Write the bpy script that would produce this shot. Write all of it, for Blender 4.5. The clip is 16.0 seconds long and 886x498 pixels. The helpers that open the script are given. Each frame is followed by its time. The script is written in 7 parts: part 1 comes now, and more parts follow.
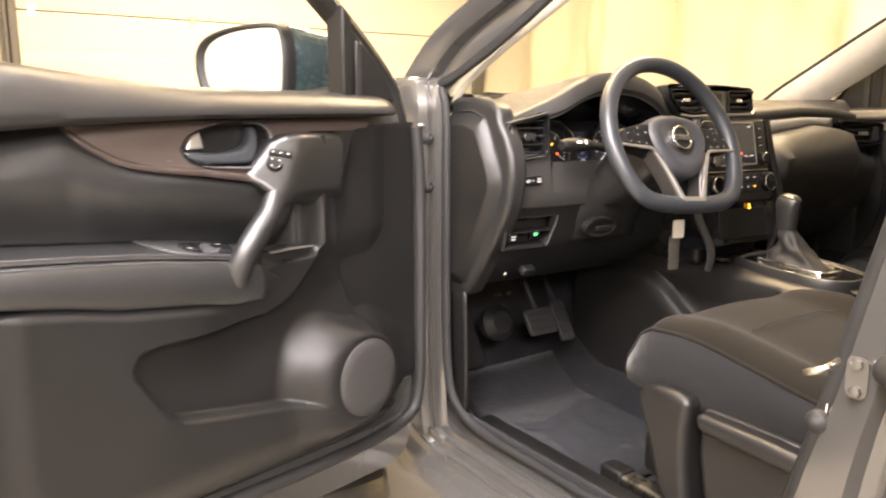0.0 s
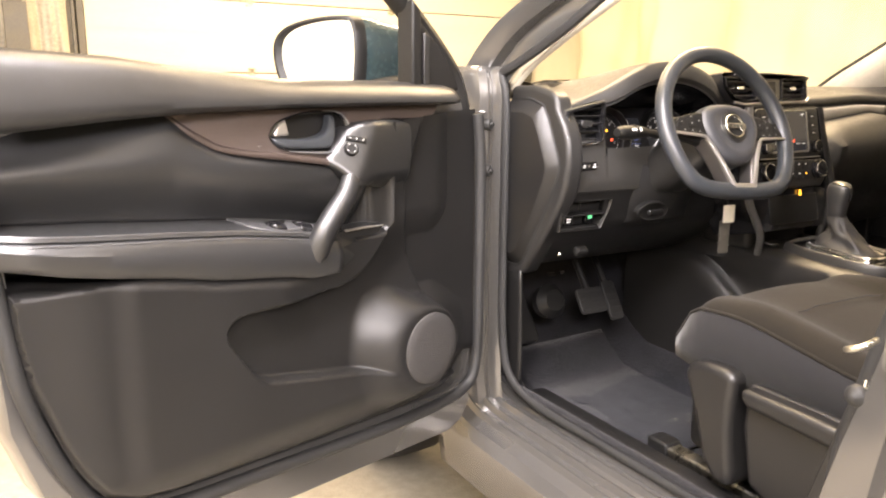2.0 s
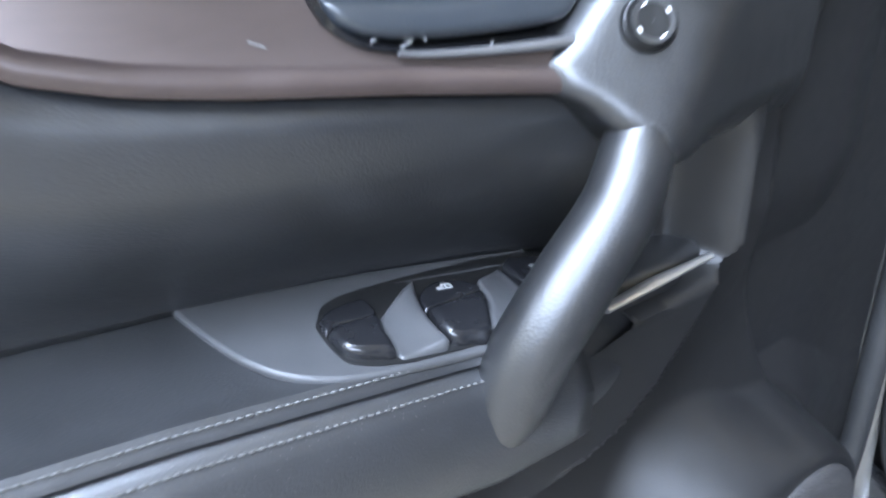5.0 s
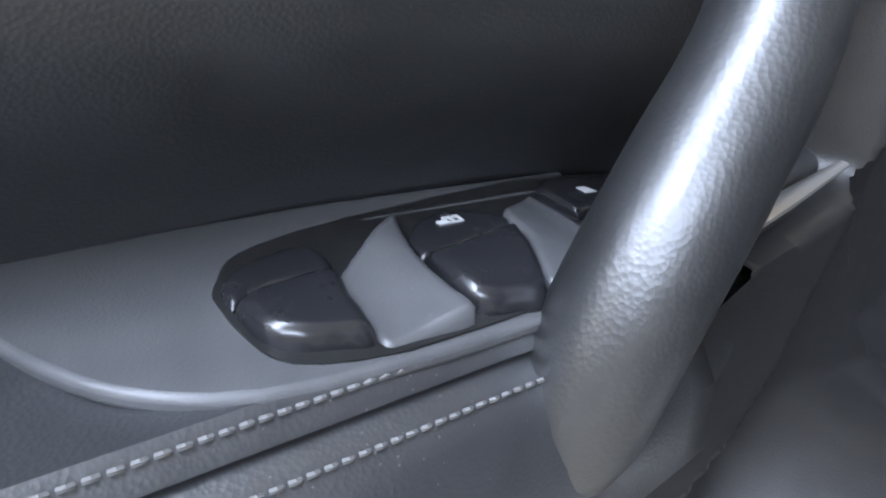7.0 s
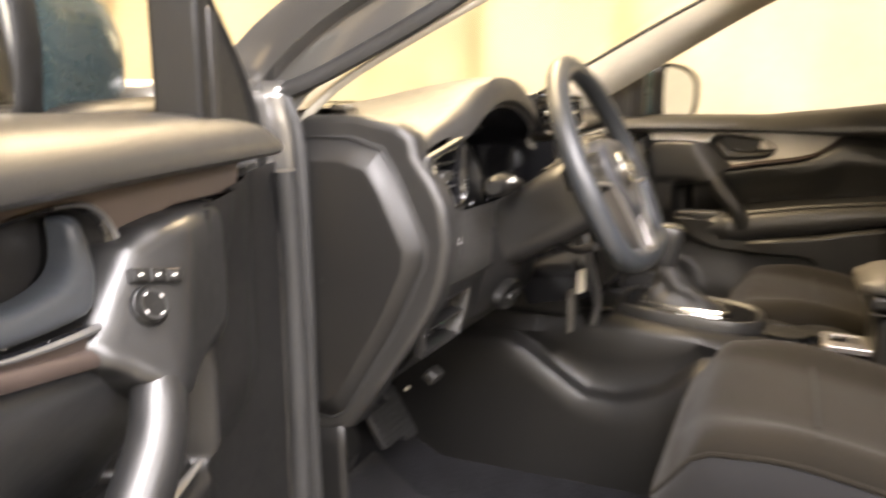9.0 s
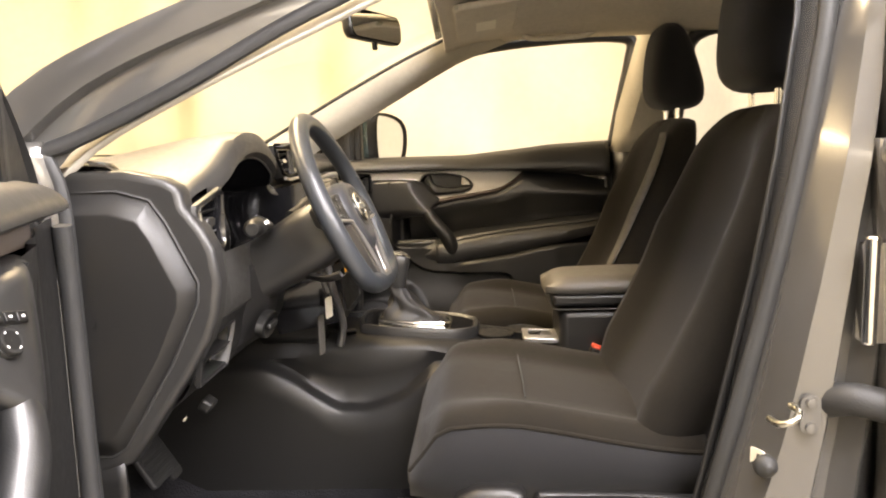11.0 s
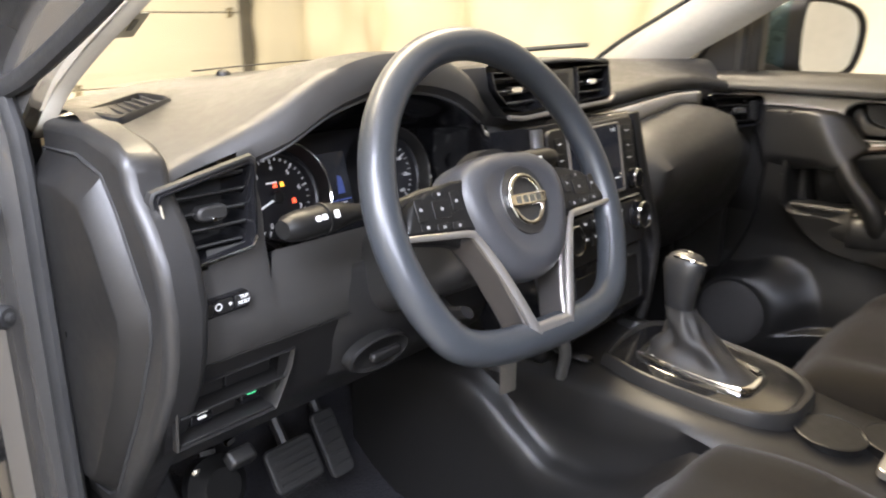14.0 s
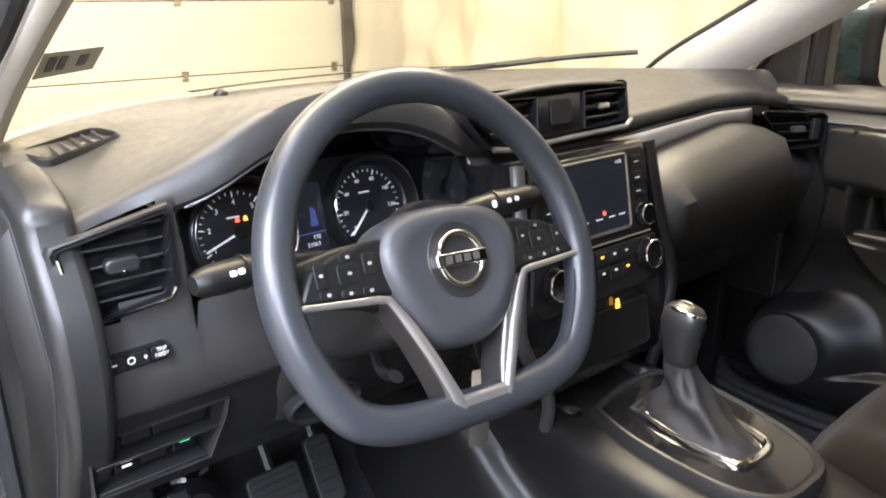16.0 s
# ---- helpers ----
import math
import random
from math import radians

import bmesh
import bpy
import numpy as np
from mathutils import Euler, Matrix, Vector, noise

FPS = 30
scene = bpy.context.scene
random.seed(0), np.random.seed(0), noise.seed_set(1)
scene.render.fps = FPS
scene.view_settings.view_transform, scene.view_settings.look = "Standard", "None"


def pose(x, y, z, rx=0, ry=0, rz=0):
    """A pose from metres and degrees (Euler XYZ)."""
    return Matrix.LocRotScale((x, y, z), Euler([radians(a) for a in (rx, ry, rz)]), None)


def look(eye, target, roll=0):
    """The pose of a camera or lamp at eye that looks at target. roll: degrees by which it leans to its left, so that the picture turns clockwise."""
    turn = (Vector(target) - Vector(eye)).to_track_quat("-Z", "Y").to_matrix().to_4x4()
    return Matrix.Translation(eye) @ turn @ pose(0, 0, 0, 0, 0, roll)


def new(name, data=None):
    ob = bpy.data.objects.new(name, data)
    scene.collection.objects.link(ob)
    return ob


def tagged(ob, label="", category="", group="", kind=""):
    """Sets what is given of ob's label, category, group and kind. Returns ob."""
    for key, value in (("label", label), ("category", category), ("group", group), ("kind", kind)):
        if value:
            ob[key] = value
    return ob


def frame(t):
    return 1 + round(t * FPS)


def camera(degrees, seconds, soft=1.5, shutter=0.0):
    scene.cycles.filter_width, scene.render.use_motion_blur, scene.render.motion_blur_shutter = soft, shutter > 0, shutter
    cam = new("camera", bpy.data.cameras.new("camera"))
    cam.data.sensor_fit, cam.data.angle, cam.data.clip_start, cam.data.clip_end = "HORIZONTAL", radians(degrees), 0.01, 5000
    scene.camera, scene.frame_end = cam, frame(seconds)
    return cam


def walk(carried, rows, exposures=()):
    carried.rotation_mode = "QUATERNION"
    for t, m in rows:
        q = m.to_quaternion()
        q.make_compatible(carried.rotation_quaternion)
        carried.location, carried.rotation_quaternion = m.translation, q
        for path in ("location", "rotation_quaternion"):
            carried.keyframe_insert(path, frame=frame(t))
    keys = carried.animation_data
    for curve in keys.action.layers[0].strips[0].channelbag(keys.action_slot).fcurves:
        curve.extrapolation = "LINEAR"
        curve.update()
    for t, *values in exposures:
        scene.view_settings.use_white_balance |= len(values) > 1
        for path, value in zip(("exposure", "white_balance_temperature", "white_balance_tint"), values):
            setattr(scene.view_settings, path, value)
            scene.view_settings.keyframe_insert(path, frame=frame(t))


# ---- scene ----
cam = camera(60.9, 16.0, soft=2.0, shutter=0.5)
EXPOSURES = [(0.0, 0.42, 7900, 22), (0.5, 0.52, 7900, 22), (3.0, 0.56, 7600, 21), (3.5, 0.52, 6700, 17), (4.0, 0.40, 6100, 14), (4.5, 0.38, 5700, 12), (5.0, 0.32, 5500, 12), (7.5, -0.04, 6000, 14),
             (8.0, 0.10, 6250, 14), (8.5, 0.15, 6700, 17), (9.0, 0.33, 7700, 19), (12.0, 0.36, 7600, 19), (13.0, 0.33, 6800, 19), (14.0, 0.30, 6400, 18), (16.0, 0.30, 6200, 18)]
PATH = [
    (0, (-1.703, -1.101, 1.17), (-0.63, 0.549, 0.814), 0.1),
    (0.5, (-1.782, -1.182, 1.19), (-0.792, 0.513, 0.806), -0.1),
    (1, (-1.8, -1.181, 1.196), (-0.804, 0.509, 0.807), 0.3),
    (1.5, (-1.799, -1.185, 1.199), (-0.801, 0.502, 0.801), 0.5),
    (2, (-1.786, -1.167, 1.19), (-0.818, 0.534, 0.78), 0.4),
    (2.5, (-1.709, -1.009, 1.171), (-0.786, 0.703, 0.705), 0.6),
    (3, (-1.65, -0.832, 1.171), (-0.798, 0.928, 0.748), -0.2),
    (3.5, (-1.582, -0.737, 1.198), (-0.861, 1.082, 0.783), -1.4),
    (4, (-1.491, -0.561, 1.209), (-0.959, 1.307, 0.731), -1.0),
    (4.5, (-1.451, -0.376, 1.175), (-0.985, 1.486, 0.612), -2.3),
    (5, (-1.432, -0.173, 1.147), (-0.943, 1.555, 0.267), -2.3),
    (5.2, (-1.422, -0.122, 1.122), (-0.933, 1.58, 0.192), -3.0),
    (7.3, (-1.407, -0.03, 1.042), (-0.766, 1.673, 0.213), -5.5),
    (7.5, (-1.412, -0.031, 1.046), (-0.703, 1.666, 0.26), -6.1),
    (8, (-1.423, -0.078, 1.116), (-0.47, 1.535, 0.415), -1.7),
    (8.2, (-1.443, -0.116, 1.142), (-0.297, 1.402, 0.523), -2.2),
    (8.5, (-1.503, -0.175, 1.167), (-0.026, 1.088, 0.694), -2.1),
    (9, (-1.601, -0.232, 1.212), (0.191, 0.577, 0.846), -0.2),
    (9.5, (-1.753, -0.238, 1.243), (0.205, 0.074, 0.982), -1.2),
    (9.7, (-1.803, -0.217, 1.24), (0.171, -0.015, 0.987), -1.3),
    (11.8, (-1.791, -0.264, 1.226), (0.188, -0.169, 0.954), -1.8),
    (12, (-1.711, -0.293, 1.234), (0.259, -0.105, 0.944), -1.9),
    (12.5, (-1.537, -0.409, 1.247), (0.391, 0.030, 0.943), -1.2),
    (13, (-1.330, -0.448, 1.232), (0.500, 0.282, 0.890), 0.6),
    (13.5, (-1.152, -0.444, 1.261), (0.501, 0.588, 0.814), -1.15),
    (14, (-1.024, -0.46, 1.305), (0.406, 0.809, 0.719), -0.0),
    (14.5, (-0.9, -0.525, 1.354), (0.329, 0.922, 0.724), -0.1),
    (15, (-0.838, -0.536, 1.367), (0.386, 0.92, 0.75), -0.0),
    (15.5, (-0.83, -0.53, 1.365), (0.392, 0.931, 0.754), -0.4),
    (16, (-0.833, -0.528, 1.361), (0.384, 0.928, 0.731), -0.4),
]
walk(cam, [(t, look(eye, target, roll)) for t, eye, target, roll in PATH], exposures=EXPOSURES)

# ---- world, light ----
world = bpy.data.worlds.new("garage_air")
scene.world = world
world.use_nodes = True
world.node_tree.nodes["Background"].inputs[0].default_value = (1.0, 0.93, 0.8, 1)
world.node_tree.nodes["Background"].inputs[1].default_value = 0.06


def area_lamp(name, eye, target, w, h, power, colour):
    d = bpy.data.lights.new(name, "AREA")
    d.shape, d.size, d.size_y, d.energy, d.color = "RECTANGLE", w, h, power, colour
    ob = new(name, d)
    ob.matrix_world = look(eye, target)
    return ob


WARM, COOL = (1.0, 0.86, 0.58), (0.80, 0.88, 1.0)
# no fixtures are seen: these lamps are assumed and placed to match brightness
area_lamp("unseen_lamp_front", (0.3, 1.0, 3.1), (0.3, 1.2, 0), 3.2, 0.6, 190, WARM)
# fill lamp added to brighten the garage door
area_lamp("added_fill_north", (1.0, 4.6, 3.1), (1.0, 4.8, 0), 3.2, 0.6, 225, WARM)
area_lamp("unseen_lamp_side", (1.7, 0.0, 3.1), (1.7, 0.0, 0), 0.5, 3.6, 14, WARM)
area_lamp("unseen_lamp_middle", (-1.9, -0.8, 3.1), (-1.7, -0.6, 0), 0.45, 2.6, 240, COOL)
area_lamp("unseen_lamp_left", (-3.2, -1.3, 3.05), (-1.1, 0.1, 0.9), 2.2, 0.4, 150, COOL)
# low fill lamp added to reach the passenger door; no wall lamp is known
area_lamp("added_fill_west", (-4.4, -1.0, 2.25), (0.4, -0.2, 1.0), 3.0, 0.4, 28, (0.95, 0.95, 0.86))
# added from behind to brighten the driver's door and its trim
area_lamp("unseen_lamp_rear", (-2.3, -4.0, 2.85), (-1.2, 0.1, 1.1), 2.6, 0.6, 270, COOL)

# ---- materials ----


def mat(name, colour, rough=0.5, metal=0.0, grain=0.0, grain_size=0.002, var=0.12, var_size=0.15, coat=0.0, emit=None, sheen=0.0, spec=0.5, stretch=(1, 1, 1), rvar=0.1, dust=0.0):
    m = bpy.data.materials.new(name)
    m.use_nodes = True
    nt = m.node_tree
    b = nt.nodes["Principled BSDF"]
    b.inputs["Roughness"].default_value = rough
    b.inputs["Metallic"].default_value = metal
    b.inputs["Coat Weight"].default_value = coat
    b.inputs["Coat Roughness"].default_value = 0.08
    b.inputs["Sheen Weight"].default_value = sheen
    b.inputs["Specular IOR Level"].default_value = spec
    b.inputs["Base Color"].default_value = (*colour, 1)
    tc = nt.nodes.new("ShaderNodeTexCoord")
    mp = nt.nodes.new("ShaderNodeMapping")
    mp.inputs["Scale"].default_value = stretch
    nt.links.new(tc.outputs["Object"], mp.inputs["Vector"])
    if var:
        n1 = nt.nodes.new("ShaderNodeTexNoise")
        n1.inputs["Scale"].default_value = 1 / var_size
        n1.inputs["Detail"].default_value = 6
        nt.links.new(mp.outputs[0], n1.inputs["Vector"])
        n2 = nt.nodes.new("ShaderNodeTexNoise")
        n2.inputs["Scale"].default_value = 12 / var_size
        n2.inputs["Detail"].default_value = 4
        nt.links.new(mp.outputs[0], n2.inputs["Vector"])
        ad = nt.nodes.new("ShaderNodeMath")
        ad.operation = "ADD"
        nt.links.new(n1.outputs["Fac"], ad.inputs[0])
        nt.links.new(n2.outputs["Fac"], ad.inputs[1])
        mr = nt.nodes.new("ShaderNodeMapRange")
        mr.inputs["From Min"].default_value, mr.inputs["From Max"].default_value = 0.7, 1.3
        nt.links.new(ad.outputs[0], mr.inputs["Value"])
        mix = nt.nodes.new("ShaderNodeMix")
        mix.data_type = "RGBA"
        mix.inputs["A"].default_value = (*[c * (1 - var) for c in colour], 1)
        mix.inputs["B"].default_value = (*[min(1, c * (1 + var)) for c in colour], 1)
        nt.links.new(mr.outputs[0], mix.inputs["Factor"])
        nt.links.new(mix.outputs["Result"], b.inputs["Base Color"])
        if dust:
            # scattered pale dust specks, thicker in patches
            vd = nt.nodes.new("ShaderNodeTexVoronoi")
            vd.inputs["Scale"].default_value = 330
            nt.links.new(mp.outputs[0], vd.inputs["Vector"])
            pd_ = nt.nodes.new("ShaderNodeTexNoise")
            pd_.inputs["Scale"].default_value = 9
            nt.links.new(mp.outputs[0], pd_.inputs["Vector"])
            lim = nt.nodes.new("ShaderNodeMapRange")
            lim.inputs["From Min"].default_value, lim.inputs["From Max"].default_value = 0.42, 0.75
            lim.inputs["To Min"].default_value, lim.inputs["To Max"].default_value = 0.02, 0.13
            nt.links.new(pd_.outputs["Fac"], lim.inputs["Value"])
            lt = nt.nodes.new("ShaderNodeMath")
            lt.operation = "LESS_THAN"
            nt.links.new(vd.outputs["Distance"], lt.inputs[0])
            nt.links.new(lim.outputs[0], lt.inputs[1])
            df_ = nt.nodes.new("ShaderNodeMath")
            df_.operation = "MULTIPLY"
            df_.inputs[1].default_value = dust
            nt.links.new(lt.outputs[0], df_.inputs[0])
            md = nt.nodes.new("ShaderNodeMix")
            md.data_type = "RGBA"
            md.inputs["B"].default_value = (0.16, 0.15, 0.14, 1)
            nt.links.new(df_.outputs[0], md.inputs["Factor"])
            nt.links.new(mix.outputs["Result"], md.inputs["A"])
            nt.links.new(md.outputs["Result"], b.inputs["Base Color"])
        rr = nt.nodes.new("ShaderNodeMapRange")
        rr.inputs["To Min"].default_value, rr.inputs["To Max"].default_value = max(0.02, rough - rvar), min(1, rough + rvar)
        nt.links.new(mr.outputs[0], rr.inputs["Value"])
        nt.links.new(rr.outputs[0], b.inputs["Roughness"])
    if grain:
        v = nt.nodes.new("ShaderNodeTexVoronoi")
        v.inputs["Scale"].default_value = 1 / grain_size
        nt.links.new(mp.outputs[0], v.inputs["Vector"])
        bp = nt.nodes.new("ShaderNodeBump")
        bp.inputs["Strength"].default_value = grain
        bp.inputs["Distance"].default_value = grain_size * 0.35
        nt.links.new(v.outputs["Distance"], bp.inputs["Height"])
        nt.links.new(bp.outputs[0], b.inputs["Normal"])
    if emit:
        b.inputs["Emission Color"].default_value = (*emit[0], 1)
        b.inputs["Emission Strength"].default_value = emit[1]
    return m


def glass_mat(name, tint, rough=0.0):
    m = bpy.data.materials.new(name)
    m.use_nodes = True
    nt = m.node_tree
    nt.nodes.clear()
    out = nt.nodes.new("ShaderNodeOutputMaterial")
    tr = nt.nodes.new("ShaderNodeBsdfTransparent")
    tr.inputs[0].default_value = (*tint, 1)
    gl = nt.nodes.new("ShaderNodeBsdfGlossy")
    gl.inputs["Roughness"].default_value = rough
    lw = nt.nodes.new("ShaderNodeLayerWeight")
    lw.inputs["Blend"].default_value = 0.5
    pw = nt.nodes.new("ShaderNodeMath")
    pw.operation = "POWER"
    pw.inputs[1].default_value = 4.0
    nt.links.new(lw.outputs["Facing"], pw.inputs[0])
    fr = nt.nodes.new("ShaderNodeMapRange")
    fr.inputs["To Min"].default_value, fr.inputs["To Max"].default_value = 0.04, 0.5
    nt.links.new(pw.outputs[0], fr.inputs["Value"])
    mx = nt.nodes.new("ShaderNodeMixShader")
    nt.links.new(fr.outputs[0], mx.inputs[0])
    nt.links.new(tr.outputs[0], mx.inputs[1])
    nt.links.new(gl.outputs[0], mx.inputs[2])
    nt.links.new(mx.outputs[0], out.inputs[0])
    return m


M_SOFT = mat("soft_black_plastic", (0.019, 0.0185, 0.018), 0.38, grain=0.22, grain_size=0.0013, spec=0.6, var=0.08, rvar=0.05)
M_HARD = mat("hard_black_plastic", (0.0098, 0.0094, 0.0092), 0.42, grain=0.2, grain_size=0.001, spec=0.5, var=0.08, rvar=0.05)
M_DARK = mat("dark_plastic", (0.009, 0.0088, 0.0085), 0.42, grain=0.15, grain_size=0.001, spec=0.4, var=0.08)
M_PIANO = mat("piano_black", (0.008, 0.008, 0.009), 0.12, var=0.05, spec=0.5, coat=0.5, rvar=0.05)
M_LEATHER = mat("black_leatherette", (0.018, 0.0182, 0.019), 0.40, grain=0.22, grain_size=0.0013, spec=0.85, var=0.07, rvar=0.05, dust=0.5)
M_DASH = mat("dash_pad", (0.038, 0.0365, 0.0345), 0.45, grain=0.35, grain_size=0.0013, spec=0.55, var=0.08)
M_WHEEL = mat("wheel_grip", (0.032, 0.036, 0.041), 0.34, grain=0.2, grain_size=0.001, spec=0.6, var=0.04, rvar=0.02)
M_FABRIC = mat("seat_fabric", (0.0100, 0.0083, 0.0062), 0.95, grain=0.4, grain_size=0.0018, var=0.22, var_size=0.08, sheen=0.07, spec=0.12)
M_FABRIC2 = mat("seat_side_fabric", (0.009, 0.009, 0.0098), 0.9, grain=0.4, grain_size=0.0016, var=0.18, sheen=0.12, spec=0.2)
M_FABRIC3 = mat("pale_grey_fabric", (0.10, 0.092, 0.08), 0.9, grain=1.0, grain_size=0.002, var=0.2, sheen=0.1, spec=0.2)
M_BRONZE = mat("bronze_trim", (0.065, 0.048, 0.042), 0.38, metal=0.35, var=0.1, var_size=0.3, spec=0.5)
M_SILVER = mat("satin_silver", (0.52, 0.5, 0.47), 0.3, metal=0.85, var=0.02, rvar=0.02)
M_CHROME = mat("chrome", (0.85, 0.84, 0.82), 0.08, metal=1.0, var=0.04, rvar=0.04)
M_STEEL = mat("bare_steel", (0.5, 0.48, 0.42), 0.3, metal=1.0, var=0.2, var_size=0.02)
M_PAINT = mat("grey_metallic_paint", (0.15, 0.146, 0.14), 0.2, metal=0.6, var=0.02, var_size=0.4, coat=0.7, rvar=0.01)
M_JAMB = mat("grey_jamb_paint", (0.14, 0.135, 0.128), 0.2, metal=0.6, var=0.02, var_size=0.3, coat=0.7, rvar=0.01)
M_BLUEPAINT = mat("mirror_shell_paint", (0.040, 0.066, 0.070), 0.25, metal=0.4, var=0.06, coat=0.8)
M_RUBBER = mat("black_rubber", (0.018, 0.018, 0.018), 0.6, grain=0.2, grain_size=0.003)
M_CARPET = mat("black_carpet", (0.012, 0.012, 0.014), 1.0, grain=1.0, grain_size=0.004, var=0.35, var_size=0.06, spec=0.1, sheen=0.15)
M_HEAD = mat("grey_headliner", (0.62, 0.57, 0.49), 0.95, grain=0.5, grain_size=0.002, var=0.08, spec=0.1)
M_PILLAR = mat("grey_pillar_trim", (0.42, 0.39, 0.325), 0.7, grain=0.4, grain_size=0.0015, var=0.06, spec=0.3)
M_SCREEN = mat("screen_glass", (0.01, 0.01, 0.012), 0.1, var=0.03, emit=((0.35, 0.4, 0.5), 0.03), rvar=0.03)
M_DIAL = mat("dial_black", (0.012, 0.012, 0.014), 0.4, var=0.05)
M_WHITE = mat("white_print", (0.8, 0.8, 0.78), 0.5, var=0.03, emit=((0.9, 0.95, 1.0), 0.25))
M_MARK = mat("grey_mark", (0.30, 0.30, 0.30), 0.5, var=0.03)
M_REDLIT = mat("red_warning_light", (0.6, 0.02, 0.01), 0.4, var=0, emit=((1.0, 0.1, 0.04), 3.0))
M_AMBER = mat("amber_warning_light", (0.7, 0.3, 0.02), 0.4, var=0, emit=((1.0, 0.45, 0.05), 2.5))
M_GREEN = mat("green_button_light", (0.05, 0.5, 0.2), 0.4, var=0, emit=((0.1, 0.9, 0.4), 0.8))
M_BLUELIT = mat("blue_display", (0.05, 0.08, 0.25), 0.3, var=0, emit=((0.25, 0.35, 0.9), 0.10))
M_REDPL = mat("red_plastic", (0.65, 0.08, 0.04), 0.4, var=0.05)
M_LABEL = mat("paper_label", (0.75, 0.7, 0.58), 0.6, var=0.05)
M_STICKER = mat("sticker_grey", (0.35, 0.34, 0.27), 0.6, var=0.1, var_size=0.02)
M_PRINT = mat("dark_print", (0.06, 0.06, 0.05), 0.6, var=0.05)
M_GLASS = glass_mat("windscreen_glass", (0.94, 0.96, 0.93))
M_MIRROR = mat("mirror_silver", (0.9, 0.9, 0.88), 0.03, metal=1.0, var=0, rvar=0)
M_BOOT = mat("creased_boot_leatherette", (0.020, 0.0195, 0.0195), 0.5, grain=0.3, grain_size=0.0012, spec=0.4, var=0.1)
M_RAIL = mat("satin_dark_metal", (0.20, 0.20, 0.205), 0.33, metal=0.7, var=0.04, rvar=0.02)
# grey leatherette, made lighter for the windscreen light on the lid
M_ARMLID = mat("lit_grey_armrest_pad", (0.075, 0.068, 0.058), 0.5, grain=0.25, grain_size=0.0013, var=0.08)
M_PAD = mat("hub_pad_plastic", (0.042, 0.043, 0.047), 0.40, grain=0.2, grain_size=0.001, spec=0.55, var=0.05, rvar=0.03)
M_DRAPE = mat("cream_drape", (0.54, 0.495, 0.385), 0.85, grain=0.3, grain_size=0.006, var=0.05, var_size=0.6, spec=0.2)
M_GDOOR = mat("cream_garage_door", (0.64, 0.60, 0.49), 0.5, var=0.05, var_size=0.8, stretch=(1, 1, 4))
M_WALL = mat("cream_wall_paint", (0.72, 0.67, 0.54), 0.8, var=0.08, var_size=0.7, grain=0.2, grain_size=0.01)
M_CONCRETE = mat("concrete", (0.27, 0.245, 0.2), 0.75, var=0.22, var_size=0.4, grain=0.3, grain_size=0.008)
M_GREYSHEET = mat("grey_plastic_sheet", (0.4, 0.37, 0.3), 0.45, var=0.25, var_size=0.25)
M_FILM = glass_mat("clear_plastic_film", (0.8, 0.82, 0.85), 0.15)
M_STITCH = mat("grey_stitch", (0.08, 0.078, 0.075), 0.8, var=0.1)

# ---- mesh helpers ----
WORLD = {}


def thing(name, label, category, base=None, group="", kind=""):
    ob = new(name)
    ob.empty_display_size = 0.05
    if base is not None:
        ob.matrix_world = base if isinstance(base, Matrix) else Matrix.Translation(base)
    WORLD[ob] = ob.matrix_basis.copy()
    return tagged(ob, label, category, group, kind)


def part(name, data, material, parent=None, label="", local=False, bevel=0.0, solid=0.0, seg=3, sharp=40, sub=0):
    """Links verts and faces as one mesh under parent; data is in world metres unless local."""
    v, f = data
    if parent is not None and not local:
        inv = WORLD[parent].inverted()
        v = [inv @ Vector(p) for p in v]
    me = bpy.data.meshes.new(name)
    me.from_pydata([tuple(p) for p in v], [], f)
    me.validate()
    bm = bmesh.new()
    bm.from_mesh(me)
    bmesh.ops.recalc_face_normals(bm, faces=bm.faces)
    bm.to_mesh(me)
    bm.free()
    me.shade_smooth()
    me.set_sharp_from_angle(angle=radians(sharp))
    me.materials.append(material)
    ob = new(name, me)
    if parent is not None:
        ob.parent = parent
        WORLD[ob] = WORLD[parent]
    else:
        WORLD[ob] = Matrix()
    if solid:
        s = ob.modifiers.new("thickness", "SOLIDIFY")
        s.thickness, s.offset = solid, -1
    if bevel:
        b = ob.modifiers.new("edges", "BEVEL")
        b.width, b.segments, b.limit_method, b.angle_limit = bevel, seg, "ANGLE", radians(35)
        b.harden_normals = False
    if sub:
        s = ob.modifiers.new("round", "SUBSURF")
        s.levels = s.render_levels = sub
    if label:
        tagged(ob, label)
    return ob


def single(name, data, material, label, category, group="", kind="", **kw):
    return tagged(part(name, data, material, **kw), label, category, group, kind)


def spl(pts, n):
    """A smooth line of n points through pts."""
    p = np.array(pts, float)
    d = np.r_[0, np.cumsum(np.linalg.norm(np.diff(p, axis=0), axis=1))]
    q = np.vstack([2 * p[0] - p[1], p, 2 * p[-1] - p[-2]])
    out = []
    for s in np.linspace(0, d[-1], n):
        i = min(max(int(np.searchsorted(d, s, "right")) - 1, 0), len(p) - 2)
        t = (s - d[i]) / (d[i + 1] - d[i])
        a, b, c, e = q[i], q[i + 1], q[i + 2], q[i + 3]
        out.append(0.5 * (2 * b + (c - a) * t + (2 * a - 5 * b + 4 * c - e) * t * t + (3 * b - a - 3 * c + e) * t ** 3))
    return np.array(out)


def itp(x, pts):
    return float(np.interp(x, [p[0] for p in pts], [p[1] for p in pts]))


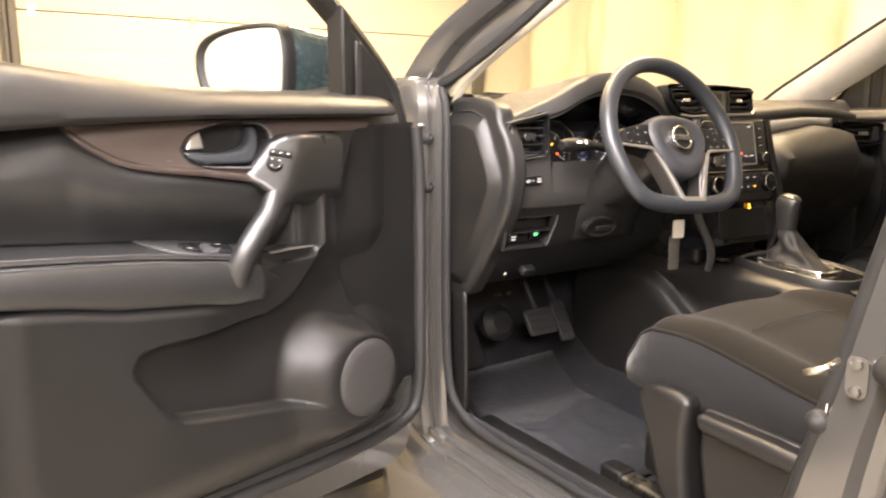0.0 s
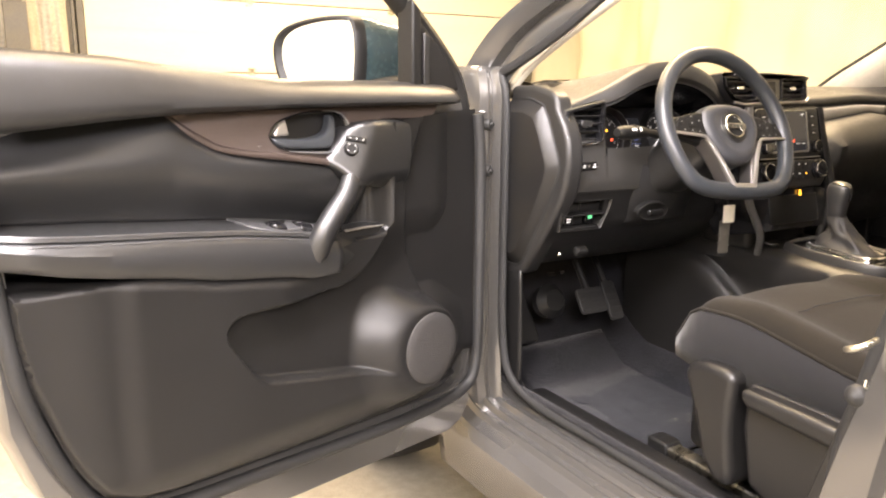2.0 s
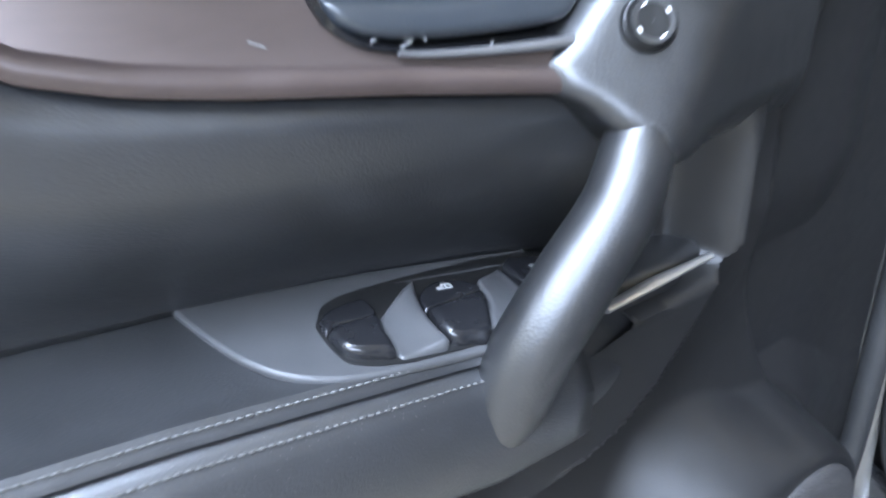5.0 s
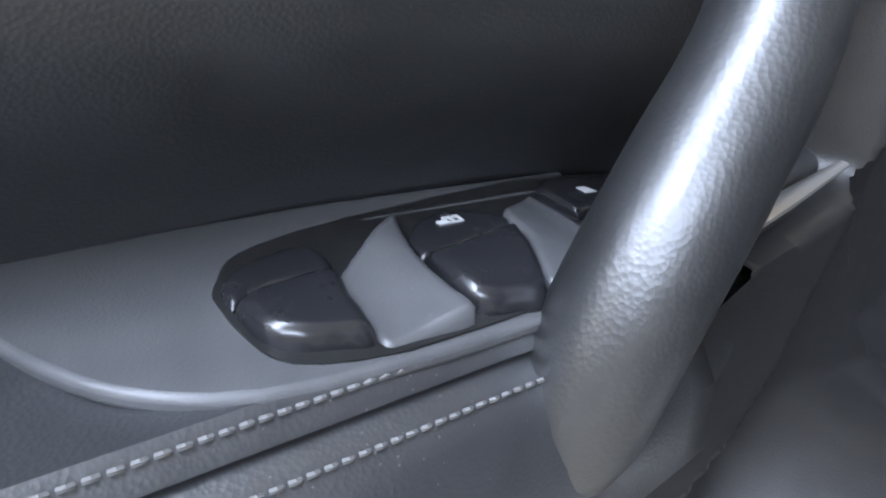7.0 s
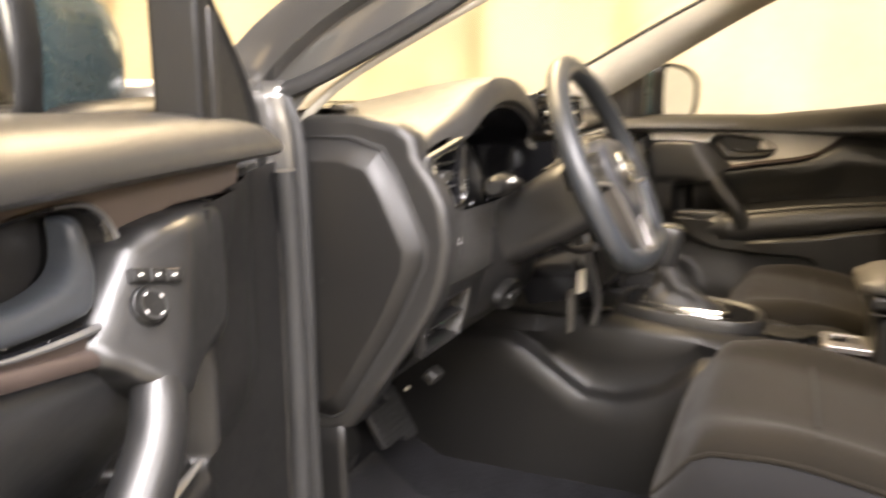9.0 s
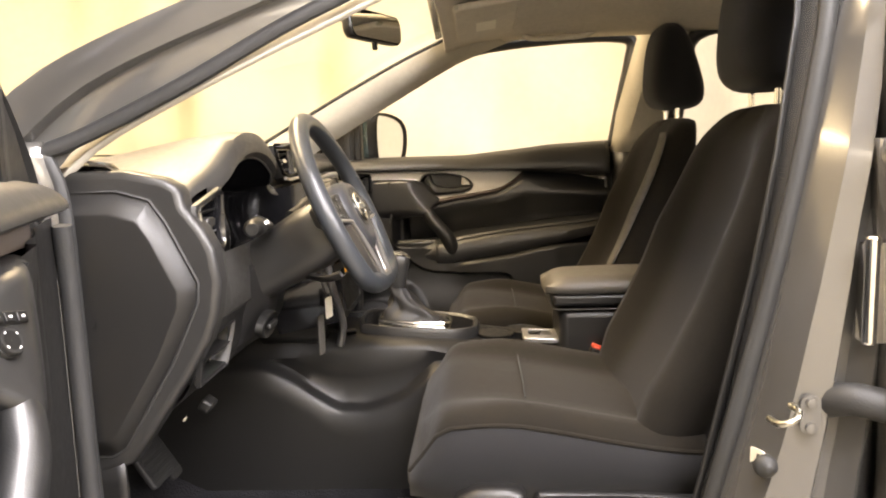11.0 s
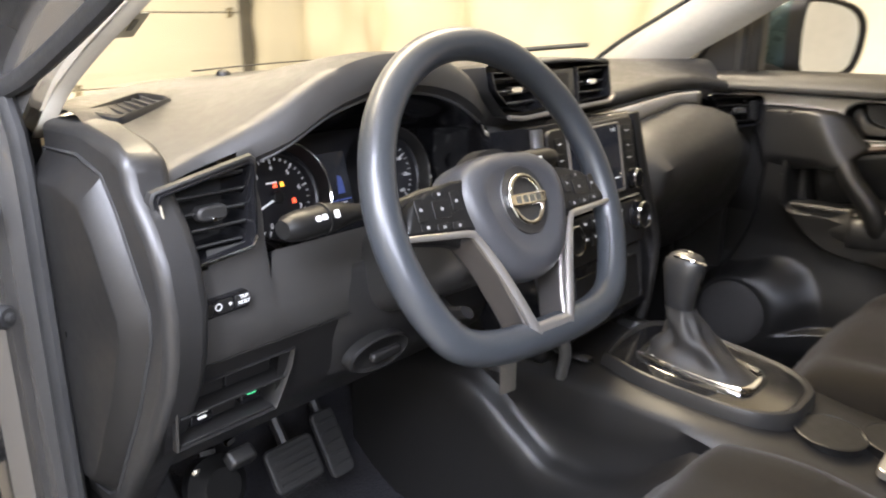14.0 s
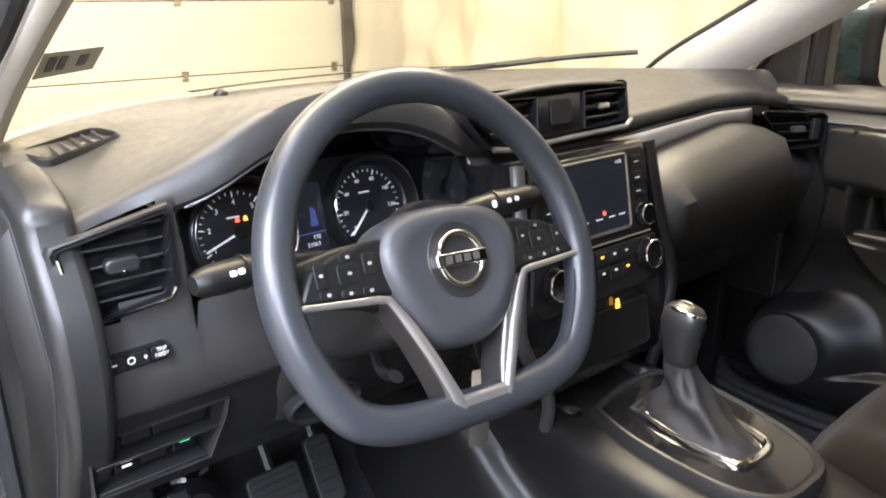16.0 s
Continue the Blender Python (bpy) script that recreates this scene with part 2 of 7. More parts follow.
def loft(rows, wrap=False, caps=False, ring=False):
    """Faces between rows of equal length; wrap closes each row, ring joins last row to first."""
    n = len(rows[0])
    v = [tuple(p) for r in rows for p in r]
    f = []
    for i in range(len(rows) - (0 if ring else 1)):
        a, b = i * n, ((i + 1) % len(rows)) * n
        for j in range(n - (0 if wrap else 1)):
            k = (j + 1) % n
            f.append((a + j, a + k, b + k, b + j))
    if caps:
        f.append(tuple(range(n - 1, -1, -1)))
        f.append(tuple((len(rows) - 1) * n + j for j in range(n)))
    return v, f


def join(*datas):
    v, f = [], []
    for a, b in datas:
        o = len(v)
        v += [tuple(p) for p in a]
        f += [tuple(i + o for i in q) for q in b]
    return v, f


def moved(data, m):
    return [tuple(m @ Vector(p)) for p in data[0]], data[1]


def prism(poly, z0, z1, m=None):
    n = len(poly)
    v = [(x, y, z0) for x, y in poly] + [(x, y, z1) for x, y in poly]
    f = [tuple(range(n - 1, -1, -1)), tuple(range(n, 2 * n))] + [(i, (i + 1) % n, n + (i + 1) % n, n + i) for i in range(n)]
    return moved((v, f), m) if m else (v, f)


def box(x0, x1, y0, y1, z0, z1, m=None):
    return prism([(x0, y0), (x1, y0), (x1, y1), (x0, y1)], z0, z1, m)


def rounded(w, h, r, n=5, cx=0.0, cy=0.0):
    out = []
    for k, (sx, sy) in enumerate(((1, 1), (-1, 1), (-1, -1), (1, -1))):
        for i in range(n + 1):
            a = radians(90 * k + 90 * i / n)
            out.append((cx + sx * (w / 2 - r) + r * math.cos(a), cy + sy * (h / 2 - r) + r * math.sin(a)))
    return out


def tube(pts, radius, seg=14, closed=False, flat=1.0, up=None, caps=True):
    p = np.array(pts, float)
    n = len(p)
    rad = radius if isinstance(radius, (list, tuple, np.ndarray)) else [radius] * n
    rows, prev = [], Vector(up) if up else None
    for i in range(n):
        t = Vector(p[(i + 1) % n] - p[i - 1]) if closed else Vector(p[min(i + 1, n - 1)] - p[max(i - 1, 0)])
        t.normalize()
        if prev is None:
            prev = Vector((0, 0, 1)) if abs(t.z) < 0.9 else Vector((1, 0, 0))
        a = (prev - t * prev.dot(t)).normalized()
        if not up:
            prev = a
        b = t.cross(a)
        rows.append([Vector(p[i]) + a * rad[i] * flat * math.cos(q) + b * rad[i] * math.sin(q) for q in np.linspace(0, 2 * math.pi, seg, endpoint=False)])
    return loft(rows, wrap=True, caps=caps and not closed, ring=closed)


def relief(poly, depth, r, cell, base):
    """A raised plate over a closed outline (u, z): depth(u, z) gives its face, r rounds its edge, base is its back. Gives (u, d, z)."""
    pts = np.array(poly, float)
    a, b = pts, np.roll(pts, -1, axis=0)
    us = np.arange(pts[:, 0].min() - cell, pts[:, 0].max() + 2 * cell, cell)
    zs = np.arange(pts[:, 1].min() - cell, pts[:, 1].max() + 2 * cell, cell)
    v, idx, inside = [], {}, {}
    for i, u in enumerate(us):
        for k, z in enumerate(zs):
            p = np.array([u, z])
            ab = b - a
            t = np.clip(((p - a) * ab).sum(1) / ((ab * ab).sum(1) + 1e-12), 0, 1)
            q = a + ab * t[:, None]
            dist = np.hypot(*(p - q).T)
            m = int(dist.argmin())
            cross = ((a[:, 1] > z) != (b[:, 1] > z)) & (u < (b[:, 0] - a[:, 0]) * (z - a[:, 1]) / (b[:, 1] - a[:, 1] + 1e-15) + a[:, 0])
            s = dist[m] if cross.sum() % 2 else -dist[m]
            inside[i, k] = s > 0
            idx[i, k] = len(v)
            if s > 0:
                e = min(1, s / r)
                v.append((u, depth(u, z) - r * (1 - math.sqrt(1 - (1 - e) ** 2)), z))
            else:
                v.append((float(q[m][0]), depth(*q[m]) - r, float(q[m][1])))
    back = base if callable(base) else (lambda u, z: base)
    f, used = [], {}
    twin = {}
    for i in range(len(us) - 1):
        for k in range(len(zs) - 1):
            c = [(i, k), (i + 1, k), (i + 1, k + 1), (i, k + 1)]
            if any(inside[x] for x in c):
                f.append(tuple(idx[x] for x in c))
                for x, y in zip(c, c[1:] + c[:1]):
                    used[idx[x], idx[y]] = 1
    for q in list(f):
        for x in q:
            if x not in twin:
                twin[x] = len(v)
                v.append((v[x][0], back(v[x][0], v[x][2]), v[x][2]))
        f.append(tuple(twin[x] for x in reversed(q)))
    for x, y in list(used):
        if (y, x) not in used:
            f.append((y, x, twin[x], twin[y]))
    return v, f


def holed(outer, hole, d0, d1):
    """A plate in the (u, z) plane with one opening; d0 is its back, d1 its face."""
    bm = bmesh.new()
    es = []
    for loop in (outer, hole):
        vs = [bm.verts.new((x, y, 0)) for x, y in loop]
        es += [bm.edges.new((p, q)) for p, q in zip(vs, vs[1:] + vs[:1])]
    bmesh.ops.triangle_fill(bm, use_beauty=True, edges=es)
    bm.verts.index_update()
    flat = [(p.co.x, p.co.y) for p in bm.verts]
    tri = [tuple(p.index for p in f.verts) for f in bm.faces]
    bm.free()
    n, a, b = len(flat), len(outer), len(hole)
    v = [(x, d1, y) for x, y in flat] + [(x, d0, y) for x, y in flat]
    f = tri + [tuple(n + i for i in reversed(t)) for t in tri]
    f += [(i, (i + 1) % a, n + (i + 1) % a, n + i) for i in range(a)]
    f += [(a + i, a + (i + 1) % b, n + a + (i + 1) % b, n + a + i) for i in range(b)]
    return v, f


def lathe(profile, m=None, seg=28):
    """profile of (radius, height) spun about z."""
    rows = [[(r * math.cos(a), r * math.sin(a), z) for a in np.linspace(0, 2 * math.pi, seg, endpoint=False)] for r, z in profile]
    d = loft(rows, wrap=True, caps=True)
    return moved(d, m) if m else d


def basis(o, x, y, z):
    m = Matrix.Identity(4)
    for i, a in enumerate((x, y, z)):
        for k in range(3):
            m[k][i] = a[k]
    m.translation = o
    return m


def rearward(x, y, z, tilt=0.0, turn=0.0):
    """Local x to the car's right, y up, z towards the driver, for faces on the dashboard."""
    return Matrix.Translation((x, y, z)) @ pose(0, 0, 0, 90, 0, 0) @ pose(0, 0, 0, 0, turn, 0) @ pose(0, 0, 0, -tilt, 0, 0)

# ---- the garage ----
single("floor", box(-4.6, 4.7, -5.2, 7.1, -0.2, 0.0), M_CONCRETE, "bare grey concrete garage floor", "floor", kind="structure")
single("ceiling", box(-4.6, 4.7, -5.2, 7.1, 3.2, 3.3), M_WALL, "plain cream garage ceiling", "ceiling", kind="structure")
single("wall_west", box(-4.7, -4.6, -5.2, 7.1, 0, 3.2), M_WALL, "plain cream painted garage wall", "wall", kind="structure")
single("wall_east", box(4.7, 4.8, -5.2, 7.1, 0, 3.2), M_WALL, "plain cream painted garage wall", "wall", kind="structure")
single("wall_south", box(-4.6, 4.7, -5.3, -5.2, 0, 3.2), M_WALL, "plain cream painted garage wall", "wall", kind="structure")
GX0, GX1, GY = -1.09, 3.86, 6.8
single("wall_north", join(box(-4.6, GX0 - 0.08, 6.95, 7.1, 0, 3.2), box(GX1 + 0.16, 4.7, 6.95, 7.1, 0, 3.2), box(GX0 - 0.08, GX1 + 0.16, 6.95, 7.1, 2.85, 3.2)), M_WALL, "cream wall round the garage door opening", "wall", kind="structure")

gd = thing("garage_door", "closed cream sectional overhead garage door", "garage door", (1.4, GY, 0), kind="structure")
edges = (0.0, 0.66, 1.36, 2.07, 2.85)
for z0, z1 in zip(edges, edges[1:]):
    rows = []
    n = 22
    for x in (GX0, GX1):
        row = []
        for k in range(n + 1):
            t = k / n
            rib = 0.006 * (1 - abs(math.sin(t * math.pi * 4)) ** 0.35)
            row.append((x, GY + rib, z0 + 0.006 + (z1 - z0 - 0.012) * t))
        row += [(x, GY + 0.05, z1 - 0.006), (x, GY + 0.05, z0 + 0.006)]
        rows.append(row)
    p = part("panel", loft(rows, wrap=True, caps=True), M_GDOOR, gd)
    if z0 > 0:
        for x in (GX0 + 0.12, 0.45, 2.05, GX1 - 0.12):
            h = join(box(x - 0.035, x + 0.035, GY - 0.006, GY, z0 + 0.012, z0 + 0.05), box(x - 0.035, x + 0.035, GY - 0.006, GY, z0 - 0.05, z0 - 0.012),
                     prism([(-0.02, -0.012), (0.02, -0.012), (0.02, 0.012), (-0.02, 0.012)], -0.012, 0, Matrix.Translation((x, GY - 0.004, z0)) @ pose(0, 0, 0, 90)))
            part("hinge", h, M_STEEL, p)
M_POST = mat("dark_steel_post", (0.12, 0.11, 0.09), 0.5, metal=0.3, var=0.2)
single("door_track_post", join(box(GX1 + 0.01, GX1 + 0.13, GY - 0.06, GY + 0.1, 0, 2.95), box(GX1 - 0.03, GX1 + 0.01, GY - 0.08, GY - 0.05, 0, 2.95)), M_POST, "dark steel track post beside the garage door", "post", kind="structure", bevel=0.004)
single("door_track_rail", join(box(GX0 - 0.07, GX0 - 0.01, GY - 0.06, GY + 0.1, 0, 2.95), box(GX0 - 0.12, GX0 - 0.09, GY - 0.1, GY - 0.06, 0, 2.95)), M_POST, "dark steel track rail beside the garage door", "rail", kind="structure", bevel=0.004)


def curtain(line, z0, z1, folds, depth, seed):
    rnd = random.Random(seed)
    ph = [rnd.uniform(0, 6.3) for _ in range(4)]
    pts = spl(line, 170)
    rows = []
    for k in range(26):
        t = k / 25
        z = z1 + (z0 - z1) * t
        row = []
        for i, p in enumerate(pts):
            s = i / (len(pts) - 1)
            w = math.sin(folds * 6.283 * (s + 0.03 * math.sin(3 * t + ph[0]) + 0.07 * t) + ph[1]) + 0.6 * math.sin(folds * 9.7 * s + 2.5 * t + ph[2]) + 0.22 * math.sin(folds * 19 * s + 6 * t + ph[3]) + 0.30 * math.sin(folds * 6.283 * (1.4 * s - 0.55 * t) + ph[2]) * t
            tan = pts[min(i + 1, len(pts) - 1)] - pts[max(i - 1, 0)]
            nrm = np.array([-tan[1], tan[0]]) / (np.hypot(*tan) + 1e-9)
            a = depth * w * (0.55 + 0.45 * t)
            row.append((p[0] + nrm[0] * a, p[1] + nrm[1] * a, z))
        rows.append(row)
    return loft(rows)


single("drape_sheet", curtain([(4.1, 6.75), (4.15, 6.2), (3.9, 5.0), (3.45, 3.4), (3.1, 1.6), (2.95, -0.4), (3.0, -2.4), (3.2, -4.2)], 0.02, 3.15, 8, 0.14, 3), M_DRAPE, "cream cloth sheet hung in loose folds along the garage side", "drape", solid=0.003)
single("plastic_curtain", curtain([(-1.25, 6.6), (-1.7, 6.55), (-2.3, 6.6), (-3.2, 6.5)], 0.02, 3.1, 9, 0.03, 5), M_GREYSHEET, "hanging grey translucent plastic sheet beside the garage door", "curtain", solid=0.003)
single("wooden_post", join(box(-1.72, -1.6, 6.3, 6.42, 0, 3.15), box(-1.75, -1.57, 6.27, 6.3, 0, 1.9)), M_POST, "dark upright post before the grey plastic sheet", "post", kind="structure", bevel=0.006)

# ---- car shell ----
shell = thing("car_body", "grey metallic crossover car body with the driver's door opening", "car", (0, 0, 0.2))


def belt_y(x, front=0.80):
    return front - 0.34 * (abs(x) / 0.68) ** 3


# driver's front jamb: outer painted flange, plug face and inner flange
rows = []
for z in np.linspace(0.36, 1.25, 40):
    bulge = 0.03 * max(0, (0.52 - z) / 0.16) ** 2
    top = 0.06 * max(0, (z - 1.17) / 0.08) ** 1.5
    y = 0.41 + top * 0.3 - bulge
    rows.append([(-0.90, y + 0.14, z), (-0.86, y + 0.10, z), (-0.835, y + 0.055, z), (-0.815, y + 0.045, z), (-0.808, y + 0.01, z), (-0.795, y - 0.012, z),
                 (-0.775, y - 0.018, z), (-0.765, y - 0.008, z), (-0.755, y - 0.006, z), (-0.745, y - 0.03, z), (-0.735, y - 0.036, z), (-0.72, y + 0.02, z), (-0.68, y + 0.06, z)])
part("front_jamb", loft(rows), M_JAMB, shell, "grey painted door jamb", solid=0.004)
part("jamb_seal", tube(spl([(-0.737, 0.40, 1.235), (-0.735, 0.378, 1.17), (-0.737, 0.372, 1.0), (-0.738, 0.37, 0.75), (-0.737, 0.362, 0.56), (-0.733, 0.33, 0.475), (-0.72, 0.24, 0.432), (-0.71, 0.0, 0.424), (-0.71, -0.3, 0.424), (-0.715, -0.46, 0.44), (-0.73, -0.522, 0.52), (-0.738, -0.552, 0.68),
                              (-0.742, -0.592, 0.85), (-0.742, -0.642, 1.06), (-0.738, -0.682, 1.27), (-0.72, -0.706, 1.43), (-0.69, -0.68, 1.52), (-0.665, -0.53, 1.565), (-0.66, -0.33, 1.55), (-0.675, -0.17, 1.50), (-0.69, 0.03, 1.415), (-0.705, 0.2, 1.325), (-0.725, 0.345, 1.255), (-0.737, 0.40, 1.235)], 150), 0.0125, seg=10, flat=0.8), M_RUBBER, shell, "black rubber door seal")
for z, x in ((1.112, -0.775), (0.999, -0.775), (0.832, -0.815)):
    m = basis((x, 0.388 if x > -0.8 else 0.41, z), (0.9, 0.43, 0), (0, 0, 1), (0.43, -0.9, 0))
    part("plug", lathe([(0.0135, -0.01), (0.0135, 0.002), (0.011, 0.006), (0.006, 0.0065), (0.005, 0.012), (0.002, 0.013)], m, 18), M_RUBBER, shell, "black rubber plug")
for z in (0.50, 0.95):
    part("door_hinge", join(box(-0.9, -0.83, 0.43, 0.46, z - 0.03, z + 0.03), lathe([(0.012, -0.04), (0.012, 0.04)], Matrix.Translation((-0.86, 0.425, z)), 14)), M_JAMB, shell, bevel=0.004)

# painted windscreen pillar, driver's side
out = spl([(-0.79, 0.47, 1.19), (-0.775, 0.45, 1.25), (-0.765, 0.34, 1.345), (-0.74, 0.14, 1.432), (-0.70, -0.12, 1.53), (-0.655, -0.38, 1.60), (-0.63, -0.65, 1.625), (-0.62, -1.0, 1.63)], 40)
inn = spl([(-0.735, 0.40, 1.17), (-0.722, 0.37, 1.228), (-0.705, 0.235, 1.315), (-0.69, 0.05, 1.40), (-0.668, -0.18, 1.49), (-0.645, -0.38, 1.545), (-0.635, -0.6, 1.565), (-0.63, -0.95, 1.565)], 40)
frt = spl([(-0.79, 0.60, 1.18), (-0.765, 0.56, 1.235), (-0.745, 0.43, 1.32), (-0.715, 0.22, 1.42), (-0.675, -0.05, 1.52), (-0.62, -0.32, 1.615), (-0.55, -0.65, 1.65), (-0.52, -1.0, 1.655)], 40)
rows = []
for o, i, f in zip(out, inn, frt):
    f = o * 0.62 + f * 0.38
    rows.append([f, f * 0.6 + o * 0.4 + np.array([-0.012, 0, 0.012]), o, o * 0.8 + i * 0.2 + np.array([0.008, -0.004, -0.008]), o * 0.55 + i * 0.45 + np.array([0.02, 0.006, 0.004]), o * 0.4 + i * 0.6 + np.array([0.012, 0.0, 0.0]), i, i + np.array([0.03, 0.02, 0.01])])
part("windscreen_pillar", loft(rows), M_PAINT, shell, "grey painted windscreen pillar", solid=0.004)
# inner pillar trims, both sides
for s in (-1, 1):
    a = spl([(0.70 * s, 0.40, 1.185), (0.692 * s, 0.33, 1.245), (0.685 * s, 0.20, 1.312), (0.672 * s, 0.02, 1.395), (0.655 * s, -0.18, 1.48), (0.63 * s, -0.42, 1.555), (0.62 * s, -0.72, 1.578), (0.62 * s, -1.3, 1.575)], 44)
    b = spl([(0.685 * s, 0.60, 1.165), (0.665 * s, 0.50, 1.232), (0.655 * s, 0.34, 1.318), (0.635 * s, 0.14, 1.42), (0.60 * s, -0.10, 1.53), (0.53 * s, -0.34, 1.602), (0.50 * s, -0.72, 1.615), (0.50 * s, -1.3, 1.612)], 44)
    if s > 0:
        a = [p + np.array([0.0, -0.02, -0.018 + 0.038 * min(1.0, max(0.0, (0.25 - p[1]) / 0.4))]) for p in a]
        a, b = [[p + np.array([0.045 * min(1.0, max(0.0, (1.45 - p[2]) / 0.25)), 0, 0]) for p in c] for c in (a, b)]
    k = 0.4 if s < 0 else 1.0
    rows = [[p + np.array([0.012 * s, 0.006, 0.0]), p, p * 0.72 + q * 0.28 + np.array([-0.020 * s * k, 0, -0.004]), p * 0.35 + q * 0.65 + np.array([-0.020 * s * k, 0, -0.006]), q, q + np.array([0.01 * s, 0.01, 0.006])] for p, q in zip(a, b)]
    part("pillar_trim", loft(rows), M_PILLAR, shell, "light grey inner pillar trim", solid=0.004)
    # rubber line where the glass meets the trim
    part("glass_edge_seal", tube([q + np.array([0.002 * s, 0.012, 0.005]) for q in b[:30]], 0.006, 8), M_RUBBER, shell)

# sill, driver's side
prof = [(-0.60, 0.405), (-0.625, 0.425), (-0.69, 0.428), (-0.705, 0.418), (-0.712, 0.396), (-0.730, 0.392), (-0.736, 0.404), (-0.744, 0.406), (-0.750, 0.394), (-0.766, 0.388), (-0.772, 0.400), (-0.780, 0.402), (-0.786, 0.388), (-0.802, 0.383), (-0.808, 0.393), (-0.815, 0.394), (-0.822, 0.380), (-0.848, 0.366), (-0.866, 0.34), (-0.872, 0.30), (-0.86, 0.22), (-0.82, 0.18)]
rows = []
for y in np.linspace(0.46, -0.70, 30):
    e = max(0, (y - 0.32) / 0.14) ** 2 * 0.05 + max(0, (-0.46 - y) / 0.2) ** 2 * 0.10
    rows.append([(x, y, z + e * (1 if z > 0.36 else 0)) for x, z in prof[3:]])
part("sill", loft(rows), M_JAMB, shell, "grey painted door sill with ribs", solid=0.004, sharp=24)
rows = [[(x, y, z) for x, z in prof[:4]] for y in np.linspace(0.33, -0.62, 10)]
part("sill_scuff_plate", loft(rows), M_HARD, shell, "black plastic scuff plate", solid=0.004)

# middle pillar, driver's side
rows = []
for z in np.linspace(0.40, 1.60, 44):
    y = itp(z, [(0.40, -0.44), (0.5, -0.505), (0.58, -0.530), (0.72, -0.562), (0.83, -0.593), (1.04, -0.636), (1.23, -0.670), (1.40, -0.702), (1.6, -0.735)])
    sx = itp(z, [(0.4, -0.02), (0.9, -0.01), (1.2, 0.0), (1.4, 0.035), (1.6, 0.12)])
    w = itp(z, [(0.40, 0.30), (0.55, 0.2), (0.8, 0.15), (1.1, 0.115), (1.6, 0.10)])
    rows.append([(-0.70 + sx, y + 0.01, z), (-0.735 + sx, y - 0.008, z), (-0.748 + sx, y - 0.012, z), (-0.775 + sx, y - 0.02, z), (-0.805 + sx, y - 0.035, z), (-0.812 + sx, y - 0.3 * w - 0.02, z),
                 (-0.815 + sx, y - 0.55 * w, z), (-0.80 + sx, y - 0.62 * w, z), (-0.797 + sx, y - 0.72 * w, z), (-0.812 + sx, y - 0.78 * w, z), (-0.83 + sx, y - 0.85 * w, z), (-0.80 + sx, y - 1.1 * w, z)])
part("middle_pillar", loft(rows), M_JAMB, shell, "grey painted middle door pillar", solid=0.004)
rows = []
for z in np.linspace(0.43, 1.57, 20):
    y = itp(z, [(0.40, -0.44), (0.5, -0.505), (0.72, -0.562), (1.04, -0.636), (1.40, -0.702), (1.6, -0.735)])
    sx = itp(z, [(0.4, -0.02), (0.9, -0.01), (1.2, 0.0), (1.4, 0.035), (1.6, 0.12)])
    rows.append([(-0.712 + sx, y + 0.02, z), (-0.68 + sx, y - 0.01, z), (-0.665 + sx, y - 0.08, z), (-0.67 + sx, y - 0.2, z)])
part("middle_pillar_trim", loft(rows), M_HARD, shell, "black plastic pillar trim", solid=0.004)
m = basis((-0.825, -0.655, 0.862), (0, -1, 0), (0, 0, 1), (-1, 0, 0))
st = part("striker", join(prism(rounded(0.026, 0.052, 0.010), 0, 0.004, m), lathe([(0.008, 0.004), (0.007, 0.009), (0.004, 0.010)], m @ Matrix.Translation((0, 0.017, 0)), 8), lathe([(0.008, 0.004), (0.007, 0.009), (0.004, 0.010)], m @ Matrix.Translation((0, -0.017, 0)), 8)), M_JAMB, shell, "painted door striker plate")
part("striker_loop", tube(spl([(-0.826, -0.63, 0.875), (-0.848, -0.632, 0.873), (-0.858, -0.622, 0.866), (-0.858, -0.612, 0.862), (-0.848, -0.605, 0.858), (-0.822, -0.604, 0.856)], 24), 0.0045, 10), M_STEEL, st)
m = basis((-0.813, -0.605, 0.785), (0, -1, 0), (0, 0, 1), (-1, 0, 0))
part("door_bump_stop", lathe([(0.016, -0.004), (0.016, 0.003), (0.013, 0.007), (0.010, 0.008), (0.006, 0.013), (0.003, 0.014)], m, 20), M_RUBBER, shell, "black rubber bump stop")
m = basis((-0.790, -0.6025, 0.770), (-0.894, -0.447, 0), (0, 0, 1), (-0.447, 0.894, 0))
pl = part("tyre_label", prism(rounded(0.024, 0.060, 0.003), 0, 0.0015, m), M_LABEL, shell, "cream paper tyre placard")
for k, (w, h, y) in enumerate(((0.008, 0.012, 0.018), (0.016, 0.003, 0.002), (0.016, 0.003, -0.008), (0.016, 0.003, -0.018))):
    part("print_bar", prism(rounded(w, h, 0.001, cx=0.004 if k == 0 else 0, cy=y), 0.0015, 0.0025, m), M_PRINT, pl)

# roof, headliner, glass, bonnet, far side and floor
def roof_z(x, y):
    return 1.645 - 0.055 * (x / 0.6) ** 2 - 0.10 * max(0, (y + 0.35) / 0.35) ** 2 - 0.03 * max(0, (-1.2 - y)) ** 2


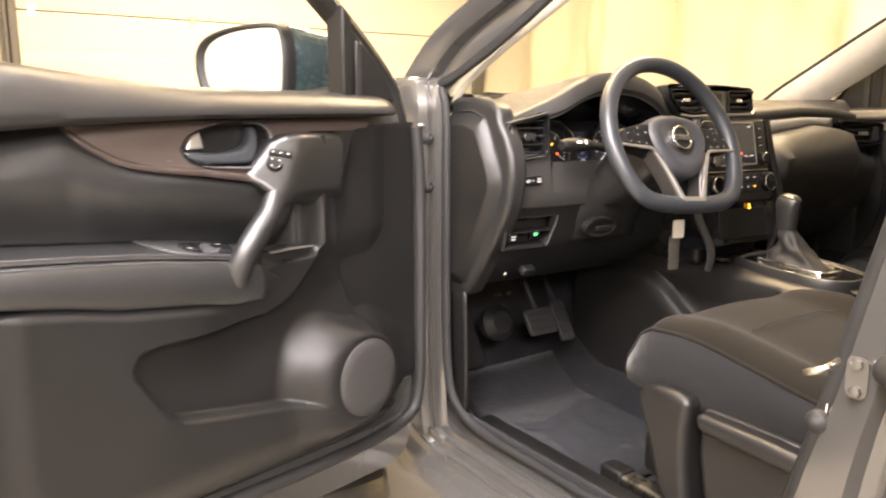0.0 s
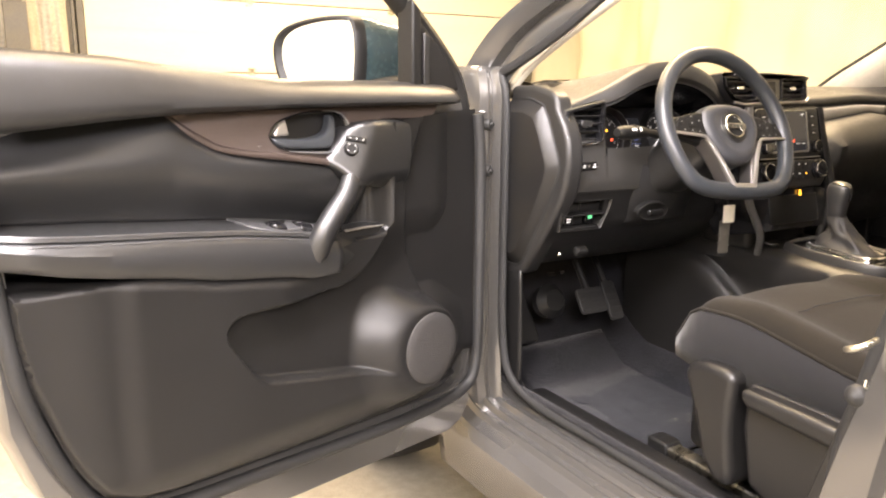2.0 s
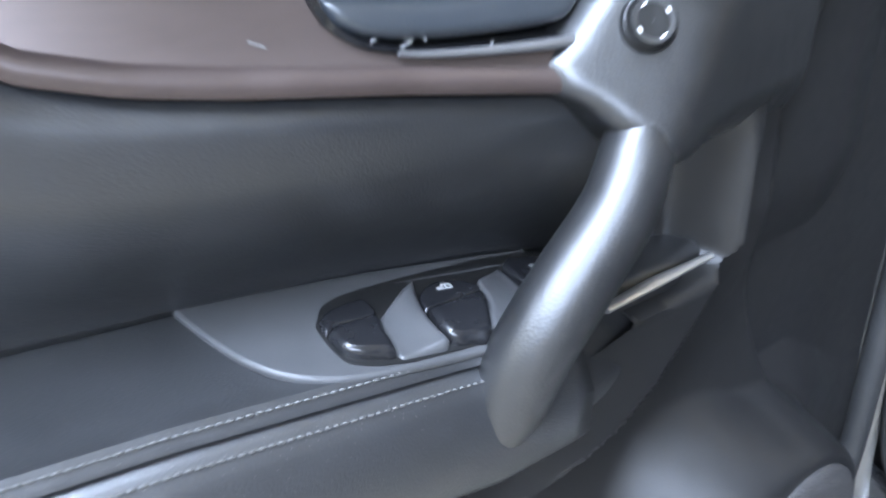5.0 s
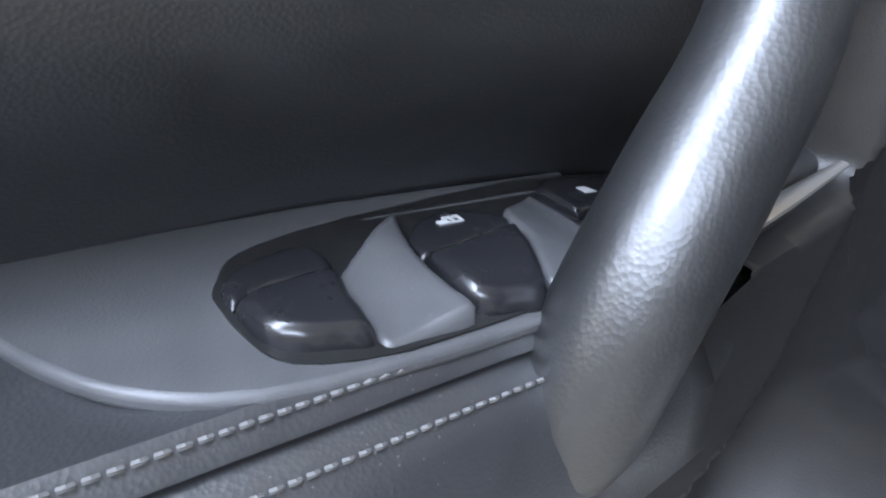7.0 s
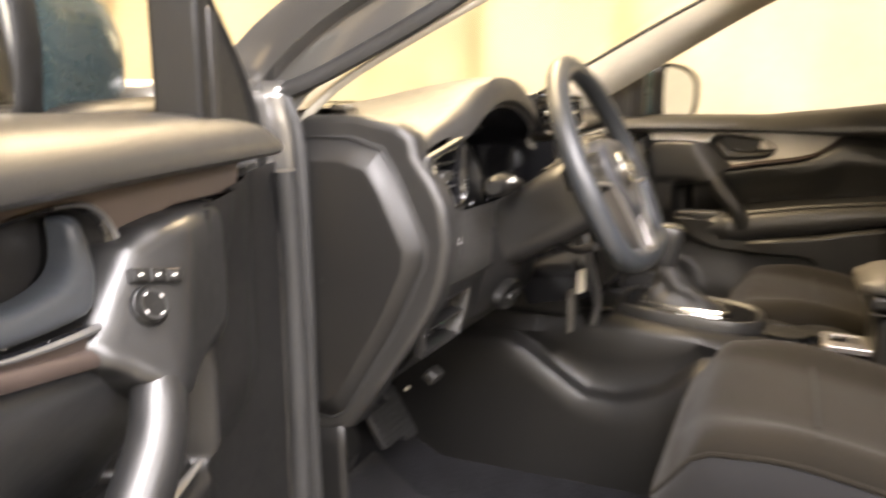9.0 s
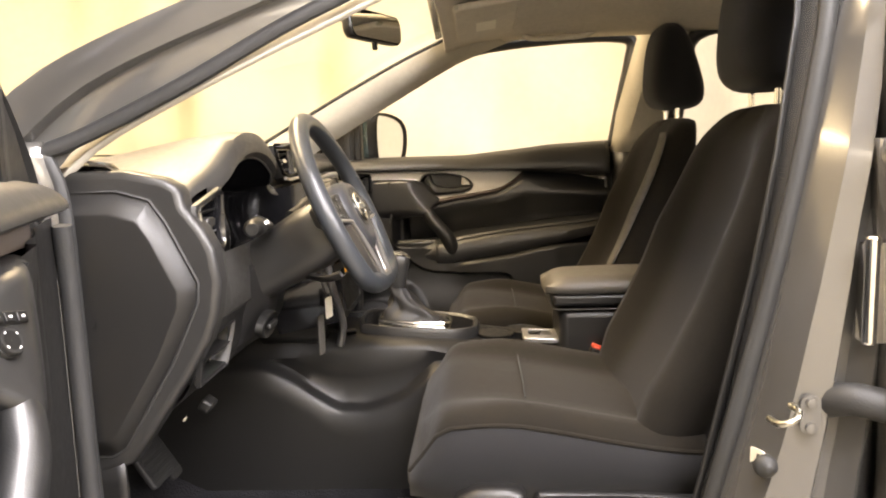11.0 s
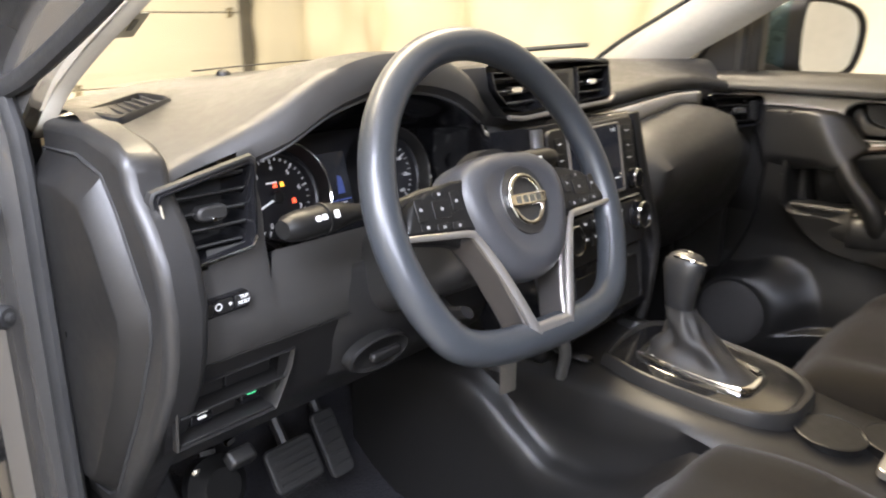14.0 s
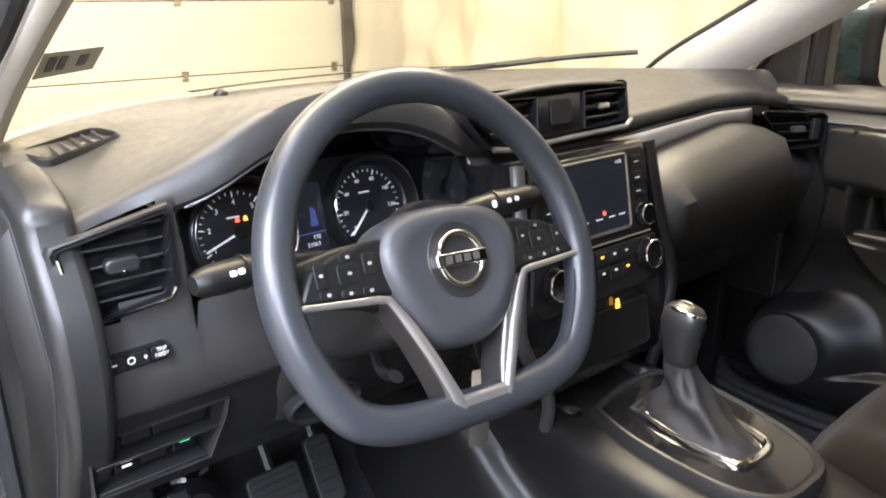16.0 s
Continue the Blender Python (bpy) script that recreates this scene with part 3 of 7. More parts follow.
rows = [[(x, y, roof_z(x, y) - 0.03) for x in np.linspace(-0.62, 0.62, 21)] for y in np.linspace(-0.13, -2.1, 24)]
part("headliner", loft(rows), M_HEAD, shell, "light grey woven headliner", solid=0.01)
rows = [[(x, y, roof_z(x, y) + 0.03) for x in np.linspace(-0.64, 0.64, 21)] for y in np.linspace(-0.10, -2.2, 24)]
part("roof", loft(rows), M_PAINT, shell, solid=0.004)
rows = []
for t in np.linspace(0, 1, 14):
    row = []
    for x in np.linspace(-1, 1, 21):
        half = 0.69 * (1 - t) + 0.585 * t
        y0, z0 = belt_y(x * 0.68) + 0.03, 1.205
        y1, z1 = -0.08 - 0.12 * x * x, 1.625 - 0.03 * x * x
        row.append((x * half, y0 * (1 - t) + y1 * t, z0 * (1 - t) + z1 * t + 0.05 * math.sin(math.pi * t)))
    rows.append(row)
ws = part("windscreen", loft(rows), M_GLASS, shell, "clear windscreen glass")
ws.visible_shadow = False
rows = [[(x, belt_y(x) + 0.03 + 0.09 * t, 1.192 - 0.02 * t) for x in np.linspace(-0.70, 0.70, 21)] for t in (0, 0.5, 1)]
part("cowl", loft(rows), M_RUBBER, shell, "black plastic scuttle panel", solid=0.005)
rows = [[(x, belt_y(x) + 0.12 + t * (1.05 - 0.25 * (x / 0.8) ** 2), 1.165 - 0.02 * (x / 0.8) ** 2 - 0.14 * t ** 1.6 - 0.45 * max(0, t - 0.9) * 3) for x in np.linspace(-0.80, 0.80, 21)] for t in np.linspace(0, 1, 14)]
part("bonnet", loft(rows), M_PAINT, shell, solid=0.006)
for s in (-1, 1):
    rows = [[(s * (0.80 + 0.10 * math.sin(min(1, t * 1.4) * 1.57)), y, 1.10 - 0.85 * t - 0.12 * max(0, (y - 0.6) / 1.2) * (1 - t)) for t in np.linspace(0, 1, 10)] for y in np.linspace(0.56, 1.75, 16)]
    part("front_wing", loft(rows), M_PAINT, shell, solid=0.005)
# carpet tub
rows = []
for y in np.linspace(0.86, -1.2, 34):
    zf = 0.36 + max(0, (y - 0.42) / 0.40) ** 1.4 * 0.36
    rows.append([(-0.72, y, zf + 0.09), (-0.70, y, zf + 0.06), (-0.66, y, zf + 0.02), (-0.60, y, zf), (-0.25, y, zf), (-0.17, y, zf + 0.05), (-0.12, y, zf + 0.16), (0, y, zf + 0.2), (0.12, y, zf + 0.16), (0.17, y, zf + 0.05), (0.25, y, zf), (0.60, y, zf), (0.72, y, zf + 0.06)])
part("carpet", loft(rows), M_CARPET, shell, "black carpeted footwell", solid=0.01)
part("bulkhead", box(-0.72, 0.72, 0.86, 0.88, 0.4, 1.1), M_CARPET, shell, "black footwell bulkhead")
rows = [[(-0.705 - 0.004 * math.sin(z * 9), y, z) for y in (0.50, 0.40, 0.35, 0.335)] for z in np.linspace(0.42, 0.76, 8)]
part("kick_panel", loft(rows), M_HARD, shell, "black plastic kick panel", solid=0.006)
# passenger's side: sill, lower body, rear part
part("far_kick_panel", box(0.69, 0.72, 0.30, 0.88, 0.36, 1.12), M_HARD, shell, bevel=0.005)
part("far_sill", box(0.70, 0.86, -0.75, 0.5, 0.2, 0.42), M_JAMB, shell, bevel=0.02)
part("far_jamb", box(0.74, 0.84, 0.42, 0.6, 0.3, 1.18), M_JAMB, shell, bevel=0.02)
rows = []
for z in np.linspace(0.42, 1.60, 24):
    y = itp(z, [(0.42, -0.63), (1.2, -0.680), (1.58, -0.772)])
    sx = itp(z, [(0.4, 0), (1.2, 0.0), (1.6, -0.09)])
    rows.append([(0.80 + sx, y + 0.02, z), (0.70 + sx, y, z), (0.68 + sx, y - 0.02, z), (0.672 + sx, y - 0.09, z), (0.69 + sx, y - 0.15, z), (0.80 + sx, y - 0.16, z)])
part("far_middle_pillar_trim", loft(rows[:16]), M_HARD, shell, "black middle pillar trim", solid=0.004)
part("far_upper_pillar_trim", loft(rows[15:]), M_PILLAR, shell, "light grey upper pillar trim", solid=0.004)
for s in (-1, 1):
    # rear side panels up to the waistline, and rear quarter
    rows = [[(s * (0.80 + 0.06 * math.sin(t * 3.1)), y, 1.20 - 0.95 * t) for t in np.linspace(0, 1, 12)] for y in np.linspace(-0.80, -2.3, 12)]
    part("rear_side", loft(rows), M_PAINT, shell, solid=0.05)
    part("rear_window_frame", join(tube(spl([(s * 0.70, -0.84, 1.20), (s * 0.66, -0.87, 1.40), (s * 0.62, -0.92, 1.56), (s * 0.61, -1.3, 1.575), (s * 0.62, -1.55, 1.52), (s * 0.69, -1.72, 1.28), (s * 0.71, -1.72, 1.2)], 40), 0.03, 10)), M_HARD, shell)
part("rear_hatch", join(box(-0.75, 0.75, -2.32, -2.26, 0.4, 1.15), box(-0.68, -0.5, -2.25, -2.1, 1.1, 1.6), box(0.5, 0.68, -2.25, -2.1, 1.1, 1.6)), M_PAINT, shell, bevel=0.02)
part("rear_bench", box(-0.62, 0.62, -1.75, -1.3, 0.45, 0.95), M_FABRIC2, shell, bevel=0.05)
# rear door edge, driver's side
rd = thing("rear_door", "closed grey metallic rear door edge with black window frame", "car door", (-0.85, -0.8, 0.3))
rows = []
for z in np.linspace(0.30, 1.22, 30):
    y = itp(z, [(0.30, -0.60), (0.5, -0.70), (0.75, -0.755), (1.22, -0.735)])
    xo = -0.875 - 0.03 * math.sin((z - 0.3) / 0.92 * 3.0) + 0.02 * max(0, (z - 1.0) / 0.22)
    rows.append([(-0.80, y + 0.005, z), (-0.835, y + 0.012, z), (xo + 0.006, y + 0.008, z), (xo, y - 0.004, z), (xo - 0.004, y - 0.1, z), (xo - 0.006, y - 0.5, z), (xo, y - 0.95, z)])
part("door_skin", loft(rows), M_PAINT, rd, "grey metallic door skin", solid=0.004)
rows = [[(-0.80 + sx, y, z), (-0.85 + sx, y + 0.005, z), (-0.857 + sx, y - 0.006, z), (-0.857 + sx, y - 0.07, z), (-0.82 + sx, y - 0.08, z)] for z, y, sx in [(1.22, -0.735, 0), (1.35, -0.75, 0.035), (1.48, -0.77, 0.09), (1.58, -0.80, 0.15)]]
part("window_frame", loft(rows), M_DARK, rd, "black window frame", solid=0.004)
part("belt_molding", box(-0.893, -0.85, -1.5, -0.728, 1.205, 1.222), M_LABEL, rd, "pale waist molding", bevel=0.004)
m = basis((-0.838, -0.722, 1.05), (0, -1, 0), (0, 0, 1), (-1, 0, 0))
part("rear_hinge", join(box(-0.845, -0.815, -0.75, -0.712, 0.96, 1.09), lathe([(0.009, -0.07), (0.009, 0.07)], Matrix.Translation((-0.845, -0.716, 1.03)), 12)), M_CHROME, rd, bevel=0.004)
part("wire_boot", tube(spl([(-0.80, -0.68, 0.87), (-0.835, -0.705, 0.885), (-0.85, -0.74, 0.88)], 14), 0.022, 14), M_RUBBER, rd, "black rubber wiring boot")
# road wheels
for x in (-0.78, 0.78):
    for y in (1.0, -1.62):
        mw = Matrix.Translation((x, y, 0.34)) @ pose(0, 0, 0, 0, 90, 0)
        wh = part("wheel", lathe([(0.22, -0.10), (0.30, -0.11), (0.335, -0.09), (0.34, 0.0), (0.335, 0.09), (0.30, 0.11), (0.22, 0.10)], mw, 40), M_RUBBER, shell, "black road tyre")
        part("rim", lathe([(0.22, -0.09), (0.21, -0.06), (0.06, -0.04), (0.05, 0.04), (0.21, 0.06), (0.22, 0.09)], mw, 24), M_SILVER, wh, "grey wheel rim")

# ---- front doors ----
M_GRIP = mat("grained_grip_plastic", (0.011, 0.011, 0.0112), 0.40, grain=0.16, grain_size=0.0016, spec=0.95, var=0.06, rvar=0.05)
M_TRIM = mat("satin_bronze_trim", (0.105, 0.082, 0.074), 0.36, metal=0.55, var=0.06, var_size=0.3, rvar=0.03, stretch=(1, 1, 6))
# paler copy of the bronze trim, with the light on it in the colour
M_STRIP = mat("lit_satin_trim", (0.50, 0.48, 0.45), 0.32, metal=0.4, var=0.03, var_size=0.3, rvar=0.02)
BELT = [(0.10, 1.200), (0.27, 1.207), (0.55, 1.207), (0.72, 1.222), (0.83, 1.234), (1.04, 1.243)]
ROLL = [(0.10, 1.163), (0.53, 1.16), (0.75, 1.152), (0.84, 1.146), (1.04, 1.128)]
TLOW = [(0.43, 1.058), (0.54, 1.076), (0.615, 1.086), (0.65, 1.092), (0.679, 1.100), (0.714, 1.121), (0.753, 1.152), (1.04, 1.127)]
ABACK = [(0.37, 0.918), (0.457, 0.940), (0.55, 0.955), (0.638, 0.966), (0.77, 0.978), (0.88, 0.990), (1.04, 1.003)]
AFRONT = [(0.40, 0.915), (0.497, 0.932), (0.53, 0.938), (0.594, 0.948), (0.666, 0.959), (0.77, 0.970), (0.92, 0.984), (1.04, 0.998)]
ABOT = [(0.295, 0.914), (0.35, 0.885), (0.40, 0.857), (0.43, 0.852), (0.51, 0.852), (0.565, 0.863), (0.71, 0.883), (0.78, 0.899), (0.87, 0.915), (0.95, 0.932), (1.04, 0.957)]
ZBOT = [(0.03, 0.56), (0.09, 0.51), (0.24, 0.492), (0.554, 0.507), (0.79, 0.522), (0.87, 0.54), (0.912, 0.568), (0.94, 0.61), (0.964, 0.66), (1.0, 0.768), (1.012, 0.841), (1.02, 0.945)]
ZTOP = [(0.03, 1.15), (0.30, 1.13), (0.35, 1.10), (0.40, 0.905), (0.50, 0.885), (0.56, 0.885), (0.71, 0.905), (0.87, 0.937), (1.02, 0.975)]


def smooth(a, b, x):
    t = min(1, max(0, (x - a) / (b - a)))
    return t * t * (3 - 2 * t)


POCKET_TOP = [(0.285, 1.30), (0.300, 0.925), (0.315, 0.909), (0.345, 0.875), (0.374, 0.849), (0.405, 0.832), (0.441, 0.822), (0.55, 0.815), (0.659, 0.815), (0.682, 0.812), (0.697, 0.803), (0.706, 0.785)]
POCKET_LOW = [(0.10, 0.54), (0.25, 0.555), (0.33, 0.618), (0.39, 0.636), (0.446, 0.646), (0.60, 0.676), (0.625, 0.682), (0.654, 0.703), (0.680, 0.742), (0.700, 0.772), (0.706, 0.785)]
POD_U, POD_Z = 0.238, 0.656


def lower_depth(u, z):
    d = 0.046 - 0.05 * smooth(0.60, 0.48, z) - 0.012 * smooth(0.90, 1.02, u)
    d -= 0.018 * smooth(0.69, 0.88, z) * smooth(0.60, 0.48, u)
    d -= 0.022 * smooth(-0.018, 0.010, z - itp(u, ABOT)) * smooth(0.48, 0.60, u)
    d -= 0.026 * smooth(0.16, 0.03, u)
    d -= 0.006 * smooth(0.845, 0.895, u)
    # crease where the forward panel falls back
    uc = itp(z, [(0.5, 0.12), (0.62, 0.13), (0.78, 0.20), (0.9, 0.245), (1.0, 0.255), (1.15, 0.19)])
    d -= 0.014 * smooth(uc + 0.005, uc - 0.005, u) * smooth(0.70, 0.80, z)
    # map pocket, open towards the speaker and the forward panel
    k = smooth(-0.003, 0.008, itp(u, POCKET_TOP) - z) * smooth(-0.003, 0.009, z - itp(u, POCKET_LOW)) * smooth(0.709, 0.699, u)
    d -= k * (0.040 - 0.026 * smooth(0.82, 0.95, z) * smooth(0.42, 0.34, u) - 0.010 * smooth(0.80, 0.66, z))
    # well behind the grab handle
    d -= (0.045 + 0.045 * smooth(0.33, 0.37, u)) * smooth(0.905, 0.925, z) * smooth(1.03, 1.0, z) * smooth(0.30, 0.33, u)
    # speaker pod: a cone that leans rearward
    r = math.hypot(u - POD_U, z - POD_Z)
    reach = 0.112 + 0.075 * smooth(-0.1, 0.9, (u - POD_U) / (r + 1e-6))
    pod = smooth(reach, 0.084, r)
    d -= 0.014 * smooth(0.030, 0.006, math.hypot(u - 0.315, (z - 0.612) * 1.6))
    d = max(d, d * (1 - pod) + pod * 0.074)
    return max(d, -0.013) if u < 0.25 else d


HANDLE_MID = [(0.85, 0.500), (0.90, 0.500), (0.928, 0.485), (0.957, 0.470), (0.99, 0.446), (1.02, 0.427), (1.06, 0.396), (1.11, 0.364), (1.14, 0.352)]
HANDLE_TOP = [(0.84, 0.030), (0.88, 0.036), (0.94, 0.036), (0.985, 0.062), (1.02, 0.060), (1.06, 0.052), (1.10, 0.044), (1.14, 0.036)]


def bracket(u, z):
    """Depth of the grab handle, which widens into a folded switch plate."""
    c, top = itp(z, HANDLE_MID), itp(z, HANDLE_TOP)
    k = (u - c) / (0.034 + 0.024 * smooth(0.96, 0.90, z) if u > c else 0.034 + 0.11 * smooth(0.93, 0.87, z))
    bar = max(top - 0.016 * min(2.2, abs(k)) ** 1.7, 0.016 - 0.010 * smooth(0.36, 0.30, u))
    fold = math.hypot(u - c, 0.012) - 0.012
    plate = top - (0.46 if u > c else 0.24) * fold
    w = smooth(0.985, 1.035, z)
    return bar * (1 - w) + plate * w


def door_kit(th, to, driver):
    def P_(name, data, m, parent=th, label="", **kw):
        return part(name, ([to(*p) for p in data[0]], data[1]), m, parent, label, **kw)

    us = np.linspace(0.10, 1.03, 60)
    rows = []
    for u in us:
        t, r = itp(u, BELT), itp(u, ROLL)
        h = t - r
        rows.append([(u, -0.06, t - 0.012), (u, -0.05, t), (u, -0.025, t + 0.003)] + [(u, d, t - h * k) for k, d in ((0.02, -0.010), (0.10, 0.002), (0.22, 0.011), (0.38, 0.019), (0.55, 0.025), (0.72, 0.029), (0.86, 0.029), (0.95, 0.023), (1.0, 0.010), (1.02, -0.004))])
    P_("upper_roll", loft(rows), M_SOFT, label="soft black upper door roll", solid=0.004)
    # satin trim strip
    low = [(u, itp(u, TLOW)) for u in np.linspace(0.753, 0.45, 34)]
    poly = low + [(0.43, 1.055), (0.40, 1.09), (0.36, 1.128), (0.30, 1.135), (0.16, 1.133), (0.13, 1.162)] + [(u, itp(u, ROLL) - 0.0015) for u in np.linspace(0.2, 0.745, 14)]
    swap = lambda dat: ([(x, z, y) for x, y, z in dat[0]], dat[1])
    lean = lambda dat: ([(x, y + 0.26 * (1.125 - z) - 0.36 * max(0, x - 0.5) ** 2, z) for x, y, z in dat[0]], dat[1])
    oval = [tuple(p) for p in spl([(0.577, 1.112), (0.566, 1.127), (0.545, 1.139), (0.498, 1.150), (0.440, 1.152), (0.414, 1.146), (0.402, 1.130), (0.405, 1.106), (0.420, 1.086), (0.442, 1.078), (0.510, 1.081), (0.552, 1.087), (0.571, 1.098), (0.577, 1.112)], 61)[:-1]]
    # same trim on both doors; the passenger side takes the lit tone
    P_("trim_strip", lean(holed(poly, oval, -0.02, 0.002)), M_TRIM if driver else M_STRIP, label="satin bronze-brown trim strip" if driver else "satin trim strip in a lit, paler tone", bevel=0.002)
    P_("trim_lip", lean(tube([(u, 0.000, z - 0.003) for u, z in low], 0.0065, 10)), M_BRONZE, label="dark bronze trim lip")
    # handle recess with a hooked lever
    cx, cz = 0.490, 1.114
    ringed = lambda k, d: [(cx + (u - cx) * k, d, cz + (z - cz) * k) for u, z in oval]
    rim = P_("handle_bezel", lean(loft([ringed(1.03, 0.0015), ringed(1.025, 0.0045), ringed(0.985, 0.0050), ringed(0.955, 0.001), ringed(0.945, -0.010)], wrap=True)), M_PIANO, label="glossy dark handle bezel", sharp=50)
    # highlight along one side of the dark bezel, shaped as a satin arc
    P_("bezel_glint", lean(tube([(cx + (oval[k % 60][0] - cx) * 1.030, 0.0050, cz + (oval[k % 60][1] - cz) * 1.022) for k in range(19, 54)], [0.0012 + 0.0016 * math.sin(math.pi * k / 34) for k in range(35)], 8)), M_RAIL, rim, "satin arc for the bezel highlight")
    P_("handle_cup", lean(loft([ringed(0.955, 0.0), ringed(0.93, -0.010), ringed(0.86, -0.022), ringed(0.6, -0.026), ringed(0.02, -0.027)], wrap=True)), M_HARD, label="dark handle recess")
    hook = [tuple(p) for p in spl([(0.573, 1.108), (0.568, 1.097), (0.547, 1.089), (0.500, 1.085), (0.455, 1.085), (0.440, 1.094), (0.429, 1.114), (0.424, 1.141), (0.437, 1.144), (0.442, 1.128), (0.454, 1.114), (0.480, 1.106), (0.520, 1.104), (0.555, 1.108), (0.573, 1.108)], 70)[:-1]]
    P_("lever", lean(relief(hook, lambda u, z: 0.0055 - 0.16 * max(0.0, z - 1.112), 0.007, 0.0025, -0.016)), M_WHEEL if driver else M_HARD, label="dark hooked door lever", sharp=70)
    P_("lock_tab", lean(swap(prism([(0.538, 1.1115), (0.571, 1.1105), (0.564, 1.124), (0.554, 1.133), (0.541, 1.140)], -0.010, 0.007))), M_SILVER, label="silver lock tab", bevel=0.004)
    # upper insert
    rows = []
    for u in np.linspace(0.36, 1.035, 60):
        a, b = itp(u, TLOW) - 0.3 * max(0, 0.43 - u), itp(u, ABACK)
        rows.append([(u, -0.005 + 0.019 * smooth(-0.06, 0.17, t) - 0.36 * max(0.0, u - 0.5) ** 2 * smooth(0.5, 0.0, t) - 0.012 * smooth(0.15, 0.50, t) - 0.052 * smooth(0.35, 1.05, t), a + (b - a) * t) for t in np.linspace(0, 1, 30)])
    P_("upper_insert", loft(rows), M_LEATHER, label="black leatherette upper insert", solid=0.004)
    # armrest
    rows = []
    for u in np.linspace(0.45, 1.035, 50):
        b, f, o = itp(u, ABACK), itp(u, AFRONT), itp(u, ABOT)
        e = 0.02 * smooth(0.98, 1.035, u)
        rows.append([(u, -0.062, b + 0.006), (u, -0.052, b), (u, -0.02, b * 0.6 + f * 0.4), (u, 0.008, b * 0.25 + f * 0.75 - 0.002), (u, 0.0245 - e, f + 0.001), (u, 0.029 - e, f - 0.004), (u, 0.0300 - e, f - 0.0068), (u, 0.0265 - e, f - 0.0082), (u, 0.0300 - e, f - 0.0098), (u, 0.0355 - e, f - 0.0125), (u, 0.040 - e, f - 0.021), (u, 0.045 - e, f * 0.55 + o * 0.45), (u, 0.043 - e, o + 0.010), (u, 0.036 - e, o), (u, 0.02, o - 0.003)])
    arm = P_("armrest", loft(rows), M_LEATHER, label="stitched black leatherette armrest", solid=0.004)
    if driver:
        for dd, dz in ((0.0275, -0.0010), (0.0360, -0.0125)):
            v, f = [], []
            for k in range(118):
                u0 = 0.515 + k * 0.0042
                p0 = (u0, dd - 0.02 * smooth(0.98, 1.035, u0), itp(u0, AFRONT) + dz)
                p1 = (u0 + 0.0027, dd - 0.02 * smooth(0.98, 1.035, u0), itp(u0 + 0.0027, AFRONT) + dz)
                a = tube([p0, tuple((np.array(p0) + np.array(p1)) / 2 + np.array([0, 0.0006, 0.0004])), p1], 0.0007, 5)
                o = len(v)
                v += a[0]
                f += [tuple(i + o for i in q) for q in a[1]]
            tagged(P_("stitching", (v, f), M_STITCH, arm, "row of grey stitches"), kind="stuff")
    # lower panel
    rows = []
    level = np.r_[np.arange(0.49, 0.95, 0.0032), np.linspace(0.955, 1.15, 22)]
    for u in np.linspace(0.0, 1.018, 350):
        a, b = itp(u, ZBOT), itp(u, ZTOP)
        rows.append([(u, lower_depth(u, z) - 0.02 * smooth(0.022, 0.0, z - a), z) for z in np.clip(level, a, b)])
    P_("lower_panel", loft(rows), M_HARD, label="black plastic lower door panel with map pocket", sharp=60)
    gr = lathe([(0.0815, 0.0), (0.0815, 0.003), (0.079, 0.005), (0.06, 0.0065), (0.03, 0.0075), (0.002, 0.008)], None, 40)
    P_("speaker_grille", ([(POD_U + 0.93 * x, 0.0738 + z, POD_Z + 0.95 * y) for x, y, z in gr[0]], gr[1]), mat("speaker_mesh", (0.03, 0.028, 0.027), 0.7, grain=1.0, grain_size=0.0025), label="round black speaker grille")
    # bracket: switch plate, slanted grab handle and pull cup in one piece
    edge = spl([(0.466, 1.070), (0.463, 1.056), (0.450, 1.046), (0.443, 1.038), (0.434, 1.030), (0.424, 1.022), (0.412, 1.014), (0.398, 1.010), (0.375, 1.010), (0.350, 1.005), (0.320, 1.000), (0.285, 0.994), (0.262, 0.991), (0.247, 0.997), (0.238, 1.035), (0.230, 1.09), (0.224, 1.131)], 90)
    edge = [tuple(p) for p in edge] + [(0.27, 1.1325), (0.34, 1.134), (0.385, 1.131), (0.41, 1.122), (0.436, 1.097), (0.453, 1.080)]
    P_("door_bracket", relief(edge, bracket, 0.011, 0.003, -0.03), M_GRIP, label="black bracket with switch plate", sharp=60)
    cup = [tuple(p) for p in spl([(0.524, 0.900), (0.525, 0.868), (0.514, 0.852), (0.464, 0.853), (0.410, 0.858), (0.360, 0.868), (0.328, 0.890), (0.301, 0.914), (0.312, 0.926), (0.353, 0.928), (0.403, 0.928), (0.440, 0.932), (0.480, 0.935), (0.510, 0.925), (0.524, 0.900)], 90)[:-1]]
    P_("pull_cup", relief(cup, bracket, 0.010, 0.003, -0.03), M_GRIP, label="black pull cup under the grab handle", sharp=60)
    spine = spl([(0.505, 0.016, 0.856), (0.504, 0.026, 0.885), (0.500, 0.035, 0.912), (0.488, 0.041, 0.940), (0.467, 0.044, 0.968), (0.440, 0.045, 1.000), (0.420, 0.038, 1.034), (0.400, 0.025, 1.064), (0.382, 0.014, 1.094), (0.372, 0.008, 1.112)], 60)
    P_("grab_handle", tube(spine, np.interp(np.linspace(0, 1, 60), [0, 0.05, 0.15, 0.4, 0.64, 0.73, 0.83, 1], [0.010, 0.018, 0.0235, 0.0225, 0.0200, 0.0155, 0.009, 0.003]), 22, flat=0.9, up=(0, 1, 0)), M_GRIP, label="slanted black grained grab handle", sharp=70)
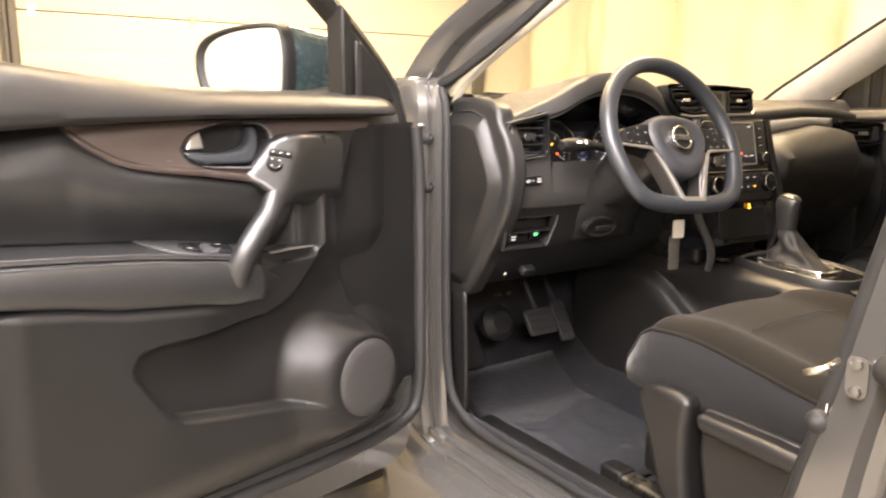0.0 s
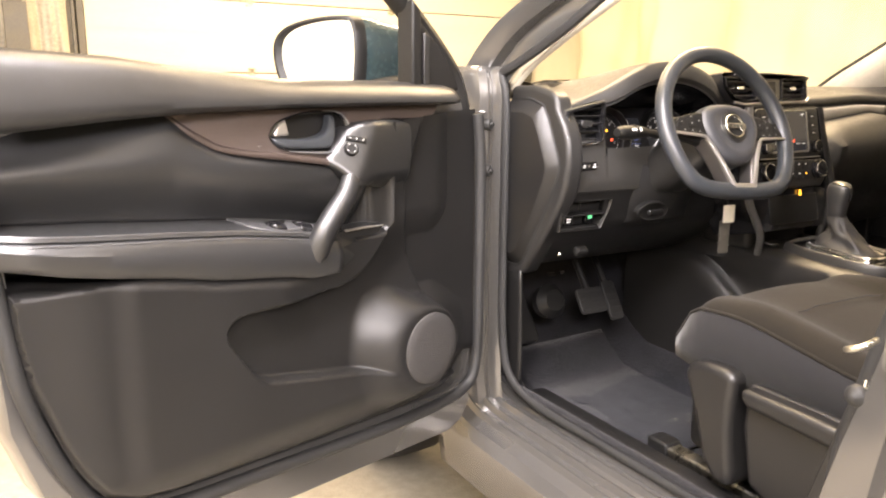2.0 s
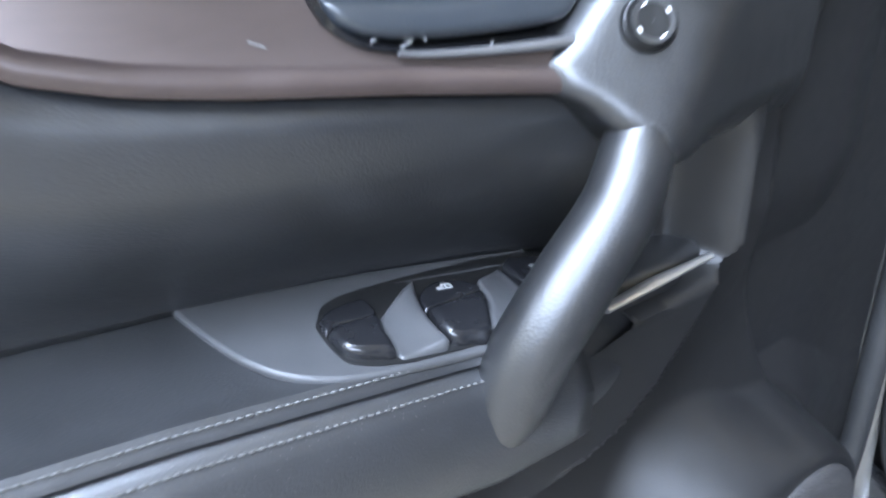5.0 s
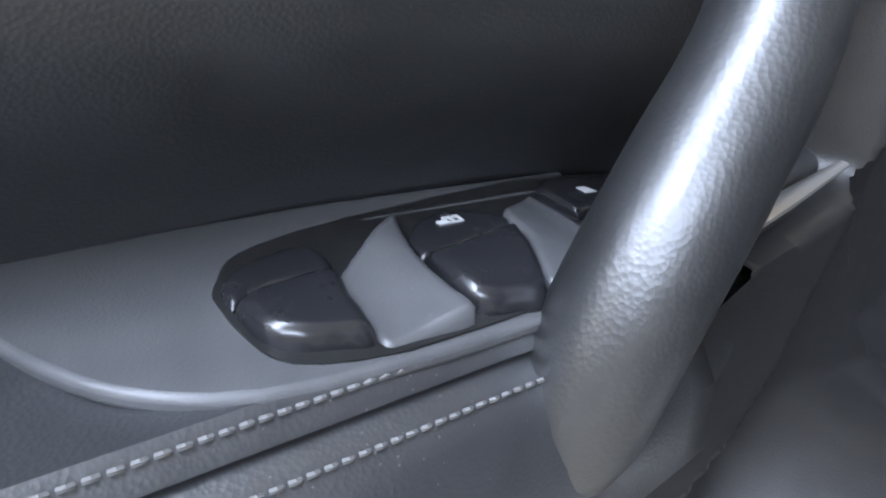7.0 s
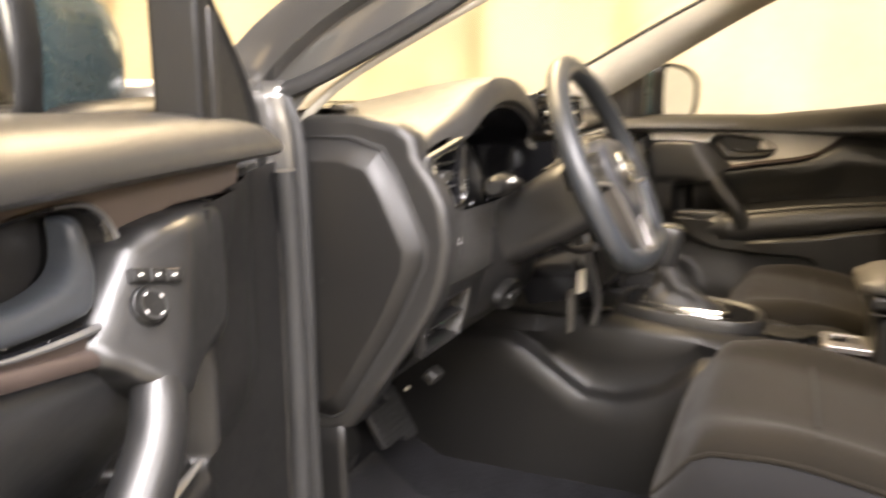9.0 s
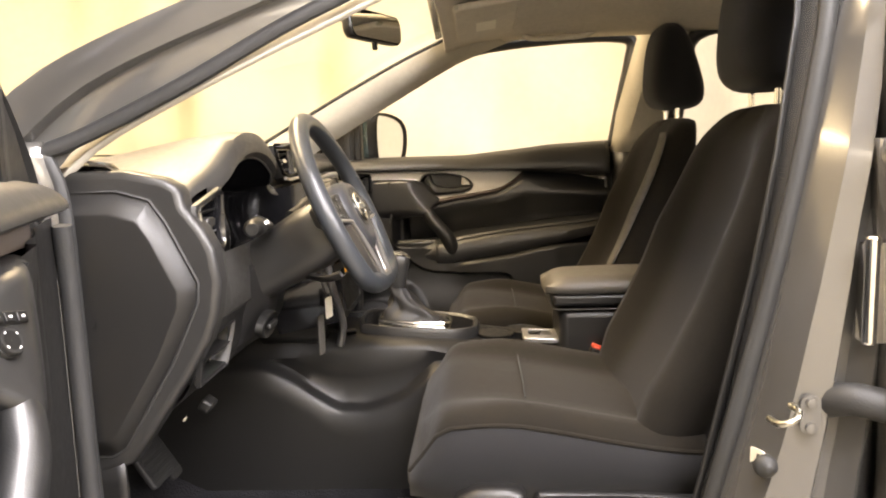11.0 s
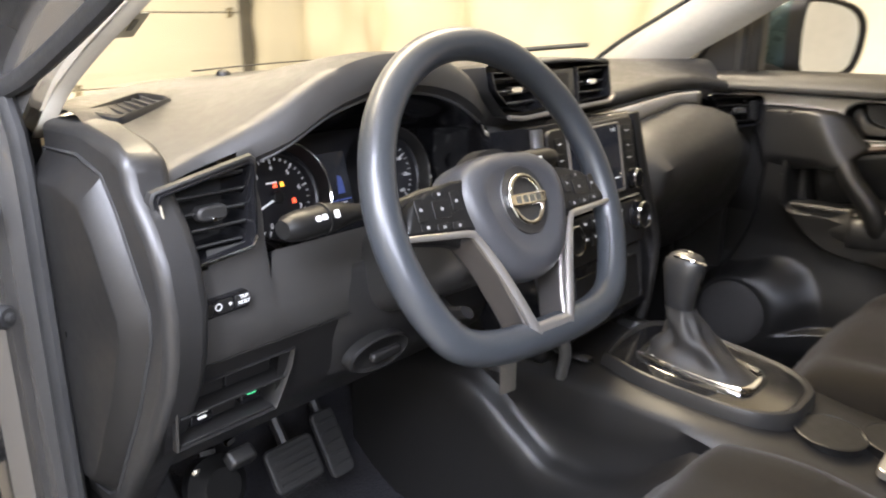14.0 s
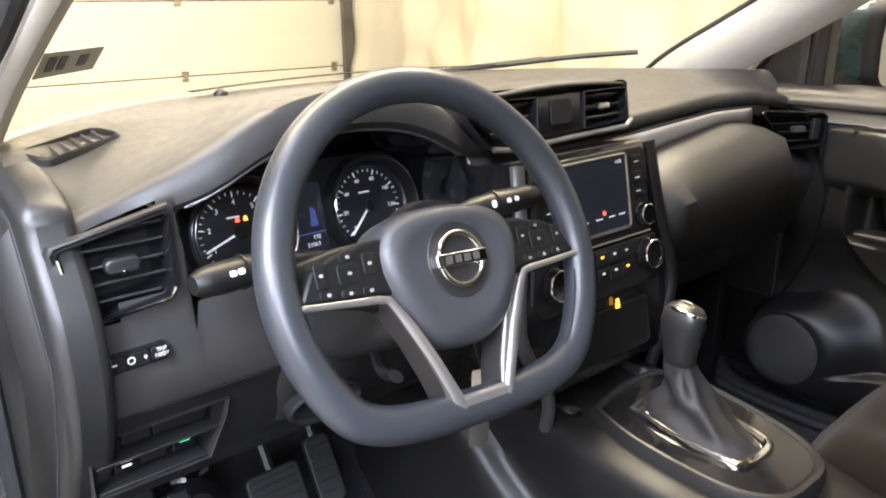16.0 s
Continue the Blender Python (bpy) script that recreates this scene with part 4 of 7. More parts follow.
    P_("pull_strip", tube([(0.43, 0.030, 0.9285), (0.385, 0.027, 0.9290), (0.325, 0.021, 0.9255)], [0.004, 0.005, 0.003], 10, flat=0.55, up=(0, 0, 1)), M_SILVER, label="pale metallic pull strip")
    # metal door frame
    fr = [(0.0, 0.43), (0.03, 0.395), (0.07, 0.380), (0.5, 0.396), (0.82, 0.416), (0.93, 0.475), (0.985, 0.58), (1.022, 0.70), (1.03, 0.85), (1.04, 1.0), (1.05, 1.12), (1.045, 1.215), (0.16, 1.185), (0.05, 1.175), (0.01, 1.15), (-0.005, 1.0)]
    P_("door_shell", swap(prism([(u * 0.97 + 0.015, z + (0.8 - z) * 0.04) for u, z in fr], -0.12, -0.07)), M_PAINT, label="grey metallic door skin", bevel=0.01, seg=3)
    ins = [(u * 0.945 + 0.028, z + (0.82 - z) * (0.24 if z < 0.8 else 0.10)) for u, z in fr]
    rows = [[(u, d, z) for u, z in p] for p, d in ((ins, -0.06), (ins, -0.022), (fr, -0.022), ([(u * 1.006 - 0.003, z + (z - 0.8) * 0.008) for u, z in fr], -0.032), ([(u * 1.006 - 0.003, z + (z - 0.8) * 0.008) for u, z in fr], -0.11), (fr, -0.12))]
    P_("door_flange", loft(rows, wrap=True), M_JAMB, label="grey painted inner door flange", sharp=50)
    seal = [(u, z) for u, z in [(0.005, 1.14), (-0.008, 1.0), (-0.008, 0.7), (0.0, 0.54), (0.05, 0.485), (0.24, 0.472), (0.55, 0.487), (0.80, 0.503), (0.90, 0.54), (0.955, 0.61), (1.005, 0.75), (1.022, 0.86), (1.035, 1.0), (1.045, 1.15)]]
    P_("door_seal", tube([(u, 0.0, z) for u, z in spl(seal, 90)], 0.013, 10), M_RUBBER, label="black rubber door seal")
    # window frame and sail
    wf = spl([(0.02, 1.15), (0.045, 1.215), (0.085, 1.265), (0.135, 1.315), (0.2, 1.372), (0.29, 1.44), (0.42, 1.51), (0.62, 1.565), (0.86, 1.588), (1.05, 1.590), (1.118, 1.570), (1.112, 1.50), (1.080, 1.36), (1.052, 1.22)], 80)
    P_("window_frame", tube([(u, -0.045 - 0.10 * max(0, (z - 1.2)) ** 1.2, z) for u, z in wf], 0.021, 10, flat=1.4, up=(0, 1, 0)), M_DARK, label="black window frame")
    sail = [(0.035, 1.19), (0.185, 1.20), (0.185, 1.345), (0.135, 1.305), (0.085, 1.258)]
    sl = P_("sail_panel", swap(prism(sail, -0.055, -0.022)), M_HARD, label="black sail panel behind the mirror", bevel=0.006)
    P_("sail_divider", swap(prism([(0.178, 1.195), (0.204, 1.195), (0.204, 1.375), (0.178, 1.352)], -0.06, -0.012)), M_DARK, label="black window divider", bevel=0.005)
    P_("sail_strip", swap(prism([(0.148, 1.2), (0.166, 1.2), (0.166, 1.31), (0.148, 1.305)], -0.022, -0.016)), M_SOFT, sl, bevel=0.003)
    # exterior mirror, its glass turned rearward and a little inward
    def mp(a, n, z):
        du, dn = (0.922, 0.388) if n > 0 else (1.0, -0.12)
        g = 1.0 if driver else 1.12
        return ((0.205 if driver else 0.232) + g * (0.388 * a + du * n), -0.19 + g * (-0.922 * a + dn * n), (1.262 if driver else 1.268) + g * z)

    ring = [tuple(p) for p in spl([(0.0, -0.05), (-0.004, 0.02), (0.004, 0.076), (0.03, 0.088), (0.10, 0.085), (0.165, 0.070), (0.198, 0.045), (0.206, 0.01), (0.198, -0.035), (0.178, -0.066), (0.14, -0.078), (0.06, -0.078), (0.015, -0.070), (0.0, -0.05)], 60)[:-1]]
    sc = lambda s, n: [mp((0.10 if s > 0.94 else 0.015) + (a - (0.10 if s > 0.94 else 0.015)) * s, n, z * s) for a, z in ring]
    mir = P_("wing_mirror", loft([sc(s, n) for s, n in ((0.97, 0.003), (1.0, -0.002), (1.03, -0.015), (1.03, -0.05), (0.96, -0.085), (0.90, -0.12), (0.80, -0.15), (0.5, -0.172), (0.02, -0.178))], wrap=True), M_BLUEPAINT, label="blue-grey painted wing mirror housing")
    n_ = len(ring)
    P_("mirror_glass", (sc(0.95, -0.004) + sc(0.95, -0.010), [tuple(range(n_)), tuple(range(2 * n_ - 1, n_ - 1, -1))] + [(k, (k + 1) % n_, n_ + (k + 1) % n_, n_ + k) for k in range(n_)]), M_MIRROR, mir, "bright mirror glass")
    P_("mirror_rim", loft([sc(0.90, -0.006), sc(0.955, 0.004), sc(1.015, 0.002), sc(1.036, -0.014), sc(1.034, -0.024)], wrap=True), M_DARK, mir, "black mirror rim")
    foot = spl([mp(0.03, -0.06, -0.07), (0.13, -0.15, 1.20), (0.10, -0.07, 1.205)], 14)
    P_("mirror_foot", tube(foot, [0.045] * 14, 12, flat=0.5), M_DARK, mir, "black mirror foot")
    return P_, swap, arm


dd = thing("driver_door", "open grey driver's door with black leatherette and plastic trim", "car door", (-0.86, 0.36, 0.38))
HU, HN = (-0.949, -0.315), (0.315, -0.949)
drv = lambda u, d, z: (-0.85 + HU[0] * u + HN[0] * d, 0.314 + HU[1] * u + HN[1] * d, z)
DP, SWAP, darm = door_kit(dd, drv, True)
pd = thing("passenger_door", "closed passenger door with black trim and satin strip", "car door", (0.8, 0.37, 0.42))
door_kit(pd, lambda u, d, z: (0.742 - d, 0.372 - u, z - 0.016), False)

# ---- dashboard ----
dash = thing("dashboard", "black soft-touch car dashboard with instrument hood", "dashboard", (0, 0.4, 0.75))


LIPZ = [(-0.70, 1.152), (-0.64, 1.168), (-0.60, 1.181), (-0.55, 1.202), (-0.514, 1.221), (-0.48, 1.239), (-0.446, 1.252), (-0.40, 1.262), (-0.36, 1.265), (-0.30, 1.261), (-0.25, 1.248), (-0.209, 1.228), (-0.175, 1.200), (-0.15, 1.180), (-0.12, 1.174), (0.2, 1.174), (0.45, 1.188), (0.6, 1.184), (0.70, 1.170), (0.75, 1.160)]
LIP = [(-0.70 + 0.01 * k, float(np.mean([itp(-0.70 + 0.01 * k + w, LIPZ) for w in (-0.02, -0.01, 0, 0.01, 0.02)]))) for k in range(146)]


BAND_LOW = [(0.0, 1.098), (0.13, 1.075), (0.18, 1.082), (0.27, 1.112), (0.48, 1.136), (0.57, 1.128), (0.62, 1.078), (0.745, 1.066)]


def dash_row(x):
    yb = belt_y(x)
    zl = itp(x, LIP)
    hood = smooth(-0.66, -0.50, x) * smooth(-0.13, -0.22, x)
    lip = 0.232 - 0.024 * hood - 0.015 * smooth(0.60, 0.70, abs(x))
    bulge = 0.018 * math.exp(-((x - 0.02) / 0.3) ** 2)
    row = [(yb + 0.02, 1.185), (yb - 0.01, 1.206), (yb - 0.05, 1.212)]
    for t in (0.2, 0.38, 0.55, 0.7, 0.82, 0.91, 0.97):
        y = (yb - 0.05) * (1 - t) + (lip + 0.012) * t
        base = 1.212 + (0.004 + 0.6 * bulge) * math.sin(math.pi * min(1, t * 0.8))
        k = smooth(0.25, 1.0, t)
        row.append((y, base * (1 - k) + (zl + 0.002) * k))
    cl = smooth(-0.566, -0.556, x) * smooth(-0.150, -0.160, x)
    row += [(lip + 0.004, zl), (lip, zl - 0.004 - 0.002 * hood), (lip - 0.002 - 0.005 * hood, zl - 0.012 - 0.008 * hood), (lip - 0.007 * hood, zl - 0.020 - 0.018 * hood), (lip + 0.006, zl - 0.026 - 0.022 * hood)]
    zi = zl - 0.028 - 0.022 * hood
    if x < -0.02:
        a = [(0.217, 1.132), (0.210, 1.125), (0.205, 1.115), (0.203, 1.10), (0.202, 1.08), (0.201, 1.06), (0.199, 1.03)]
        b = [(lip + 0.03, zi), (lip + 0.07, zi - 0.008), (0.380, zi - 0.02), (0.394, 1.10), (0.388, 1.012), (0.29, 1.026), (0.206, 1.060)]
        row += [(p[0] * (1 - cl) + q[0] * cl, p[1] * (1 - cl) + q[1] * cl) for p, q in zip(a, b)]
        row += [(0.197, 1.0), (0.196, 0.962), (0.201, 0.957), (0.204, 0.945), (0.206, 0.937), (0.209, 0.925), (0.213, 0.905), (0.219, 0.885), (0.226, 0.870), (0.24, 0.85), (0.31, 0.79), (0.42, 0.74), (0.6, 0.72)]
    else:
        g, zb = smooth(0.13, 0.22, x) * (1 - 0.75 * smooth(0.55, 0.66, x)), itp(x, BAND_LOW)
        row += [(0.224, zi + 0.002), (0.226, zi * 0.75 + zb * 0.25), (0.226, (zi + zb) / 2), (0.225, zi * 0.25 + zb * 0.75), (0.222, zb), (0.208 - 0.03 * g, zb - 0.006), (0.188 - 0.052 * g, zb - 0.020)]
        row += [(0.175 - 0.066 * g, min(1.05, zb - 0.045)), (0.17 - 0.052 * g, 1.0), (0.172 - 0.026 * g, 0.96), (0.175 - 0.006 * g, 0.93), (0.177 + 0.002 * g, 0.92), (0.18 + 0.008 * g, 0.91), (0.183 + 0.014 * g, 0.90), (0.186 + 0.020 * g, 0.89), (0.19 + 0.026 * g, 0.88), (0.235, 0.84), (0.28, 0.79), (0.40, 0.74), (0.6, 0.72)]
    return [(x, y, z) for y, z in row]


xs = np.r_[np.r_[np.linspace(-0.695, -0.686, 3), np.linspace(-0.680, -0.59, 14), np.linspace(-0.585, -0.575, 3)], np.linspace(-0.568, -0.554, 6), np.linspace(-0.54, -0.17, 40), np.linspace(-0.162, -0.148, 6), np.linspace(-0.13, -0.03, 6), np.linspace(0.0, 0.24, 20), np.linspace(0.26, 0.58, 18), np.linspace(0.592, 0.743, 20)]
LEFT_VENT = [(-0.055, 0.028), (-0.052, 0.034), (0.050, 0.054), (0.055, 0.050), (0.053, -0.025), (0.046, -0.036), (-0.034, -0.046), (-0.044, -0.041)]
HOLES = ((0.600, 0.742, 1.074, 1.140), (-0.682, -0.556, 0.868, 0.938))
dv, df = loft([dash_row(x) for x in xs])


def in_hole(f):
    c = [sum(dv[i][k] for i in f) / len(f) for k in range(3)]
    x, z = c[0] + 0.635, c[2] - 1.112
    odd = False
    for (xa, za), (xb, zb) in zip(LEFT_VENT, LEFT_VENT[1:] + LEFT_VENT[:1]):
        if (za > z) != (zb > z) and x < (xb - xa) * (z - za) / (zb - za) + xa:
            odd = not odd
    if odd and c[1] < 0.26:
        return True
    return c[1] < 0.26 and any(x0 < c[0] < x1 and z0 < c[2] < z1 for x0, x1, z0, z1 in HOLES)


below = lambda f: sum(dv[i][2] for i in f) / len(f) < 0.9585 and sum(dv[i][0] for i in f) / len(f) < 0.0
NROW = len(dash_row(-0.4))
lining = lambda f: 14 <= min(i % NROW for i in f) <= 20 and max(i % NROW for i in f) <= 21 and -0.566 < sum(dv[i][0] for i in f) / len(f) < -0.148 and sum(dv[i][1] for i in f) / len(f) > 0.208
part("hood_lining", (dv, [f for f in df if lining(f) and not in_hole(f)]), M_PIANO, dash, "glossy black hood lining", sharp=50)
# bright tube drawn where the hood lip catches the light
part("hood_highlight", tube([dash_row(x)[14] for x in np.linspace(-0.555, -0.17, 60)], 0.0022, 8), M_RAIL, dash, "thin satin line for the hood lip highlight")
part("dash_shell", (dv, [f for f in df if not in_hole(f) and not below(f) and not lining(f)]), M_DASH, dash, "soft black dashboard shell", sharp=50)
part("lower_dash_panel", (dv, [f for f in df if not in_hole(f) and below(f)]), M_HARD, dash, "black lower dashboard panel", sharp=50)
part("far_end_cap", box(0.735, 0.752, 0.20, 0.62, 0.72, 1.14), M_SOFT, dash, bevel=0.006)
# end cap, driver's side
cap = [(0.395, 1.205), (0.30, 1.205), (0.24, 1.192), (0.215, 1.178), (0.210, 1.15), (0.184, 1.115), (0.170, 1.085), (0.163, 1.035), (0.171, 0.985), (0.186, 0.945), (0.223, 0.885), (0.32, 0.75), (0.36, 0.735), (0.42, 0.735)]
yz = lambda poly, x0, x1: ([(z, x, y) for x, y, z in prism(poly, x0, x1)[0]], prism(poly, x0, x1)[1])
part("end_cap", yz(cap, -0.708, -0.66), M_SOFT, dash, "black dashboard end cap", bevel=0.012, seg=4)
lid = [(0.388, 1.172), (0.31, 1.172), (0.262, 1.158), (0.240, 1.125), (0.198, 1.035), (0.200, 1.005), (0.243, 0.915), (0.328, 0.778), (0.35, 0.765), (0.388, 0.765)]
rows = []
for s, x in ((1.0, -0.706), (0.99, -0.7095), (0.86, -0.7290), (0.85, -0.7298), (0.835, -0.7300), (0.3, -0.7300), (0.02, -0.7300)):
    rows.append([(x, 0.35 + (y - 0.35) * s, 0.975 + (z - 0.975) * s) for y, z in lid])
part("end_lid", loft(rows, wrap=True), M_HARD, dash, "removable end lid", sharp=25)
part("lid_gap", tube([(-0.7075, 0.35 + (y - 0.35) * 1.012, 0.975 + (z - 0.975) * 1.012) for y, z in lid], 0.0028, 6, closed=True), M_RUBBER, dash)
# ---- seats ----


def seat(name, cx, oy, label, driver):
    th = thing(name, label, "car seat", (cx, -0.3 + oy, 0.40), group="front seats")
    q = lambda dat: ([(cx + x, y + oy, z) for x, y, z in dat[0]], dat[1])
    # cushion
    rows = []
    for y in np.linspace(-0.085, -0.60, 26):
        t = (-0.085 - y) / 0.515
        f = smooth(0, 0.16, t)
        zc = 0.735 + 0.05 * f - 0.055 * smooth(0.2, 1, t)
        zb = 0.645 + 0.012 * (1 - f)
        hw = 0.235 + 0.02 * f
        bol = 0.022 * smooth(0.12, 0.4, t)
        drop = (1 - f) * 0.035
        yy = y - 0.02 * (1 - f)
        rows.append([(-hw + 0.02, y, zb - 0.02), (-hw, y, zb + 0.02), (-hw, y, zc - 0.03 - drop), (-hw + 0.012, yy, zc - 0.004 + bol * 0.6 - drop), (-hw + 0.045, yy, zc + 0.006 + bol - drop * 0.6), (-hw + 0.09, yy, zc + 0.002 + bol * 0.4), (-hw + 0.12, yy, zc - 0.004), (-0.06, yy, zc + 0.004), (0.06, yy, zc + 0.004),
                     (hw - 0.12, yy, zc - 0.004), (hw - 0.09, yy, zc + 0.002 + bol * 0.4), (hw - 0.045, yy, zc + 0.006 + bol - drop * 0.6), (hw - 0.012, yy, zc - 0.004 + bol * 0.6 - drop), (hw, y, zc - 0.03 - drop), (hw, y, zb + 0.02), (hw - 0.02, y, zb - 0.02)])
    part("cushion", q(loft(rows, wrap=True, caps=True)), M_FABRIC, th, "dark grey woven seat cushion", sharp=50, sub=1)
    # darker side panel under a raised welt, outer side
    side, welt = [], []
    o_ = -1 if driver else 1
    for y in np.linspace(-0.10, -0.60, 22):
        t = (-0.085 - y) / 0.515
        f = smooth(0, 0.16, t)
        zc = 0.735 + 0.05 * f - 0.055 * smooth(0.2, 1, t)
        hw, bol, drop = 0.235 + 0.02 * f, 0.022 * smooth(0.12, 0.4, t), (1 - f) * 0.035
        top_ = zc - 0.014 + bol * 0.5 - drop
        welt.append((o_ * (hw + 0.001), y, top_))
        side.append([(o_ * (hw + 0.004), y, top_ - 0.004), (o_ * (hw + 0.006), y, (top_ + 0.655) / 2), (o_ * (hw + 0.002), y, 0.650)])
    part("cushion_side", q(loft(side)), M_FABRIC2, th, "blue-black side panel", solid=0.004)
    part("welt", q(tube(welt, 0.0038, 8)), M_FABRIC, th)
    # cross seam
    part("cushion_seam", q(tube([(x, -0.30, 0.783 + (0.004 if abs(x) < 0.1 else -0.001)) for x in np.linspace(-0.135, 0.135, 12)], 0.0014, 6)), M_FABRIC2, th)
    # backrest
    rows = []
    for t in np.linspace(0, 1, 26):
        z = 0.70 + 0.585 * t
        yf = -0.475 - 0.235 * t ** 0.9 - 0.03 * math.sin(math.pi * t)
        hw = itp(t, [(0, 0.225), (0.2, 0.245), (0.6, 0.25), (0.85, 0.22), (0.95, 0.19), (1, 0.15)])
        bol = itp(t, [(0, 0.02), (0.2, 0.055), (0.6, 0.05), (0.85, 0.02), (1, 0.0)])
        th_ = itp(t, [(0, 0.13), (0.5, 0.12), (0.9, 0.09), (1, 0.05)])
        if t > 0.9:
            yf -= 0.03 * (t - 0.9) / 0.1
        rows.append([(-hw + 0.03, yf - th_, z), (-hw, yf - th_ * 0.6, z), (-hw - 0.002, yf - 0.01 + bol * 0.3, z), (-hw + 0.015, yf + bol * 0.8, z), (-hw + 0.045, yf + bol, z), (-hw + 0.085, yf + bol * 0.35, z), (-hw + 0.11, yf, z), (-0.06, yf - 0.006, z), (0.06, yf - 0.006, z), (hw - 0.11, yf, z), (hw - 0.085, yf + bol * 0.35, z), (hw - 0.045, yf + bol, z), (hw - 0.015, yf + bol * 0.8, z), (hw + 0.002, yf - 0.01 + bol * 0.3, z), (hw, yf - th_ * 0.6, z), (hw - 0.03, yf - th_, z)])
    part("backrest", q(loft(rows, wrap=True, caps=True)), M_FABRIC, th, "dark grey woven backrest with side bolsters", sharp=50, sub=1)
    s = -1
    rows = []
    # pale strip puts the light on the bolster's front face into colour
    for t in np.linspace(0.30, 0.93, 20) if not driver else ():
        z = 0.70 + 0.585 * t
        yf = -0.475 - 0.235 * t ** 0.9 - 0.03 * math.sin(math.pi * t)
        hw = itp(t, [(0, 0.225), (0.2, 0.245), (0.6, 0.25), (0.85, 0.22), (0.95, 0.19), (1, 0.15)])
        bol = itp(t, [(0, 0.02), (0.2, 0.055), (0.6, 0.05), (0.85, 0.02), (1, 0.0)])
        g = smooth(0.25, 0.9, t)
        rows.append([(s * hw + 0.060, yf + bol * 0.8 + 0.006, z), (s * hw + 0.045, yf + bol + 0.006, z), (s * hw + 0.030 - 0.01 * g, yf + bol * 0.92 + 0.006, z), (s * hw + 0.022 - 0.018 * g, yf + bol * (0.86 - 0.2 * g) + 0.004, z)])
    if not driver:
        part("bolster_lit_strip", q(loft(rows)), M_FABRIC3, th, "lighter grey strip along the lit bolster front", solid=0.003)
    # headrest on two posts
    rows = []
    for t in np.linspace(0, 1, 16):
        z = 1.305 + 0.235 * t
        k = max(0.02, 1 - abs(2 * t - 1) ** 3.2) ** 0.5
        hw, hd = 0.132 * (0.55 + 0.45 * k) * (1 - 0.18 * t), 0.058 * (0.35 + 0.65 * k) * (1.50 - 0.80 * t)
        yc = -0.672 - 0.02 * t - 0.058 * (1.50 - 0.80 * t)
        rows.append([(hw * math.copysign(abs(math.cos(a)) ** 0.6, math.cos(a)), yc + hd * math.copysign(abs(math.sin(a)) ** 0.75, math.sin(a)), z) for a in np.linspace(0, 2 * math.pi, 28, endpoint=False)])
    hr = part("headrest", q(loft(rows, wrap=True, caps=True)), M_FABRIC2, th, "black fabric headrest", sharp=70, sub=1)
    for x in (-0.065, 0.065):
        part("post", q(lathe([(0.006, 1.25), (0.006, 1.33)], Matrix.Translation((x, -0.75, 0)), 12)), M_CHROME, hr, "chrome post")
    # plastic valance on the outer side, with slide rails
    o = -1 if driver else 1
    out_x = lambda poly, x0, x1: ([(o * x, y, z) for y, z, x in prism(poly, x0, x1)[0]], prism(poly, 0, 1)[1])
    part("front_valance", q(out_x([(-0.168, 0.648), (-0.182, 0.668), (-0.215, 0.681), (-0.260, 0.682), (-0.294, 0.674), (-0.288, 0.62), (-0.288, 0.56), (-0.300, 0.48), (-0.298, 0.452), (-0.262, 0.450), (-0.228, 0.485), (-0.200, 0.575)], 0.200, 0.292)), M_HARD, th, "black plastic front seat valance", bevel=0.016, seg=5)
    part("side_valance", q(out_x([(-0.306, 0.668), (-0.47, 0.664), (-0.62, 0.655), (-0.62, 0.50), (-0.36, 0.455), (-0.324, 0.470), (-0.303, 0.58)], 0.200, 0.274)), M_HARD, th, "black plastic seat side valance", bevel=0.012, seg=4)
    part("recline_lever", q(out_x([(-0.312, 0.664), (-0.45, 0.662), (-0.62, 0.652), (-0.62, 0.616), (-0.449, 0.624), (-0.330, 0.630), (-0.314, 0.640)], 0.250, 0.302)), M_HARD, th, "black seat height lever", bevel=0.012, seg=4)
    for x in (-0.20, 0.18):
        part("slide_rail", q(box(x - 0.02, x + 0.02, -0.65, -0.05, 0.385, 0.425)), M_STEEL, th, "steel slide rail", bevel=0.006)
        part("rail_end", q(box(x - 0.024, x + 0.024, -0.08, -0.02, 0.38, 0.432)), M_DARK, th, bevel=0.006)
    part("seat_frame", q(box(-0.21, 0.21, -0.58, -0.12, 0.45, 0.66)), M_DARK, th, bevel=0.02)
    return th


seat("driver_seat", -0.375, 0.0, "dark woven fabric driver's seat with black headrest", True)
seat("passenger_seat", 0.375, -0.02, "dark woven fabric passenger seat with black headrest", False)

